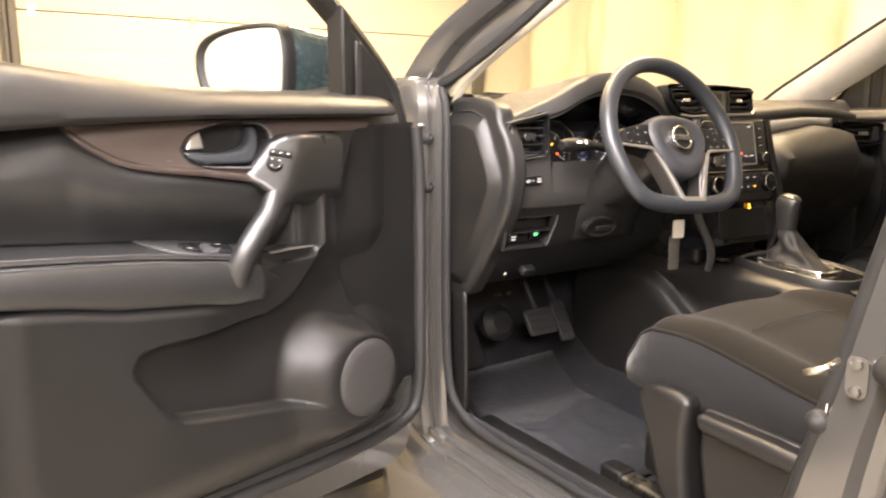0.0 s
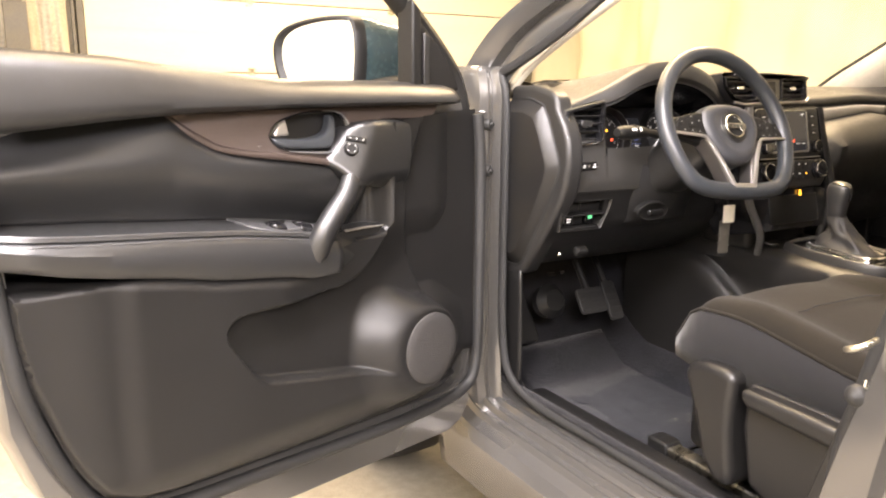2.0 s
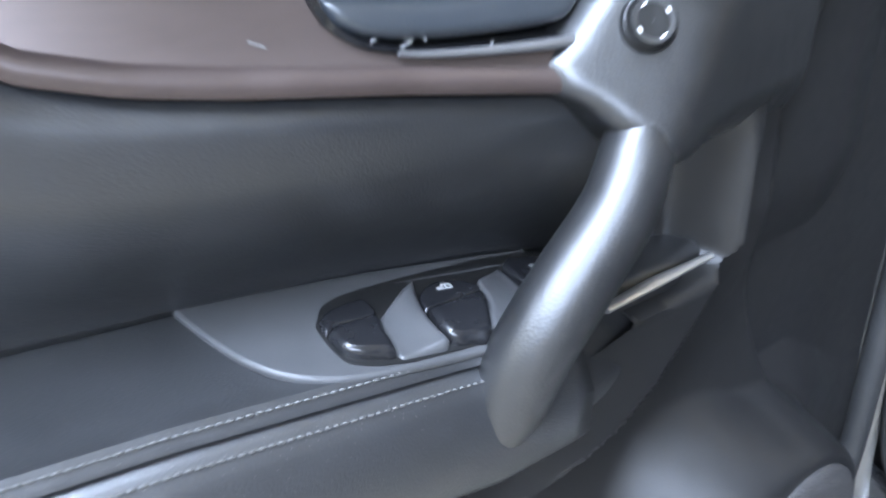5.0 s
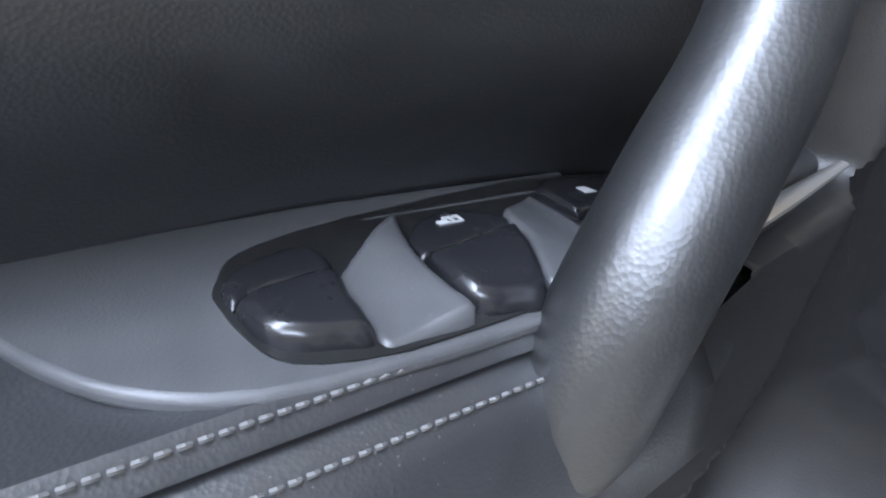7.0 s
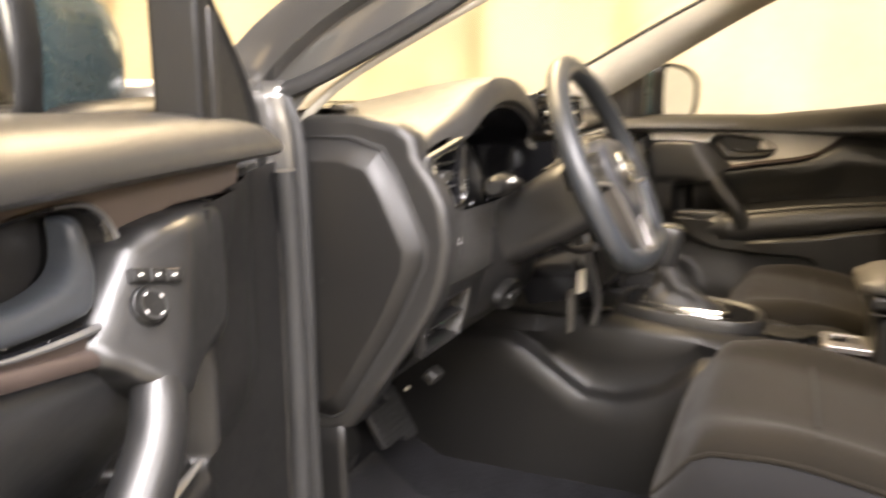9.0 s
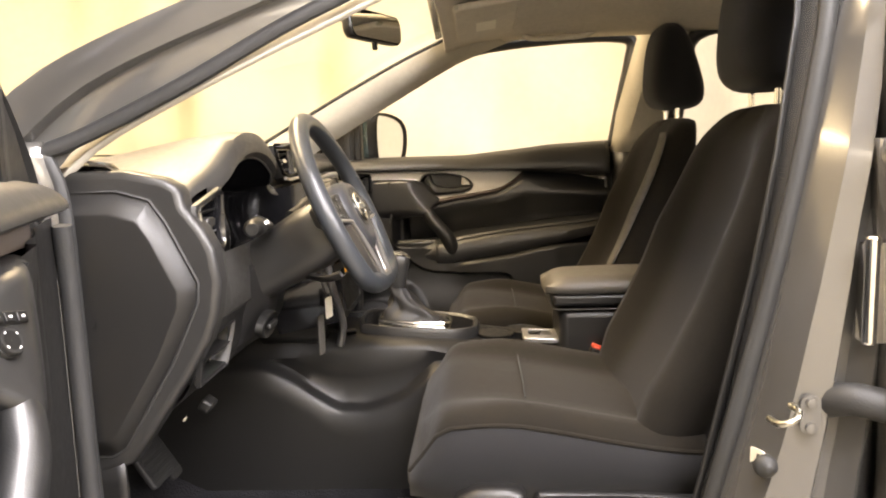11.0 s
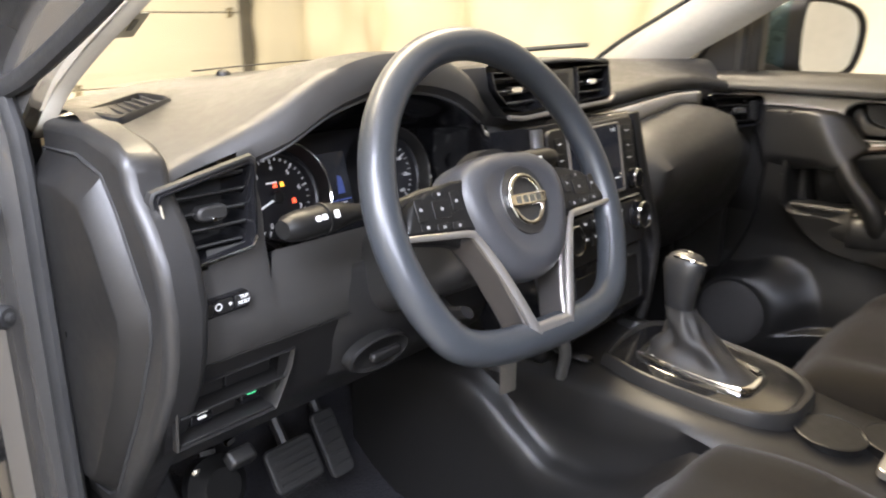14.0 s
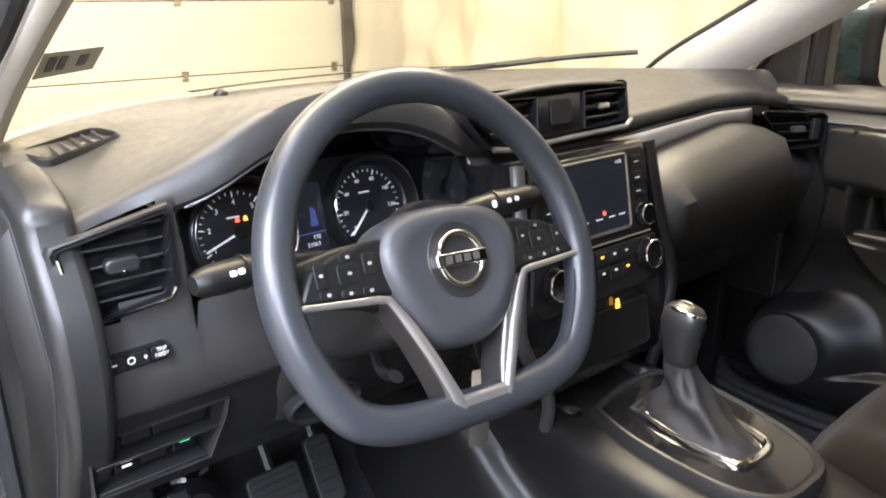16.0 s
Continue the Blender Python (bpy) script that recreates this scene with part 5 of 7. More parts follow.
# ---- centre console ----
con = thing("centre_console", "black plastic centre console with gear shifter and armrest", "console", (0, -0.2, 0.45))
rows = []
for y in np.linspace(0.54, -0.42, 48):
    zt = itp(y, [(-0.42, 0.745), (-0.25, 0.765), (-0.15, 0.782), (0.05, 0.795), (0.12, 0.80), (0.28, 0.83), (0.54, 0.77)])
    zl = itp(y, [(-0.42, 0.70), (-0.22, 0.755), (-0.10, 0.778), (0.10, 0.78), (0.19, 0.765), (0.28, 0.76), (0.54, 0.745)])
    zk = itp(y, [(-0.42, 0.66), (-0.12, 0.725), (-0.04, 0.66), (0.04, 0.632), (0.11, 0.635), (0.17, 0.675), (0.22, 0.71), (0.28, 0.738), (0.54, 0.725)])
    rows.append([(-0.165, y, 0.36), (-0.160, y, zk - 0.06), (-0.155, y, zk - 0.012), (-0.145, y, zk), (-0.132, y, zk + 0.004), (-0.120, y, zk + 0.016), (-0.122, y, (zk + zl) / 2), (-0.128, y, zl - 0.012), (-0.118, y, zl), (-0.095, y, zt - 0.002), (-0.07, y, zt), (0.07, y, zt), (0.105, y, zt - 0.002), (0.128, y, zl), (0.132, y, zl - 0.02), (0.13, y, 0.6), (0.15, y, 0.36)])
part("console_body", loft(rows), M_HARD, con, "black console body", sharp=55)
part("armrest_box", box(-0.092, 0.092, -0.80, -0.405, 0.45, 0.845), M_HARD, con, "black storage box", bevel=0.02, seg=4)
rows = []
for y in np.linspace(-0.375, -0.80, 18):
    t = (-0.375 - y) / 0.425
    w, z1 = 0.098 - 0.02 * max(0, 1 - t * 9) ** 2, 0.918 + 0.004 * math.sin(3.1 * t) - 0.022 * max(0, 1 - t * 9) ** 2
    rows.append([(-w + 0.012, y, 0.878), (-w, y, 0.886), (-w, y, 0.898), (-w + 0.010, y, z1 - 0.006), (-w + 0.03, y, z1), (0, y, z1 + 0.003), (w - 0.03, y, z1), (w - 0.010, y, z1 - 0.006), (w, y, 0.898), (w, y, 0.886), (w - 0.012, y, 0.878)])
lid_ = part("armrest_lid", loft(rows, wrap=True, caps=True), M_ARMLID, con, "padded grey armrest lid in a lightened tone", sharp=60)
part("lid_base", box(-0.094, 0.094, -0.80, -0.392, 0.852, 0.879), M_HARD, lid_, "dark lid base", bevel=0.008)

# ---- steering wheel ----
WT = 24.5
WM = basis((-0.367, 0, 1.118), (1, 0, 0), (0, math.sin(radians(WT)), math.cos(radians(WT))), (0, -math.cos(radians(WT)), math.sin(radians(WT)))) @ Matrix.Rotation(radians(-4), 4, "Z")
wheel = thing("steering_wheel", "black flat-bottomed steering wheel with silver lower spoke", "steering wheel", WM)
rim = []
for a in np.linspace(0, 2 * math.pi, 120, endpoint=False):
    x, y = 0.189 * math.sin(a), 0.187 * math.cos(a)
    if y < -0.105:
        y = -0.105 - 0.048 * (1 - math.exp((y + 0.105) / 0.048 * 1.1)) * 1.02
    rim.append((x + 0.001, y, -0.025))
part("rim", tube(rim, 0.0187, 18, closed=True, flat=0.95, up=(0, 0, 1)), M_WHEEL, wheel, "black grained rim", local=True)
pad = spl([(0, 0.060), (0.05, 0.055), (0.082, 0.037), (0.090, 0.003), (0.074, -0.042), (0.042, -0.078), (0, -0.088), (-0.042, -0.078), (-0.074, -0.042), (-0.090, 0.003), (-0.082, 0.037), (-0.05, 0.055), (0, 0.060)], 60)[:-1]
part("airbag_pad", loft([[(x * s, y * s, z) for x, y in pad] for s, z in ((0.97, -0.06), (0.99, -0.034), (0.98, -0.022), (0.94, -0.013), (0.86, -0.0065), (0.69, -0.0025), (0.64, -0.0045), (0.35, -0.005), (0.01, -0.005))], wrap=True), M_PAD, wheel, "domed black hub pad", local=True, sharp=60)


def text(string, size, m, material, parent, extrude=0.0002):
    c = bpy.data.curves.new("lettering", "FONT")
    c.body, c.size, c.extrude, c.align_x, c.align_y = string, size, extrude, "CENTER", "CENTER"
    c.resolution_u = 3
    t = bpy.data.objects.new("lettering", c)
    me = bpy.data.meshes.new_from_object(t)
    bpy.data.objects.remove(t)
    me.materials.clear()
    me.materials.append(material)
    me.transform(WORLD[parent].inverted() @ m)
    ob = new("lettering", me)
    ob.parent = parent
    WORLD[ob] = WORLD[parent]
    return ob


def bars(parent, m, w, h, n, material=None, z=0.0):
    """Unreadable writing as plain bars."""
    for k in range(n):
        part("print_bar", prism(rounded(w * (1 - 0.25 * (k % 2)), h, h * 0.3, 2, cy=(k - (n - 1) / 2) * h * -2), z, z + 0.0004, m), material or M_WHITE, parent)


def vent(parent, outline, m, slats, name="air_vent", deep=0.05, chrome=True, slat_mat=None, lab="black air vent with bright rim"):
    """outline: rim polygon in the local face; slats run along local x."""
    n = len(outline)
    cx, cy = sum(p[0] for p in outline) / n, sum(p[1] for p in outline) / n
    sc = lambda s: [(cx + (x - cx) * s, cy + (y - cy) * s) for x, y in outline]
    rows = [[(x, y, z) for x, y in sc(s)] for s, z in ((1.0, -0.006), (1.0, 0.004), (0.985, 0.007), (0.95, 0.007), (0.92, 0.003), (0.90, -0.012), (0.88, -deep))]
    v = part(name, moved(loft(rows, wrap=True), m), M_PIANO, parent, lab, sharp=50)
    part("vent_back", moved(prism(sc(0.9), -deep - 0.002, -deep), m), M_DARK, v)
    y0, y1 = min(p[1] for p in sc(0.88)), max(p[1] for p in sc(0.88))
    inner = sc(0.9)
    for k in range(slats):
        y = y0 + (y1 - y0) * (k + 0.5) / slats
        xs_ = []
        for (xa, ya), (xb, yb) in zip(inner, inner[1:] + inner[:1]):
            if (ya - y) * (yb - y) < 0:
                xs_.append(xa + (xb - xa) * (y - ya) / (yb - ya))
        if len(xs_) < 2:
            continue
        part("slat", moved(box(min(xs_), max(xs_), -0.010, 0.010, -0.0015, 0.0015), m @ Matrix.Translation((0, y, -0.016)) @ pose(0, 0, 0, 70)), slat_mat or M_SOFT, v, bevel=0.001, seg=2)
    return v, sc


def knob(parent, m, r, h, rim=M_CHROME, face=M_PIANO):
    k = part("knob", lathe([(r * 1.12, -0.002), (r * 1.12, 0.002), (r, 0.004), (r, h * 0.8), (r * 0.93, h), (r * 0.72, h), (r * 0.7, h - 0.001), (0.001, h - 0.001)], m, 32), face, parent, "round control knob")
    part("knob_ring", moved(tube([(r * 0.95 * math.cos(a), r * 0.95 * math.sin(a), h * 0.92) for a in np.linspace(0, 6.283, 32, endpoint=False)], r * 0.075, 8, closed=True), m), rim, k, "bright knob ring")
    return k


# ---- driver's dashboard end: vent, switch bar, lower switch panel ----
fm = lambda x, z, y=0.2, tilt=0, turn=0: rearward(x, y, z, tilt, turn)
m = fm(-0.635, 1.112, 0.199)
v, sc = vent(dash, LEFT_VENT, m, 5)
part("vent_surround", moved(loft([[(x, y, z) for x, y in sc(s)] for s, z in ((0.97, 0.0), (1.04, 0.003), (1.09, 0.002), (1.12, -0.004))], wrap=True), m), M_SOFT, v)
part("vent_rim", moved(tube([(-0.052, 0.026, 0.006), (-0.042, -0.041, 0.006), (-0.033, -0.045, 0.006), (0.046, -0.036, 0.006), (0.052, -0.026, 0.006)], 0.0022, 8), m), M_CHROME, v, "chrome vent edge")
part("vent_wheel", moved(box(-0.044, -0.028, -0.028, 0.018, -0.012, 0.000), m), M_SOFT, v, bevel=0.003)
part("vent_tab", moved(prism(rounded(0.034, 0.016, 0.007, cx=0.006, cy=0.006), -0.012, 0.002), m), M_SOFT, v, bevel=0.003)
part("tab_glint", moved(lathe([(0.0025, 0.002), (0.002, 0.004)], Matrix.Translation((0.006, 0.0, 0))), m), M_CHROME, v)
m = fm(-0.631, 1.0205, 0.1965, 0)
sb = part("dimmer_switch_bar", moved(prism(rounded(0.066, 0.020, 0.006), -0.004, 0.004), m @ pose(0, 0, 0, 0, 0, 2)), M_PIANO, dash, "black dimmer and trip reset switch bar", bevel=0.0015)
for x in (-0.022, 0.002, 0.024):
    part("button", moved(prism(rounded(0.02, 0.014, 0.003, cx=x), 0.004, 0.0052), m @ pose(0, 0, 0, 0, 0, 2)), M_DARK, sb, bevel=0.0005, seg=1)
part("minus_mark", moved(box(-0.025, -0.020, -0.0006, 0.0006, 0.0052, 0.0056), m), M_WHITE, sb)
part("lamp_icon", moved(tube([(-0.006 + 0.0035 * math.cos(a), 0.0005 + 0.0035 * math.sin(a), 0.0054) for a in np.linspace(0, 6.28, 14, endpoint=False)], 0.0006, 5, closed=True), m), M_WHITE, sb)
part("plus_mark", moved(join(box(0.006, 0.010, 0.0006, 0.0014, 0.0052, 0.0056), box(0.0076, 0.0084, -0.0012, 0.003, 0.0057, 0.0060)), m), M_WHITE, sb)
text("TRIP", 0.0055, m @ Matrix.Translation((0.0245, 0.0045, 0.0056)), M_WHITE, sb)
text("RESET", 0.0055, m @ Matrix.Translation((0.0245, -0.0015, 0.0056)), M_WHITE, sb)
part("seam", tube([(x, 0.1955, 0.9595 - 0.004 * (x + 0.69)) for x in np.linspace(-0.685, -0.44, 10)], 0.0012, 6), M_DARK, dash)
m = fm(-0.612, 0.905, 0.211, -8)
rec = lambda s: [(-0.074 * s, 0.033 * s), (0.074 * s, 0.033 * s), (0.070 * s, 0.010 * s), (0.050 * s, -0.038 * s), (-0.074 * s, -0.038 * s)]
lp = part("switch_recess", moved(loft([[(x, y, z) for x, y in rec(s)] for s, z in ((1.04, -0.004), (1.04, 0.0035), (1.01, 0.005), (0.975, 0.002), (0.96, -0.03))], wrap=True), m), M_HARD, dash, "recessed black switch panel", sharp=45)
part("recess_back", moved(prism(rec(0.97), -0.032, -0.030), m), M_DARK, lp)
for y, x1 in ((0.0, 0.064), (-0.033, 0.047)):
    part("switch_shelf", moved(box(-0.070, x1, y - 0.0035, y, -0.030, 0.0025), m), M_HARD, lp, bevel=0.0015)
for x, y, w, mm in ((-0.054, 0.014, 0.028, M_PIANO), (-0.022, 0.014, 0.032, M_HARD), (0.026, 0.014, 0.060, M_HARD), (-0.036, -0.018, 0.026, M_PIANO), (-0.006, -0.018, 0.030, M_HARD), (0.028, -0.016, 0.026, M_PIANO)):
    part("blank_button", moved(prism(rounded(w, 0.023, 0.002, cx=x, cy=y - 0.001), -0.028, -0.018 + (0.004 if mm is M_PIANO else 0)), m), mm, lp, bevel=0.0015)
text("OFF", 0.007, m @ Matrix.Translation((-0.054, 0.007, -0.0138)), M_WHITE, lp)
bars(lp, m @ Matrix.Translation((-0.054, 0.018, -0.0138)), 0.009, 0.0026, 2)
bars(lp, m @ Matrix.Translation((-0.036, -0.018, -0.0138)), 0.014, 0.0034, 2)
part("green_lamp", moved(prism(rounded(0.012, 0.008, 0.001, cx=0.028, cy=-0.013), -0.0138, -0.0128), m), M_GREEN, lp, "lit green indicator")
part("screw_glint", lathe([(0.006, 0), (0.004, 0.003)], rearward(-0.645, 0.26, 0.80, -30)), M_STEEL, dash)
part("hood_latch", prism(rounded(0.035, 0.02, 0.006), 0, 0.02, rearward(-0.60, 0.245, 0.815, -35)), M_DARK, dash, bevel=0.004)
part("bright_clip", prism(rounded(0.022, 0.008, 0.002), 0, 0.006, rearward(-0.53, 0.44, 0.70, 0, -20)), M_CHROME, dash)
part("bright_clip", prism(rounded(0.018, 0.008, 0.002), 0, 0.006, rearward(-0.495, 0.44, 0.70, 0, 20)), M_CHROME, dash)

# ---- instrument cluster ----
CL = rearward(-0.336, 0.356, 1.076, 14) @ Matrix.Scale(1.03, 4)
clus = part("gauge_panel", moved(prism(rounded(0.40, 0.15, 0.06, cx=-0.02), -0.012, -0.006), CL), M_DIAL, dash, "instrument cluster with two round dials")
for cx, r, needle, nums, a0, a1 in ((-0.098, 0.056, 200, ["0", "1", "2", "3", "4", "5", "6", "7", "8"], 245, -65), (0.099, 0.056, 226, ["0", "20", "40", "60", "80", "100", "120", "140"], 225, -45)):
    d = part("dial", moved(lathe([(r + 0.006, -0.006), (r + 0.006, 0.006), (r + 0.003, 0.008), (r, 0.006), (r - 0.002, -0.002), (0.001, -0.002)], Matrix.Translation((cx, 0.0, 0)), 44), CL), M_DIAL, clus, "round black dial with white figures")
    part("dial_ring", moved(tube([(cx + (r + 0.003) * math.cos(a), (r + 0.003) * math.sin(a), 0.0085) for a in np.linspace(radians(150), radians(330), 40)], 0.0012, 6), CL), M_CHROME, d, "bright dial ring")
    part("dial_cup", moved(loft([[(cx + q * math.cos(a), q * math.sin(a), z) for a in np.linspace(0, 2 * math.pi, 44, endpoint=False)] for q, z in ((r + 0.004, 0.002), (r + 0.008, 0.012), (r + 0.013, 0.022), (r + 0.016, 0.022), (r + 0.018, -0.004))], wrap=True), CL), M_HARD, d, "dark conical dial cup")
    part("cup_ring", moved(tube([(cx + (r + 0.0145) * math.cos(a), (r + 0.0145) * math.sin(a), 0.0225) for a in np.linspace(radians(-40), radians(80), 30)], 0.0012, 6), CL), M_CHROME, d, "bright dial cup edge")
    k = len(nums)
    for i in range(k * 4 - 3):
        a = radians(a0 + (a1 - a0) * i / (k * 4 - 4))
        big = i % 4 == 0
        r0, r1 = r - 0.004, r - (0.0115 if big else 0.008)
        part("tick", moved(box(r1, r0, -0.0007 if big else -0.0004, 0.0007 if big else 0.0004, -0.0018, -0.0012, Matrix.Translation((cx, 0, 0)) @ Matrix.Rotation(a, 4, "Z")), CL), M_WHITE, d)
        if big:
            q = r - 0.0175
            text(nums[i // 4], 0.0095 if k == 9 else 0.0075, CL @ Matrix.Translation((cx + q * math.cos(a), q * math.sin(a), -0.0012)), M_WHITE, d)
    a = radians(needle)
    part("needle", moved(box(0.006, r - 0.006, -0.0013, 0.0013, 0.001, 0.0022, Matrix.Translation((cx, 0, 0)) @ Matrix.Rotation(a, 4, "Z")), CL), M_WHITE, d, "white needle")
    part("needle_hub", moved(lathe([(0.0085, -0.002), (0.0085, 0.004), (0.007, 0.0055)], Matrix.Translation((cx, 0, 0)), 20), CL), M_DARK, d)
    bars(d, CL @ Matrix.Translation((cx - 0.004, 0.020, -0.0012)), 0.018, 0.002, 1)
for x, y, mm in ((-0.086, 0.016, M_AMBER), (-0.097, 0.016, M_REDLIT), (-0.072, -0.008, M_REDLIT)):
    part("warning_lamp", moved(prism([(x - 0.003, y - 0.0028), (x + 0.003, y - 0.0028), (x + 0.0015, y + 0.003), (x - 0.0015, y + 0.003)], -0.0016, -0.0008), CL), mm, clus, "lit warning lamp")
disp = part("trip_display", moved(prism(rounded(0.058, 0.092, 0.004, cx=-0.004, cy=0.0), -0.004, 0.001), CL), M_SCREEN, clus, "small dark trip display")
part("display_band", moved(box(-0.031, 0.023, -0.0215, -0.0200, 0.001, 0.0014), CL), M_BLUELIT, disp, "blue lit band")
part("display_icon", moved(prism([(0.002, -0.012), (0.014, -0.012), (0.012, 0.010), (0.005, 0.014)], 0.001, 0.0014), CL), M_BLUELIT, disp)
text("170", 0.008, CL @ Matrix.Translation((0.008, -0.027, 0.0016)), M_WHITE, disp)
text("21063", 0.008, CL @ Matrix.Translation((0.002, -0.0365, 0.0016)), M_WHITE, disp)

# ---- centre vents ----
M_SATIN = mat("satin_slat", (0.16, 0.155, 0.145), 0.35, metal=0.6, var=0.04)
PC = rearward(0.006, 0.214, 1.203, 6)
rows = []
for s, z, dy in ((0.87, -0.058, 0.0), (0.955, -0.002, 0.0), (0.985, 0.002, 0.0), (1.0, -0.004, 0.0), (1.0, -0.03, 0.0), (1.0, -0.09, -0.003), (0.97, -0.16, -0.012), (0.93, -0.24, -0.03)):
    rows.append([(x * s, y + dy, z) for x, y in [(-0.182, 0.036), (-0.172, 0.041), (0.155, 0.036), (0.166, 0.031), (0.170, -0.026), (0.158, -0.036), (-0.10, -0.044), (-0.140, -0.036), (-0.178, 0.004)]])
pod = part("centre_vent_pod", moved(loft(rows, wrap=True, caps=True), PC), M_SOFT, dash, "soft black centre vent housing", sharp=35)
lv, _ = vent(pod, [(-0.172, 0.028), (-0.045, 0.026), (-0.045, -0.030), (-0.098, -0.034), (-0.135, -0.026), (-0.168, 0.006)], PC, 3, slat_mat=M_SATIN, lab="black centre air vent")
rv, _ = vent(pod, [(0.052, 0.026), (0.156, 0.026), (0.160, -0.020), (0.150, -0.028), (0.052, -0.030)], PC, 3, slat_mat=M_SATIN, lab="black centre air vent")
cp = part("hazard_panel", moved(prism([(-0.043, 0.026), (0.050, 0.026), (0.050, -0.030), (-0.043, -0.030)], -0.004, 0.003), PC), M_PIANO, pod, "glossy panel between the vents", bevel=0.002)
part("hazard_button", moved(prism(rounded(0.046, 0.036, 0.005, cx=0.004), 0.003, 0.006), PC), M_HARD, cp, "square hazard button", bevel=0.002)
part("vent_underline", moved(tube([(-0.136, -0.038, 0.006), (-0.10, -0.043, 0.006), (0.155, -0.036, 0.006), (0.168, -0.026, 0.006)], 0.004, 8), PC), M_SILVER, pod, "satin line below the vents")
for x in (-0.108, 0.105):
    part("vent_tab", moved(prism(rounded(0.026, 0.010, 0.004, cx=x), -0.010, 0.004), PC), M_CHROME, pod, bevel=0.002)
part("top_visor_strip", loft([[(x, 0.205 + 0.05 * k, 1.243 + 0.006 * k - 0.004 * k * k - 0.03 * (x / 0.3) ** 2) for x in np.linspace(-0.13, 0.15, 14)] for k in (0, 0.4, 1, 2)]), M_DASH, pod, solid=0.004)

# ---- centre stack ----
ST = rearward(0.0, 0.112, 0.99, 11)
out = [(-0.150, 0.172), (0.128, 0.172), (0.140, 0.16), (0.150, 0.05), (0.168, -0.03), (0.165, -0.07), (0.125, -0.155), (-0.125, -0.155), (-0.165, -0.07), (-0.168, -0.03), (-0.16, 0.05)]
stack = part("control_fascia", moved(loft([[(x * s, y * s, z) for x, y in out] for s, z in ((1.0, -0.16), (1.0, -0.012), (0.985, -0.004), (0.96, -0.002))], wrap=True, caps=True), ST), M_PIANO, dash, "glossy black centre stack", sharp=35)
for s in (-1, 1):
    # left rail takes the lighter satin metal, right rail the black plastic
    part("stack_rail", moved(tube(spl([(s * 0.142, 0.168, -0.004), (s * 0.153, 0.06, -0.003), (s * 0.170, -0.03, -0.003), (s * 0.167, -0.075, -0.004), (s * 0.127, -0.158, -0.01), (s * 0.118, -0.21, -0.03)], 30), 0.011, 10, flat=0.8), ST), M_RAIL if s < 0 else M_HARD, stack, "stack side rail, satin left and black right")
rad = part("radio_frame", moved(prism(rounded(0.248, 0.128, 0.012, cx=-0.004, cy=0.100), -0.004, 0.004), ST), M_HARD, stack, "dark radio fascia", bevel=0.003)
scr = part("touch_screen", moved(prism(rounded(0.146, 0.104, 0.004, cx=-0.004, cy=0.103), 0.004, 0.0052), ST), M_SCREEN, rad, "dark lit touch screen")
part("screen_bezel", moved(tube([(x - 0.004, y + 0.103, 0.005) for x, y in rounded(0.150, 0.108, 0.006)], 0.0022, 6, closed=True), ST), M_SILVER, rad, "thin silver screen edge")
part("screen_ledge", moved(box(-0.076, 0.068, 0.0485, 0.0515, 0.004, 0.008), ST), M_SILVER, rad)
for x in (-0.056, -0.03, 0.0, 0.028, 0.052):
    part("screen_icon", moved(box(x - 0.007, x + 0.007, 0.070, 0.0716, 0.0052, 0.0055), ST), M_WHITE, scr)
part("screen_icon", moved(prism(rounded(0.006, 0.006, 0.003, cx=0.012, cy=0.078), 0.0052, 0.0055), ST), M_REDLIT, scr)
text("4:45", 0.008, ST @ Matrix.Translation((0.053, 0.147, 0.0055)), M_WHITE, scr)
for s in (-1, 1):
    for k, y in enumerate((0.142, 0.118, 0.098)):
        b = part("radio_button", moved(prism(rounded(0.024, 0.019, 0.002, cx=s * 0.098 - 0.004, cy=y), 0.004, 0.0062), ST), M_DARK, rad, bevel=0.001)
        bars(b, ST @ Matrix.Translation((s * 0.098 - 0.004, y, 0.0062)), 0.010, 0.0016, 1)
    knob(rad, ST @ Matrix.Translation((s * 0.100 - 0.002, 0.062, 0.004)), 0.0155, 0.016)
part("radio_underline", moved(tube([(-0.128, 0.034, 0.003), (0.118, 0.034, 0.003)], 0.0016, 6), ST), M_SILVER, stack)
cli = part("climate_panel", moved(prism([(-0.140, 0.028), (0.132, 0.028), (0.140, -0.02), (0.120, -0.045), (-0.128, -0.045), (-0.148, -0.02)], -0.004, 0.002), ST), M_HARD, stack, "dark climate control panel", bevel=0.003)
for s in (-1, 1):
    knob(cli, ST @ Matrix.Translation((s * 0.105, 0.0, 0.002)), 0.022, 0.018)
for k in range(5):
    for y in (0.012, -0.012):
        x = -0.056 + 0.028 * k
        b = part("climate_button", moved(prism(rounded(0.025, 0.020, 0.002, cx=x, cy=y), 0.002, 0.0042), ST), M_DARK, cli, bevel=0.001)
        part("button_lamp", moved(box(x - 0.003, x + 0.003, y + 0.002, y + 0.005, 0.0042, 0.0046), ST), M_AMBER if (k, y) in ((2, 0.012), (4, -0.012)) else M_WHITE, b)
part("cubby", moved(loft([[(x, y, z) for x, y in rounded(0.20 * s, 0.075 * s, 0.01, cy=-0.10)] for s, z in ((1.0, 0.0), (0.97, 0.002), (0.95, -0.01), (0.9, -0.07))], wrap=True, caps=True), ST), M_DARK, stack, "open storage cubby")
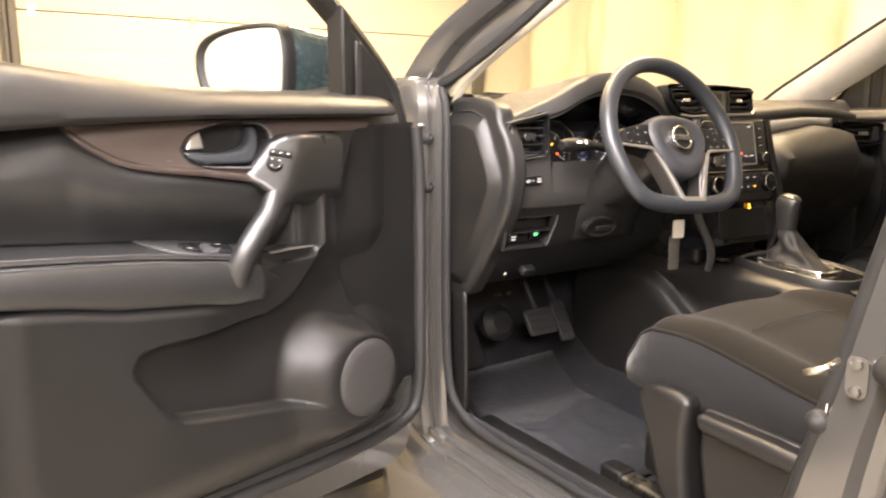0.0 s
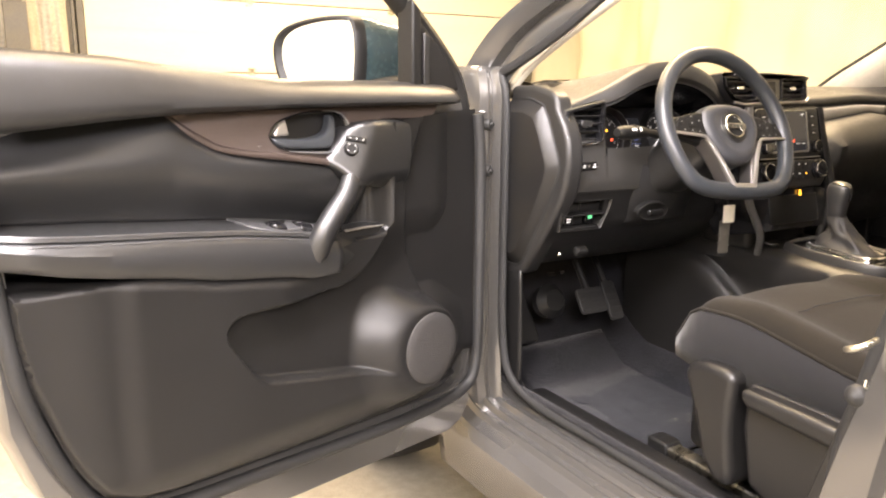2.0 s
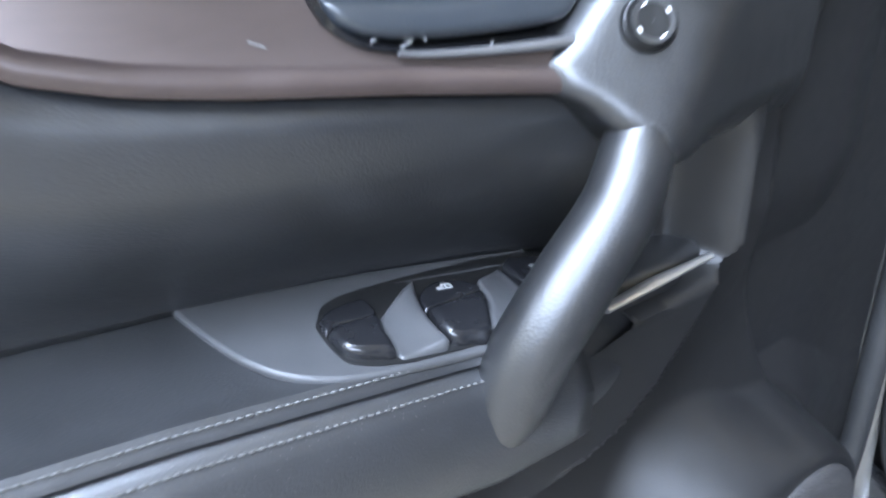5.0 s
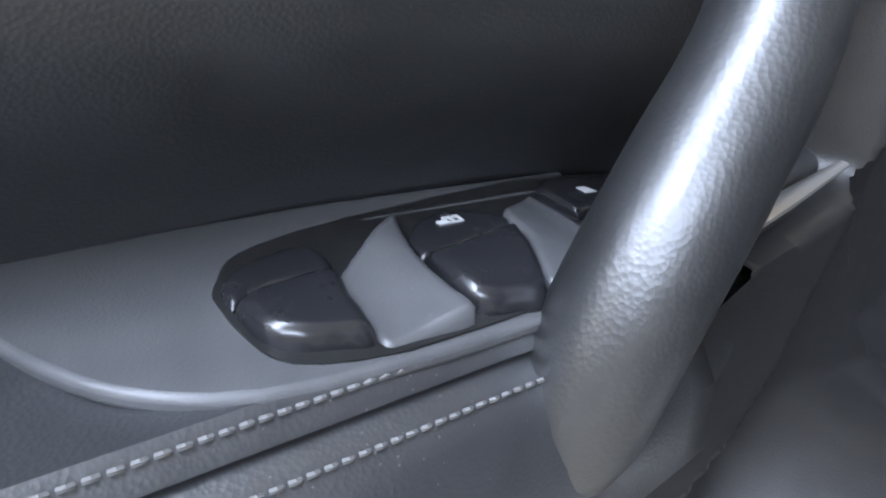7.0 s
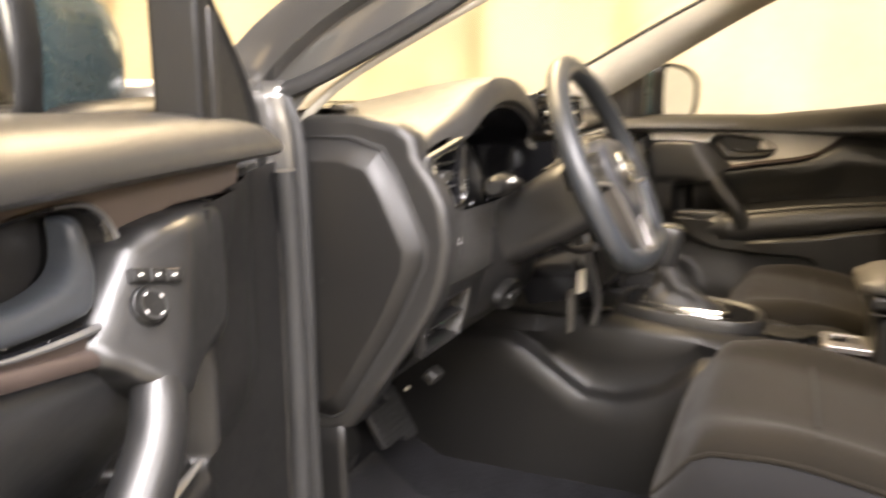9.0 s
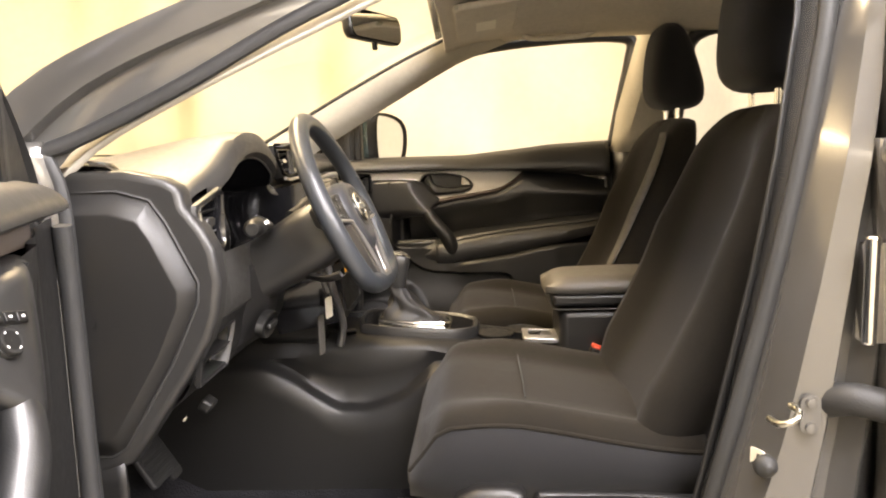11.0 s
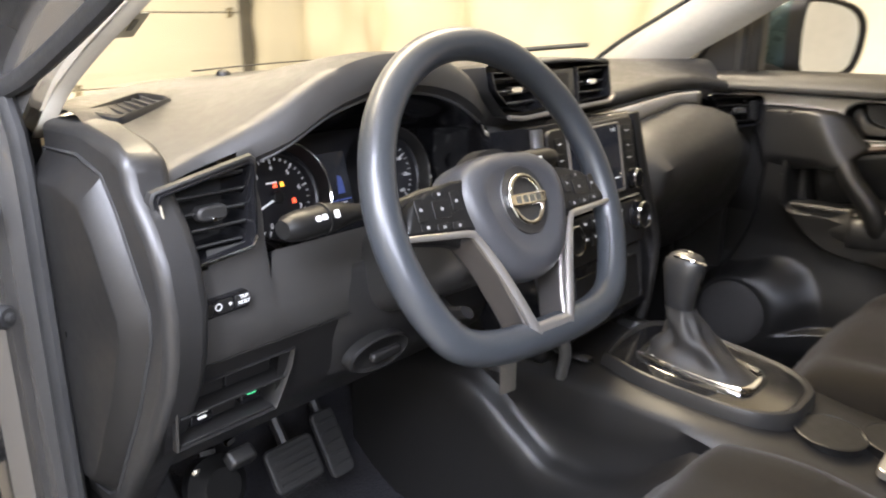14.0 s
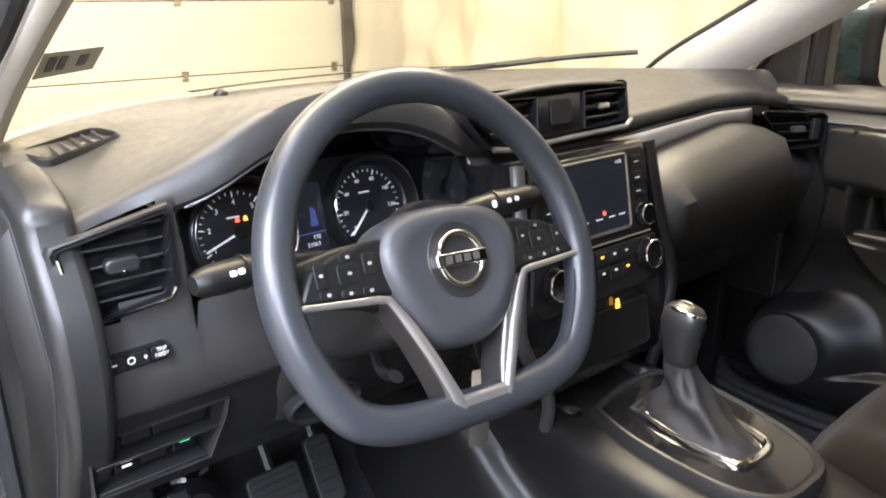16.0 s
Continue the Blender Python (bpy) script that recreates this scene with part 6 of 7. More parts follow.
part("amber_icon", moved(prism([(0.020, -0.066), (0.030, -0.066), (0.028, -0.052), (0.022, -0.052)], 0.003, 0.004), ST), M_AMBER, stack, "lit amber seat heater mark")
part("lower_fascia", box(-0.12, 0.12, 0.13, 0.30, 0.78, 0.87), M_DARK, stack, bevel=0.02)

# ---- passenger vent, top vents ----
m = rearward(0.662, 0.176, 1.109, 0, -30)
pv, _ = vent(dash, [(-0.072, 0.036), (-0.066, 0.040), (0.064, 0.032), (0.074, 0.026), (0.078, -0.026), (0.070, -0.034), (0.004, -0.040), (-0.012, -0.034)], m, 4, lab="black passenger air vent")
part("vent_tab", moved(prism(rounded(0.026, 0.012, 0.005, cx=0.018, cy=0.0), -0.012, 0.003), m), M_SATIN, pv, bevel=0.002)
part("vent_wheel", moved(box(0.048, 0.064, -0.022, 0.020, -0.012, 0.001), m), M_SOFT, pv, bevel=0.003)
for s in (-1, 1):
    mt = Matrix.Translation((-0.615 if s < 0 else 0.665, 0.375 if s < 0 else 0.36, 1.2075 if s < 0 else 1.200)) @ pose(0, 0, 0, 9 if s < 0 else 2, 0, 0) @ pose(0, 0, 0, 0, 0, 32 * -s)
    tv = part("defroster_vent", moved(loft([[(x, y, z) for x, y in rounded(0.12 * k, 0.044 * k, 0.012)] for k, z in ((1.0, -0.004), (0.99, 0.004), (0.93, 0.006), (0.88, 0.003), (0.86, -0.01))], wrap=True), mt), M_SOFT, dash, "small black side defroster vent")
    part("vent_back", moved(prism(rounded(0.106, 0.036, 0.008), -0.012, -0.010), mt), M_DARK, tv)
    for k in range(6):
        part("slat", moved(box(-0.001, 0.001, -0.019, 0.019, -0.008, 0.003), mt @ Matrix.Translation((-0.042 + 0.0168 * k, 0, 0)) @ pose(0, 0, 0, 0, 0, -25)), M_FABRIC3, tv)
part("demister_slot", loft([[(x, belt_y(x) - 0.075 - 0.028 * k, 1.2225 + 0.002 * k + 0.006 * math.exp(-(x / 0.3) ** 2)) for x in np.linspace(-0.36, 0.36, 24)] for k in (0, 1)]), M_DARK, dash, "long dark windscreen demister slot", solid=0.002)
part("sensor_dome", lathe([(0.012, 0), (0.011, 0.005), (0.006, 0.009), (0.001, 0.010)], Matrix.Translation((-0.31, 0.66, 1.214))), M_DARK, dash)
# satin band over the passenger bulge
band = [[(x, 0.2225 - 0.003 * math.sin(3.14 * t), (itp(x, LIP) - 0.029) * (1 - t) + (itp(x, BAND_LOW) + 0.002) * t) for t in np.linspace(0, 1, 6)] for x in np.linspace(0.135, 0.585, 20)]
part("trim_band", loft(band), M_STRIP, dash, "satin trim band", solid=0.003)

# ---- steering column with stalks ----
col = thing("steering_column", "black plastic steering column shroud with two stalks", "steering column", (-0.37, 0.18, 0.98))
CM = WM @ Matrix.Translation((0, -0.012, -0.05))
rows = []
for z, w, h, dy in ((0.0, 0.115, 0.10, 0.0), (-0.01, 0.128, 0.112, 0), (-0.06, 0.135, 0.12, -0.004), (-0.12, 0.13, 0.115, -0.01), (-0.2, 0.12, 0.11, -0.015)):
    rows.append([(x, y + dy, z) for x, y in rounded(w, h, 0.035)])
part("shroud", moved(loft(rows, wrap=True, caps=True), CM), M_SOFT, col, "black column shroud", sharp=50)
part("tilt_lever", moved(tube(spl([(-0.03, -0.06, -0.10), (-0.05, -0.085, -0.06), (-0.055, -0.09, -0.03)], 10), 0.010, 10, flat=0.6), CM), M_HARD, col, "tilt lever")
for s, tip, eye in ((-1, (-0.583, 0.148, 1.100), (-0.43, 0.165, 1.09)), (1, (-0.122, 0.132, 1.117), (-0.32, 0.15, 1.098))):
    pts = spl([eye, tuple((np.array(eye) * 0.55 + np.array(tip) * 0.45) + np.array([0, 0, 0.004])), tip], 18)
    st_ = part("stalk", tube(pts, [0.011] * 6 + [0.0125, 0.014, 0.016, 0.017, 0.0175, 0.018, 0.018, 0.018, 0.018, 0.0175, 0.016, 0.011], 16, flat=0.9), M_DARK, col, "black control stalk")
    a = np.array(pts[11])
    part("stalk_ring", tube([a, a + (np.array(pts[12]) - a) * 0.25], 0.0187, 16), M_HARD, st_)
    for k, q in enumerate((10, 12, 13)):
        c = np.array(pts[q])
        part("stalk_mark", prism(rounded(0.007, 0.006 if k else 0.009, 0.002), 0.0178, 0.0186, basis(tuple(c), (1, 0, 0), (0, 0.4, 0.92), (0, -0.92, 0.4))), M_WHITE, st_)
rows = []
for t in np.linspace(0, 1, 14):
    out_y = 0.026 + 0.026 * math.sin(3.14 * t)
    rows.append([(x, 0.218 + 0.02 * t - out_y * math.cos((x + 0.37) / 0.135 * 1.57) ** 0.8, 1.02 - 0.155 * t) for x in np.linspace(-0.503, -0.237, 22)])
part("knee_panel", loft(rows), M_HARD, col, "grey-black panel below the column", solid=0.006)
kr = part("release_pocket", moved(lathe([(1.0, -0.01), (1.0, 0.004), (0.92, 0.006), (0.8, 0.001), (0.02, -0.004)], Matrix.Diagonal((0.052, 0.024, 1, 1)), 30), rearward(-0.43, 0.176, 0.905, -10)), M_DARK, col, "oval dark release lever pocket")
part("release_lever", moved(prism(rounded(0.05, 0.012, 0.005, cx=0.008), 0.0, 0.010), rearward(-0.43, 0.176, 0.903, -10)), M_HARD, kr, bevel=0.003)

# ---- steering wheel parts ----
lp_ = dict(local=True)
M_GUN = mat("gunmetal_satin", (0.17, 0.158, 0.15), 0.32, metal=0.85, var=0.04, rvar=0.03)
for s in (-1, 1):
    pod_ = [(s * 0.174, -0.014), (s * 0.160, 0.012), (s * 0.136, 0.025), (s * 0.098, 0.033), (s * 0.066, 0.034), (s * 0.064, 0.0), (s * 0.072, -0.022), (s * 0.10, -0.020)]
    p = part("switch_pod", prism(pod_, -0.04, -0.014), M_DARK, wheel, "black steering switch pod", bevel=0.004, **lp_)
    for k, (x, y, w, h) in enumerate(((0.150, 0.008, 0.012, 0.023), (0.121, 0.006, 0.024, 0.018), (0.098, 0.012, 0.014, 0.020), (0.120, 0.021, 0.018, 0.007), (0.146, -0.010, 0.018, 0.008), (0.124, -0.012, 0.018, 0.008), (0.102, -0.013, 0.018, 0.008))):
        b = part("thumb_button", prism(rounded(w, h, 0.003, cx=s * x, cy=y), -0.0142, -0.0125), M_DARK, p, bevel=0.0006, **lp_)
        part("button_mark", prism(rounded(min(0.004, w * 0.4), 0.003, 0.001, cx=s * x, cy=y), -0.0125, -0.0121), M_MARK, b, **lp_)
    part("spoke_back", prism([(s * 0.182, -0.015), (s * 0.180, 0.020), (s * 0.12, 0.033), (s * 0.05, 0.038), (s * 0.04, -0.05), (s * 0.10, -0.028)], -0.055, -0.032), M_HARD, wheel, bevel=0.008, **lp_)
    strip = spl([(s * 0.178, -0.017, -0.014), (s * 0.13, -0.021, -0.012), (s * 0.094, -0.024, -0.011), (s * 0.083, -0.031, -0.011), (s * 0.060, -0.072, -0.011), (s * 0.043, -0.110, -0.011), (s * 0.029, -0.143, -0.012)], 40)
    part("silver_spoke", tube(strip, np.interp(np.linspace(0, 1, 40), [0, 0.45, 0.6, 1], [0.0030, 0.0040, 0.0060, 0.0065]), 10, flat=0.7, up=(0, 0, 1)), M_SILVER, wheel, "satin silver spoke edge", **lp_)
    part("lower_spoke", prism([(s * 0.088, -0.026), (s * 0.064, -0.070), (s * 0.048, -0.110), (s * 0.036, -0.150), (s * 0.022, -0.150), (s * 0.032, -0.110), (s * 0.048, -0.070), (s * 0.066, -0.026)], -0.052, -0.013), M_GUN, wheel, "gunmetal lower spoke arm", bevel=0.005, **lp_)
part("spoke_foot", prism([(-0.036, -0.131), (0.036, -0.131), (0.033, -0.150), (-0.033, -0.150)], -0.045, -0.008), M_SILVER, wheel, "satin silver spoke foot", bevel=0.005, **lp_)
part("hub_back", lathe([(0.055, -0.09), (0.07, -0.05), (0.066, -0.03)], None, 30), M_HARD, wheel, local=True)
part("badge_dish", lathe([(0.040, -0.0065), (0.038, -0.0035), (0.034, -0.0045), (0.001, -0.0048)], None, 36), M_SOFT, wheel, local=True)
bd = part("badge", tube([(0.0265 * math.cos(a), 0.0265 * math.sin(a), -0.002) for a in np.linspace(0, 6.283, 40, endpoint=False)], 0.0032, 10, closed=True), M_CHROME, wheel, "chrome ring badge with cross bar", **lp_)
part("badge_bar", prism(rounded(0.064, 0.0135, 0.002), -0.005, 0.002), M_CHROME, bd, bevel=0.0015, **lp_)
for k in range(4):
    part("badge_mark", box(-0.0215 + 0.0115 * k, -0.0135 + 0.0115 * k, -0.004, 0.004, 0.0020, 0.0024), M_PRINT, bd, **lp_)
part("rim_seam", tube([(x * 0.915, y * 0.915, -0.0165) for x, y, z in rim if y < -0.03 and abs(x) > 0.03], 0.0012, 5), M_DARK, wheel, **lp_)

# ---- key tag hanging under the column ----
tag = thing("key_tag", "white paper key tag on a clear strip under the column", "key tag", (-0.24, 0.10, 0.79))
part("tag_paper", prism(rounded(0.032, 0.044, 0.003), 0, 0.002, rearward(-0.246, 0.098, 0.895, 0, -12)), M_LABEL, tag, "cream paper tag")
part("tag_strip", prism(rounded(0.030, 0.085, 0.004), -0.002, 0.0, rearward(-0.232, 0.118, 0.832, 0, -12)), M_FABRIC3, tag, "grey plastic strip")
part("tag_ring", tube([(-0.217 + 0.007 * math.cos(a), 0.125, 0.795 + 0.008 * math.sin(a)) for a in np.linspace(0, 6.28, 16, endpoint=False)], 0.0016, 6, closed=True), M_CHROME, tag, "small steel ring")
part("tag_cord", tube([(-0.246, 0.10, 0.915), (-0.25, 0.11, 0.95), (-0.255, 0.12, 0.99)], 0.0015, 6), M_DARK, tag)

# ---- pedals ----
def pedal(name, x, y, z, w, h, label):
    th = thing(name, label, "pedal", (x, y + 0.05, z - h / 2))
    m = rearward(x, y, z, 32)
    p = part("pad", moved(prism(rounded(w, h, 0.012), -0.012, 0.0), m), M_RUBBER, th, "ribbed black rubber pad", bevel=0.004)
    for k in range(5):
        part("rib", moved(box(-w * 0.4, w * 0.4, -0.003, 0.003, 0.0, 0.003), m @ Matrix.Translation((0, (k - 2) * h / 6, 0))), M_RUBBER, p, bevel=0.001, seg=1)
    part("arm", tube(spl([(x, y + 0.012, z), (x, y + 0.07, z + 0.08), (x, y + 0.16, z + 0.2)], 12), 0.010, 8), M_DARK, th, "dark pedal arm")


pedal("brake_pedal", -0.375, 0.44, 0.605, 0.095, 0.075, "black rubber brake pedal on a dark arm")
pedal("accelerator_pedal", -0.27, 0.47, 0.585, 0.05, 0.12, "narrow black accelerator pedal")
fr_ = thing("foot_rest", "black plastic foot rest beside the pedals", "foot rest", (-0.56, 0.5, 0.5))
part("plate", prism(rounded(0.085, 0.20, 0.02), -0.02, 0.0, rearward(-0.575, 0.53, 0.58, 38)), M_HARD, fr_, bevel=0.006)
part("bracket", lathe([(0.045, 0), (0.05, 0.03), (0.03, 0.05)], rearward(-0.50, 0.50, 0.60, 20)), M_DARK, fr_)

# ---- console details ----
CZ = Matrix.Translation((0.012, -0.055, 0.803)) @ pose(0, 0, 0, 4)
sur = [(x, y) for x, y in spl([(-0.075, 0.105), (0.0, 0.118), (0.085, 0.105), (0.100, 0.03), (0.085, -0.09), (0.05, -0.142), (0.0, -0.150), (-0.05, -0.142), (-0.085, -0.09), (-0.092, 0.03), (-0.075, 0.105)], 50)[:-1]]
shf = thing("gear_shifter", "automatic gear lever with leather boot and chrome surround", "gear lever", (0.01, -0.05, 0.79))
part("surround", moved(loft([[(x * s, y * s, z) for x, y in sur] for s, z in ((1.10, -0.03), (1.10, -0.004), (1.07, 0.004), (1.03, 0.005), (1.0, 0.001))], wrap=True), CZ), M_SOFT, shf, "soft grey-black surround")
part("gloss_plate", moved(prism(sur, -0.006, 0.001), CZ), M_PIANO, shf, "glossy black plate", bevel=0.002)
cr = [(x, y) for x, y in spl([(-0.044, 0.074), (0.03, 0.080), (0.052, 0.066), (0.053, 0.0), (0.042, -0.072), (0.028, -0.092), (-0.03, -0.092), (-0.044, -0.072), (-0.050, 0.0), (-0.044, 0.074)], 44)[:-1]]
part("chrome_frame", moved(loft([[(x * s, y * s, z) for x, y in cr] for s, z in ((1.05, 0.001), (1.05, 0.006), (1.02, 0.009), (0.95, 0.009), (0.91, 0.004), (0.90, 0.0))], wrap=True), CZ), M_CHROME, shf, "chrome boot frame", sharp=50)
gp = part("gear_mark_plate", moved(box(-0.044, -0.012, 0.035, 0.074, 0.002, 0.0045), CZ), M_DARK, shf)
for k, ch in enumerate("PRNDL"):
    text(ch, 0.008, CZ @ Matrix.Translation((-0.040 + 0.006 * k, 0.058 - 0.003 * k, 0.0048)), M_WHITE if k else M_AMBER, gp)
rows = []
for k in range(24):
    t = k / 23
    z = 0.003 + 0.080 * t
    w = 0.024 * (1 - t) ** 1.6 + 0.019
    h = 0.060 * (1 - t) ** 1.9 + 0.022
    yc = -0.006 * (1 - t) + 0.040 * t
    ring = []
    for a in np.linspace(0, 2 * math.pi, 44, endpoint=False):
        f = 1 + (0.15 * math.sin(3 * a + 7 * t) + 0.10 * math.sin(7 * a - 5 * t + 1)) * math.sin(math.pi * t) ** 0.7
        ring.append((w * f * math.copysign(abs(math.cos(a)) ** 0.75, math.cos(a)), yc + h * f * math.copysign(abs(math.sin(a)) ** 0.75, math.sin(a)), z))
    rows.append(ring)
part("boot", moved(loft(rows, wrap=True), CZ), M_BOOT, shf, "creased black leatherette boot", sharp=80)
KZ = CZ @ Matrix.Translation((0.002, 0.012, -0.026)) @ Matrix.Translation((0, 0.03, 0.1)) @ pose(0, 0, 0, 0, -5, 0) @ Matrix.Translation((0, -0.03, -0.1))
rows = []
for z, w, d, y in ((0.100, 0.0155, 0.018, 0.028), (0.104, 0.018, 0.021, 0.028), (0.125, 0.0185, 0.023, 0.030), (0.15, 0.0205, 0.027, 0.030), (0.168, 0.0215, 0.030, 0.030), (0.182, 0.0205, 0.029, 0.029), (0.191, 0.0160, 0.023, 0.028), (0.1965, 0.008, 0.012, 0.027)):
    rows.append([(w * math.copysign(abs(math.cos(a)) ** 0.8, math.cos(a)), y + d * math.copysign(abs(math.sin(a)) ** 0.8, math.sin(a)), z) for a in np.linspace(0, 2 * math.pi, 30, endpoint=False)])
kn = part("lever_knob", moved(loft(rows, wrap=True, caps=True), KZ), M_LEATHER, shf, "black lever knob")
rows = []
for z, w, d in ((0.150, 0.0215, 0.0280), (0.168, 0.0222, 0.0308), (0.182, 0.0212, 0.0298), (0.191, 0.0168, 0.0238), (0.1968, 0.0085, 0.013), (0.1975, 0.001, 0.002)):
    rows.append([(0.001 + w * math.cos(a), 0.029 + d * math.sin(a), z) for a in np.linspace(-1.75, 1.5, 24)])
part("knob_cap", moved(loft(rows), KZ), M_PIANO, kn, "glossy black knob cap", solid=0.001)
part("knob_trim", moved(tube(spl([(0.000, 0.000, 0.184), (-0.013, 0.012, 0.191), (-0.014, 0.036, 0.1915), (-0.004, 0.054, 0.184)], 20), 0.0026, 8), KZ), M_CHROME, kn, "chrome knob trim")
part("front_tray", loft([[(x, y, 0.80 + (0.008 if abs(x) > 0.07 else -0.012) + 0.05 * smooth(0.12, 0.24, y)) for x in (-0.10, -0.08, -0.07, 0.07, 0.09, 0.11)] for y in np.linspace(0.07, 0.24, 8)]), M_DARK, con, "dark tray before the shifter", solid=0.004)
CH = Matrix.Translation((0.0, -0.30, 0.768)) @ pose(0, 0, 0, 3)
cup = part("cup_holder", moved(join(*[lathe([(0.047, 0.006), (0.044, 0.007), (0.041, 0.0), (0.038, -0.05), (0.001, -0.05)], Matrix.Translation((x, y, 0)), 28) for x, y in ((-0.012, 0.045), (0.030, -0.03))]), CH), M_DARK, con, "dark round cup holders")
out_ = rounded(0.10, 0.085, 0.01, cx=-0.015, cy=-0.065)
inn_ = rounded(0.052, 0.056, 0.006, cx=-0.010, cy=-0.065)
rows = [[(x, y, z) for x, y in p] for p, z in ((out_, -0.004), (out_, 0.007), (inn_, 0.009), (inn_, -0.012))]
part("cup_frame", moved(loft(rows, wrap=True), CH), M_SILVER, con, "satin silver frame", bevel=0.002)
part("frame_floor", moved(prism(inn_, -0.014, -0.012), CH), M_DARK, con)
part("lid_seam", loft([[(x * s, -0.59 + y * s2, 0.8475) for x, y in rounded(0.196, 0.40, 0.02)] for s, s2 in ((1.0, 1.0), (0.9, 0.95))], wrap=True), M_DARK, con, solid=0.003)
bk = thing("belt_buckle", "black seat belt buckle with a red release button", "belt buckle", (-0.105, -0.50, 0.62))
bm_ = Matrix.Translation((-0.108, -0.485, 0.752)) @ pose(0, 0, 0, 20, 6, 0)
part("buckle_body", moved(box(-0.018, 0.018, -0.012, 0.014, -0.09, 0.006), bm_), M_DARK, bk, bevel=0.006)
part("release_button", moved(box(-0.015, 0.015, -0.010, 0.012, 0.004, 0.014), bm_), M_REDPL, bk, "red release button", bevel=0.003)
part("buckle_strap", tube([(-0.105, -0.52, 0.66), (-0.11, -0.55, 0.58)], 0.012, 8, flat=0.4), M_DARK, bk)

# ---- window switches and mirror switch on the driver's door ----
def plate_pt(u, t):
    """On the armrest top at u; t from 0 at the front edge to 1 at the back."""
    f, b = itp(u, AFRONT) + 0.001, itp(u, ABACK)
    return (u, 0.018 - 0.070 * t, float(np.interp(t, [-0.25, 0, 1], [f - 0.004, f, b])))


plate_o = [(0.47, -0.19), (0.5054, -0.16), (0.54, -0.16), (0.577, -0.13), (0.598, -0.06), (0.614, 0.09), (0.625, 0.32), (0.633, 0.62), (0.6395, 0.98), (0.60, 0.99), (0.53, 0.96), (0.42, 0.97)]
plate_o = [(u, t) for u, t in spl(plate_o[:9], 30)] + plate_o[9:]


def on_plate(poly, lift0, lift1, m, name, parent, label="", bevel=0.002):
    v = [(p[0], p[1] + 0.10 * l, p[2] + 0.995 * l) for l in (lift0, lift1) for p in (plate_pt(u, t) for u, t in poly)]
    n = len(poly)
    f = [tuple(range(n - 1, -1, -1)), tuple(range(n, 2 * n))] + [(i, (i + 1) % n, n + (i + 1) % n, n + i) for i in range(n)]
    return part(name, ([drv(*p) for p in v], f), m, parent, label, bevel=bevel)


M_SWITCH = mat("switch_black", (0.010, 0.010, 0.011), 0.22, var=0.06, spec=0.5, grain=0.05, grain_size=0.0006)
M_PLATE = mat("switch_plate_grey", (0.050, 0.050, 0.051), 0.40, grain=0.2, grain_size=0.0008, spec=0.45, dust=0.35)
on_plate(plate_o, -0.002, 0.0035, M_PLATE, "switch_plate", darm, "grey-black window switch plate")
PL = 0.070


def raised(outline, lift, r, name, m, label="", smoothed=True, back=0.002):
    """A rounded piece on the switch plate: outline in (u, t), lift(u, t) its height."""
    pts = [(u, t * PL) for u, t in outline]
    if smoothed:
        pts = [tuple(p) for p in spl(pts + pts[:1], 56)[:-1]]
    v, f = relief(pts, lambda u, q: lift(u, q / PL), r, 0.0016, back)
    out = []
    for u, l, q in v:
        p = plate_pt(u, q / PL)
        out.append(drv(p[0], p[1] + 0.10 * l, p[2] + 0.995 * l))
    return part(name, (out, f), m, darm, label, sharp=70)


on_plate([tuple(p) for p in spl([(0.5845, 0.42), (0.5812, 0.50), (0.566, 0.69), (0.5137, 0.80), (0.4425, 0.86), (0.4035, 0.86), (0.3995, 0.53), (0.43, 0.0), (0.477, -0.08), (0.536, -0.12), (0.562, -0.10), (0.581, 0.0), (0.585, 0.2), (0.5845, 0.42)], 60)[:-1]], 0.0034, 0.0040, M_DARK, "switch_well", darm, "black switch well", bevel=0)
REAR_UP = [(0.5832, 0.305), (0.5818, 0.44), (0.5757, 0.54), (0.5656, 0.60), (0.551, 0.61), (0.5530, 0.385), (0.5737, 0.372)]
REAR_LOW = [(0.5832, 0.275), (0.5737, 0.345), (0.5540, 0.357), (0.5570, 0.16), (0.5597, -0.04), (0.5682, -0.02), (0.5775, 0.03), (0.5825, 0.11)]
FRONT_UP = [(0.5282, 0.285), (0.5236, 0.47), (0.5106, 0.61), (0.4953, 0.62), (0.4850, 0.49), (0.4875, 0.405), (0.508, 0.342)]
FRONT_LOW = [(0.5283, 0.255), (0.508, 0.316), (0.4880, 0.376), (0.4905, 0.27), (0.506, -0.09), (0.518, -0.10), (0.5274, -0.06), (0.5301, 0.05)]
for up_, low_, h_ in ((REAR_UP, REAR_LOW, 0.0070), (FRONT_UP, FRONT_LOW, 0.0085)):
    raised(low_, lambda u, t: h_ + 0.0035 * (1 - ((t - 0.14) / 0.3) ** 2), 0.0034, "switch_rocker", M_SWITCH, "black window switch")
    raised(up_, lambda u, t: h_ - 0.006 * max(0.0, t - 0.32), 0.0022, "switch_rocker", M_SWITCH, "black window switch")
raised([(0.5192, 0.65), (0.5365, 0.50), (0.5530, 0.34), (0.5558, 0.15), (0.5590, -0.07), (0.546, -0.09), (0.532, -0.09), (0.5315, 0.05), (0.5297, 0.27), (0.5250, 0.47)], lambda u, t: 0.0048 + 0.0048 * smooth(0.557, 0.530, u) ** 1.3, 0.002, "switch_divider", M_PLATE, "grey switch divider")
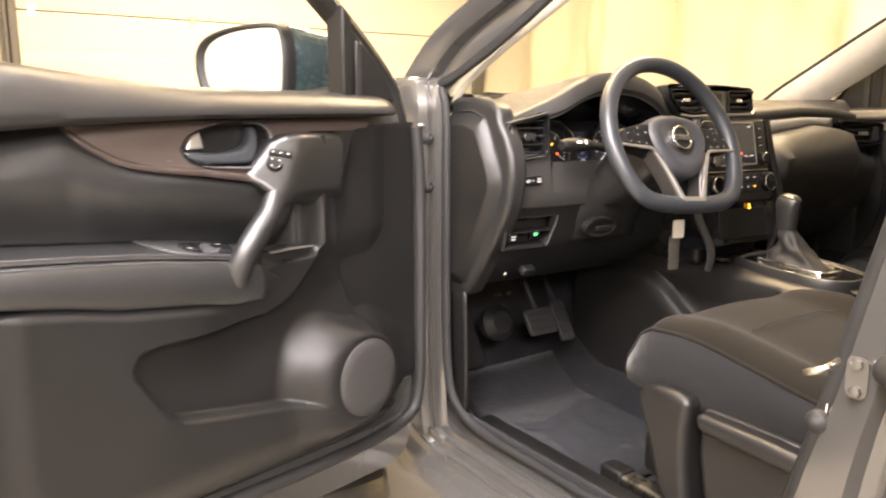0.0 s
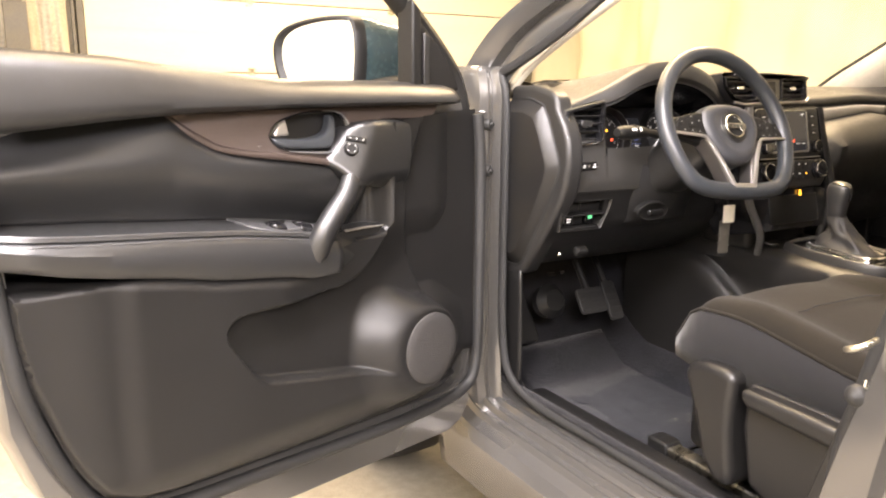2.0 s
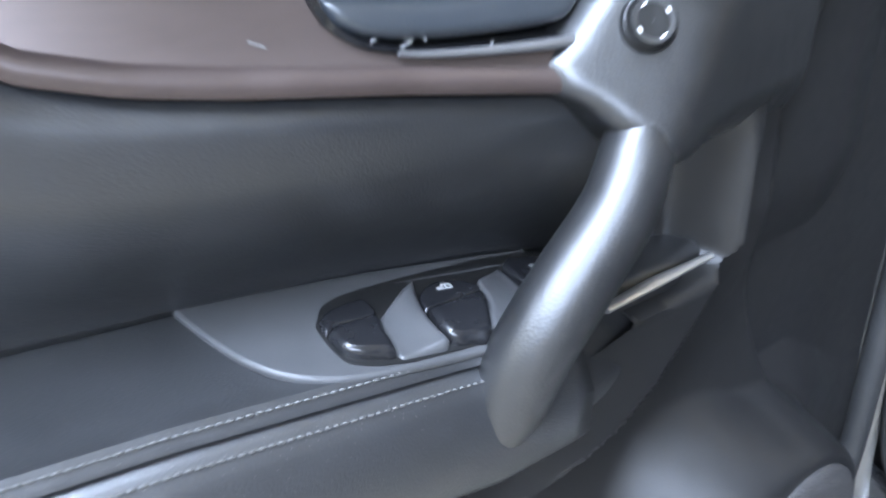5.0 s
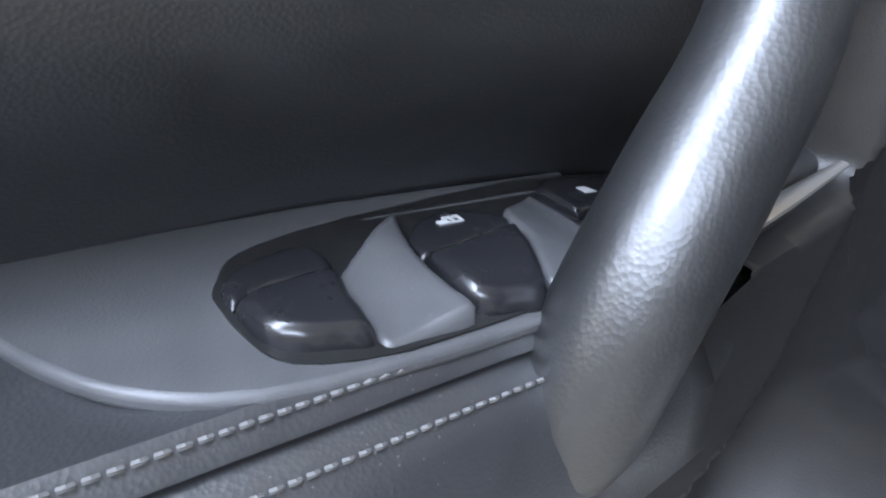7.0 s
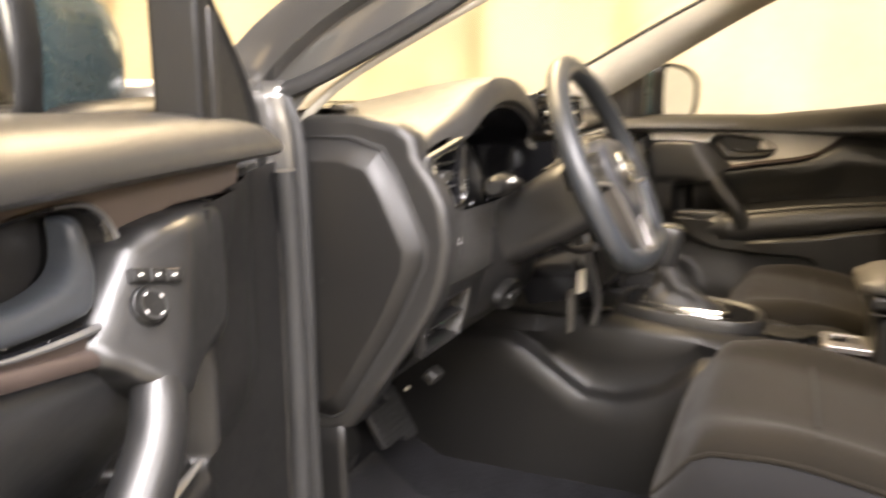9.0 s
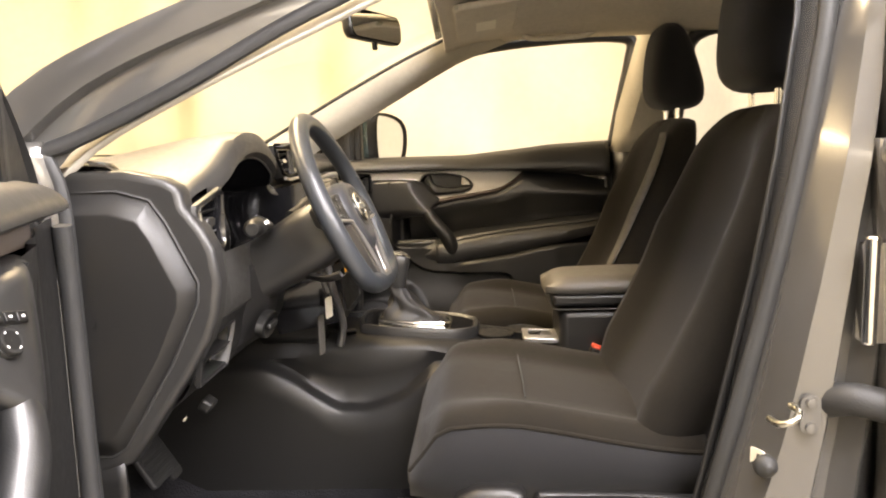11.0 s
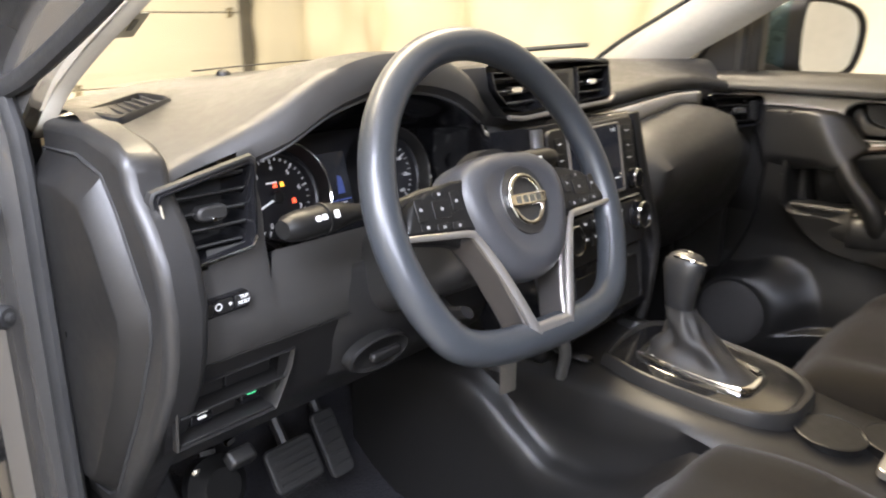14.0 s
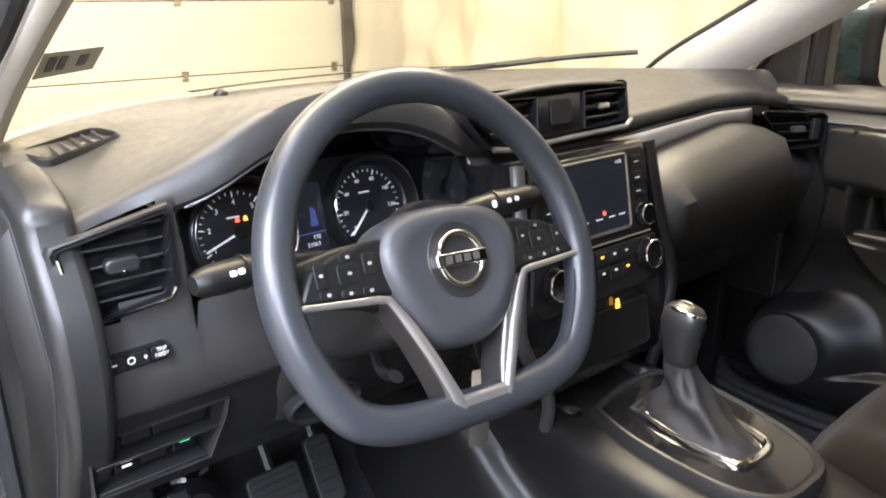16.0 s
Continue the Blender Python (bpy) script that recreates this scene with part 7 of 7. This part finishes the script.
raised([(0.459, 0.68), (0.4812, 0.53), (0.4858, 0.40), (0.4885, 0.27), (0.5031, -0.06), (0.490, -0.06), (0.4773, -0.05), (0.470, 0.01), (0.4584, 0.35)], lambda u, t: 0.0050 + 0.0045 * smooth(0.462, 0.492, u), 0.002, "switch_divider", M_PLATE, "grey switch divider")
raised([(0.4565, 0.66), (0.4458, 0.77), (0.4142, 0.74), (0.415, 0.46), (0.4547, 0.40)], lambda u, t: 0.0075, 0.0016, "lock_button", M_SWITCH, "black lock button", smoothed=False)
raised([(0.4547, 0.37), (0.4170, 0.435), (0.425, 0.05), (0.4680, 0.01)], lambda u, t: 0.0075, 0.0016, "lock_button", M_SWITCH, "black lock button", smoothed=False)
for u_, t_, w_, q_, l_ in ((0.4360, 0.58, 0.0034, 0.035, 0.0077), (0.4480, 0.20, 0.0030, 0.035, 0.0077), (0.4360, 0.23, 0.0022, 0.028, 0.0077)):
    on_plate([(u_ - w_, t_ - q_), (u_ + w_, t_ - q_), (u_ + w_ * 0.9, t_ + q_), (u_ - w_ * 0.5, t_ + q_ * 1.1)], l_ - 0.0006, l_, M_MARK, "lock_mark", darm, bevel=0)
for (u0, t0), (u1, t1) in (((0.5005, 0.490), (0.5095, 0.497)), ((0.5005, 0.540), (0.5065, 0.547)), ((0.5005, 0.490), (0.5012, 0.547)), ((0.5060, 0.490), (0.5100, 0.520)), ((0.5035, 0.490), (0.5042, 0.547))):
    on_plate([(u0, t0), (u1, t0), (u1, t1), (u0, t1)], 0.0068, 0.0080, M_MARK, "window_mark", darm, bevel=0)
kx = Vector(drv(0.405, bracket(0.405, 1.085), 1.085)) - Vector(drv(0.425, bracket(0.425, 1.085), 1.085))
kz = Vector(drv(0.415, bracket(0.415, 1.095), 1.095)) - Vector(drv(0.415, bracket(0.415, 1.075), 1.075))
kx.normalize()
kz = (kz - kx * kz.dot(kx)).normalized()
mdoor = basis(drv(0.419, bracket(0.419, 1.083) + 0.0008, 1.083), kx, kz, kx.cross(kz)) @ Matrix.Scale(0.74, 4)
ms = part("mirror_switch", lathe([(0.0195, -0.004), (0.0195, 0.001), (0.0185, 0.003), (0.0168, 0.003), (0.0168, 0.005), (0.0155, 0.0075), (0.010, 0.008), (0.001, 0.007)], mdoor, 30), M_DARK, dd, "round mirror adjuster knob")
part("knob_dish", lathe([(0.0150, 0.0070), (0.0145, 0.0082), (0.010, 0.0078), (0.001, 0.0068)], mdoor, 30), M_GRIP, ms, "grey knob dish")
part("switch_ring", moved(tube([(0.0175 * math.cos(a), 0.0175 * math.sin(a), 0.003) for a in np.linspace(0, 6.283, 30, endpoint=False)], 0.0010, 6, closed=True), mdoor), M_DARK, ms)
for a in (0.5, 2.07, 3.64, 5.21):
    part("arrow_mark", moved(box(-0.0017, 0.0017, -0.0006, 0.0006, 0.0, 0.0005, Matrix.Translation((0.0115 * math.cos(a), 0.0115 * math.sin(a), 0.0080)) @ Matrix.Rotation(a + 1.57, 4, "Z")), mdoor), M_WHITE, ms)
row = part("selector_row", moved(prism(rounded(0.056, 0.015, 0.003, cx=0.012, cy=0.028), -0.002, 0.0025), mdoor @ Matrix.Rotation(-0.19, 4, "Z")), M_DARK, dd, "row of small mirror selector buttons", bevel=0.001)
for k in range(3):
    b = part("selector_button", moved(prism(rounded(0.015, 0.012, 0.002, cx=-0.006 + 0.018 * k, cy=0.028), 0.0025, 0.005), mdoor @ Matrix.Rotation(-0.19, 4, "Z")), M_DARK, row, bevel=0.001)
    part("button_mark", moved(box(-0.008 + 0.018 * k, -0.004 + 0.018 * k, 0.027, 0.029, 0.005, 0.0054), mdoor @ Matrix.Rotation(-0.19, 4, "Z")), M_WHITE, b)

# ---- mirror, visors, grips, sticker, wiper ----
rm = thing("rear_view_mirror", "grey rear-view mirror on a short windscreen arm", "mirror", (0.0, 0.03, 1.46))
mm_ = rearward(0.0, 0.004, 1.506, 4, -24)
part("housing", moved(loft([[(x * s, y * s, z) for x, y in rounded(0.225, 0.068, 0.024)] for s, z in ((0.97, 0.004), (1.0, 0.0), (1.0, -0.012), (0.9, -0.026), (0.5, -0.034), (0.02, -0.036))], wrap=True), mm_), M_HARD, rm, "dark mirror housing")
part("glass", moved(prism(rounded(0.216, 0.060, 0.021), 0.002, 0.0045), mm_), M_MIRROR, rm, "mirror glass")
part("dip_tab", moved(prism(rounded(0.016, 0.02, 0.004, cy=-0.042), -0.012, -0.004), mm_), M_DARK, rm, bevel=0.002)
part("arm", tube(spl([(0.0, 0.036, 1.517), (0.0, 0.085, 1.540), (0.0, 0.130, 1.550)], 10), [0.014] * 4 + [0.018] * 3 + [0.026] * 3, 12), M_DARK, rm, "dark mirror arm")


def visor(x0, x1, label):
    th = thing("sun_visor", label, "sun visor", ((x0 + x1) / 2, -0.25, 1.55), group="sun visors")
    mv = Matrix.Translation(((x0 + x1) / 2, -0.255, 1.566)) @ pose(0, 0, 0, -8, 3 if x0 > 0 else -3, 0)
    part("panel", moved(prism(rounded(abs(x1 - x0), 0.17, 0.03), -0.010, 0.008), mv), M_HEAD, th, "grey visor panel", bevel=0.007)
    part("warning_label", moved(prism(rounded(0.11, 0.055, 0.004, cx=0.03), -0.0115, -0.0102), mv), M_LABEL, th, "pale warning label")
    part("hinge_rod", moved(tube([(-abs(x1 - x0) / 2, 0.075, 0.0), (abs(x1 - x0) / 2, 0.075, 0.0)], 0.006, 8), mv), M_PILLAR, th)


visor(0.13, 0.54, "grey fabric sun visor folded up to the roof")
visor(-0.54, -0.13, "grey fabric sun visor folded up to the roof")
gh = thing("assist_grip", "light grey roof assist grip above the passenger door", "grip", (0.585, -0.48, 1.54))
part("handle", tube(spl([(0.59, -0.36, 1.572), (0.578, -0.38, 1.55), (0.572, -0.42, 1.542), (0.572, -0.54, 1.545), (0.578, -0.58, 1.556), (0.59, -0.60, 1.578)], 26), 0.011, 10, flat=0.8), M_HEAD, gh)
stv = [(-0.645, 0.372, 1.284), (-0.636, 0.340, 1.312), (-0.552, 0.422, 1.318), (-0.556, 0.468, 1.284)]
sk = thing("inspection_sticker", "grey printed sticker inside the windscreen", "sticker", (-0.6, 0.40, 1.284))
so = np.array(stv[0]); sx_ = np.array(stv[3]) - so; sy_ = np.array(stv[1]) - so
quad = lambda a, b, c, d, off: [tuple(so + sx_ * p + sy_ * q + np.array([0.0, -off, -off * 0.6])) for p, q in ((a, b), (c, b), (c, d), (a, d))]
part("paper", (quad(0, 0, 1, 1, 0.002) + quad(0, 0, 1, 1, 0.001), [(0, 1, 2, 3), (7, 6, 5, 4), (0, 4, 5, 1), (1, 5, 6, 2), (2, 6, 7, 3), (3, 7, 4, 0)]), M_STICKER, sk, "grey sticker paper")
for a, b, c, d in ((0.12, 0.25, 0.25, 0.8), (0.30, 0.25, 0.42, 0.8), (0.62, 0.3, 0.78, 0.75)):
    part("print_bar", (quad(a, b, c, d, 0.003) + quad(a, b, c, d, 0.0022), [(0, 1, 2, 3), (7, 6, 5, 4), (0, 4, 5, 1), (1, 5, 6, 2), (2, 6, 7, 3), (3, 7, 4, 0)]), M_PRINT, sk)
wp = thing("wiper", "black windscreen wiper lying along the glass base", "wiper", (0.2, 0.86, 1.17))
part("blade", tube(spl([(0.40, 0.755, 1.214), (0.54, 0.665, 1.230), (0.66, 0.555, 1.242)], 20), 0.010, 8, flat=0.6), M_RUBBER, wp)
part("arm", tube(spl([(0.20, 0.855, 1.196), (0.36, 0.80, 1.208), (0.50, 0.70, 1.226)], 14), 0.007, 8), M_RUBBER, wp)

# ---- mat and film on the floor ----
rows = [[(x, y, 0.372 + max(0, (y - 0.42) / 0.40) ** 1.4 * 0.36 + 0.004 * math.sin(9 * x + 5 * y)) for x in np.linspace(-0.60, -0.20, 20)] for y in np.linspace(-0.04, 0.56, 26)]
single("floor_mat", loft(rows), M_CARPET, "black carpet mat in the driver's footwell", "floor mat", solid=0.008)
rows = []
for i, y in enumerate(np.linspace(-0.06, 0.30, 40)):
    rows.append([(x, y, 0.392 + 0.022 * (noise.noise((x * 9, y * 9, 1.0)) + 0.5 * noise.noise((x * 24, y * 24, 4.0))) + 0.012) for x in np.linspace(-0.58, -0.22, 44)])
fl = single("plastic_film", loft(rows), M_FILM, "crumpled clear protective film on the driver's floor", "plastic film")
fl.visible_shadow = False

# ---- fine scratches on the driver's trim strip ----
rnd = random.Random(11)
for k in range(9):
    u_, z_ = rnd.uniform(0.47, 0.60), rnd.uniform(1.078, 1.094)
    a_, l_ = rnd.uniform(-0.5, 0.9), rnd.uniform(0.003, 0.009)
    d_ = 0.0024 + 0.26 * (1.125 - z_) - 0.36 * max(0, u_ - 0.5) ** 2
    p_ = [(u_, d_, z_), (u_ + l_ * math.cos(a_), d_ - 0.26 * l_ * math.sin(a_), z_ + l_ * math.sin(a_))]
    DP("scratch", tube(p_, 0.0003, 4), M_MARK, dd)
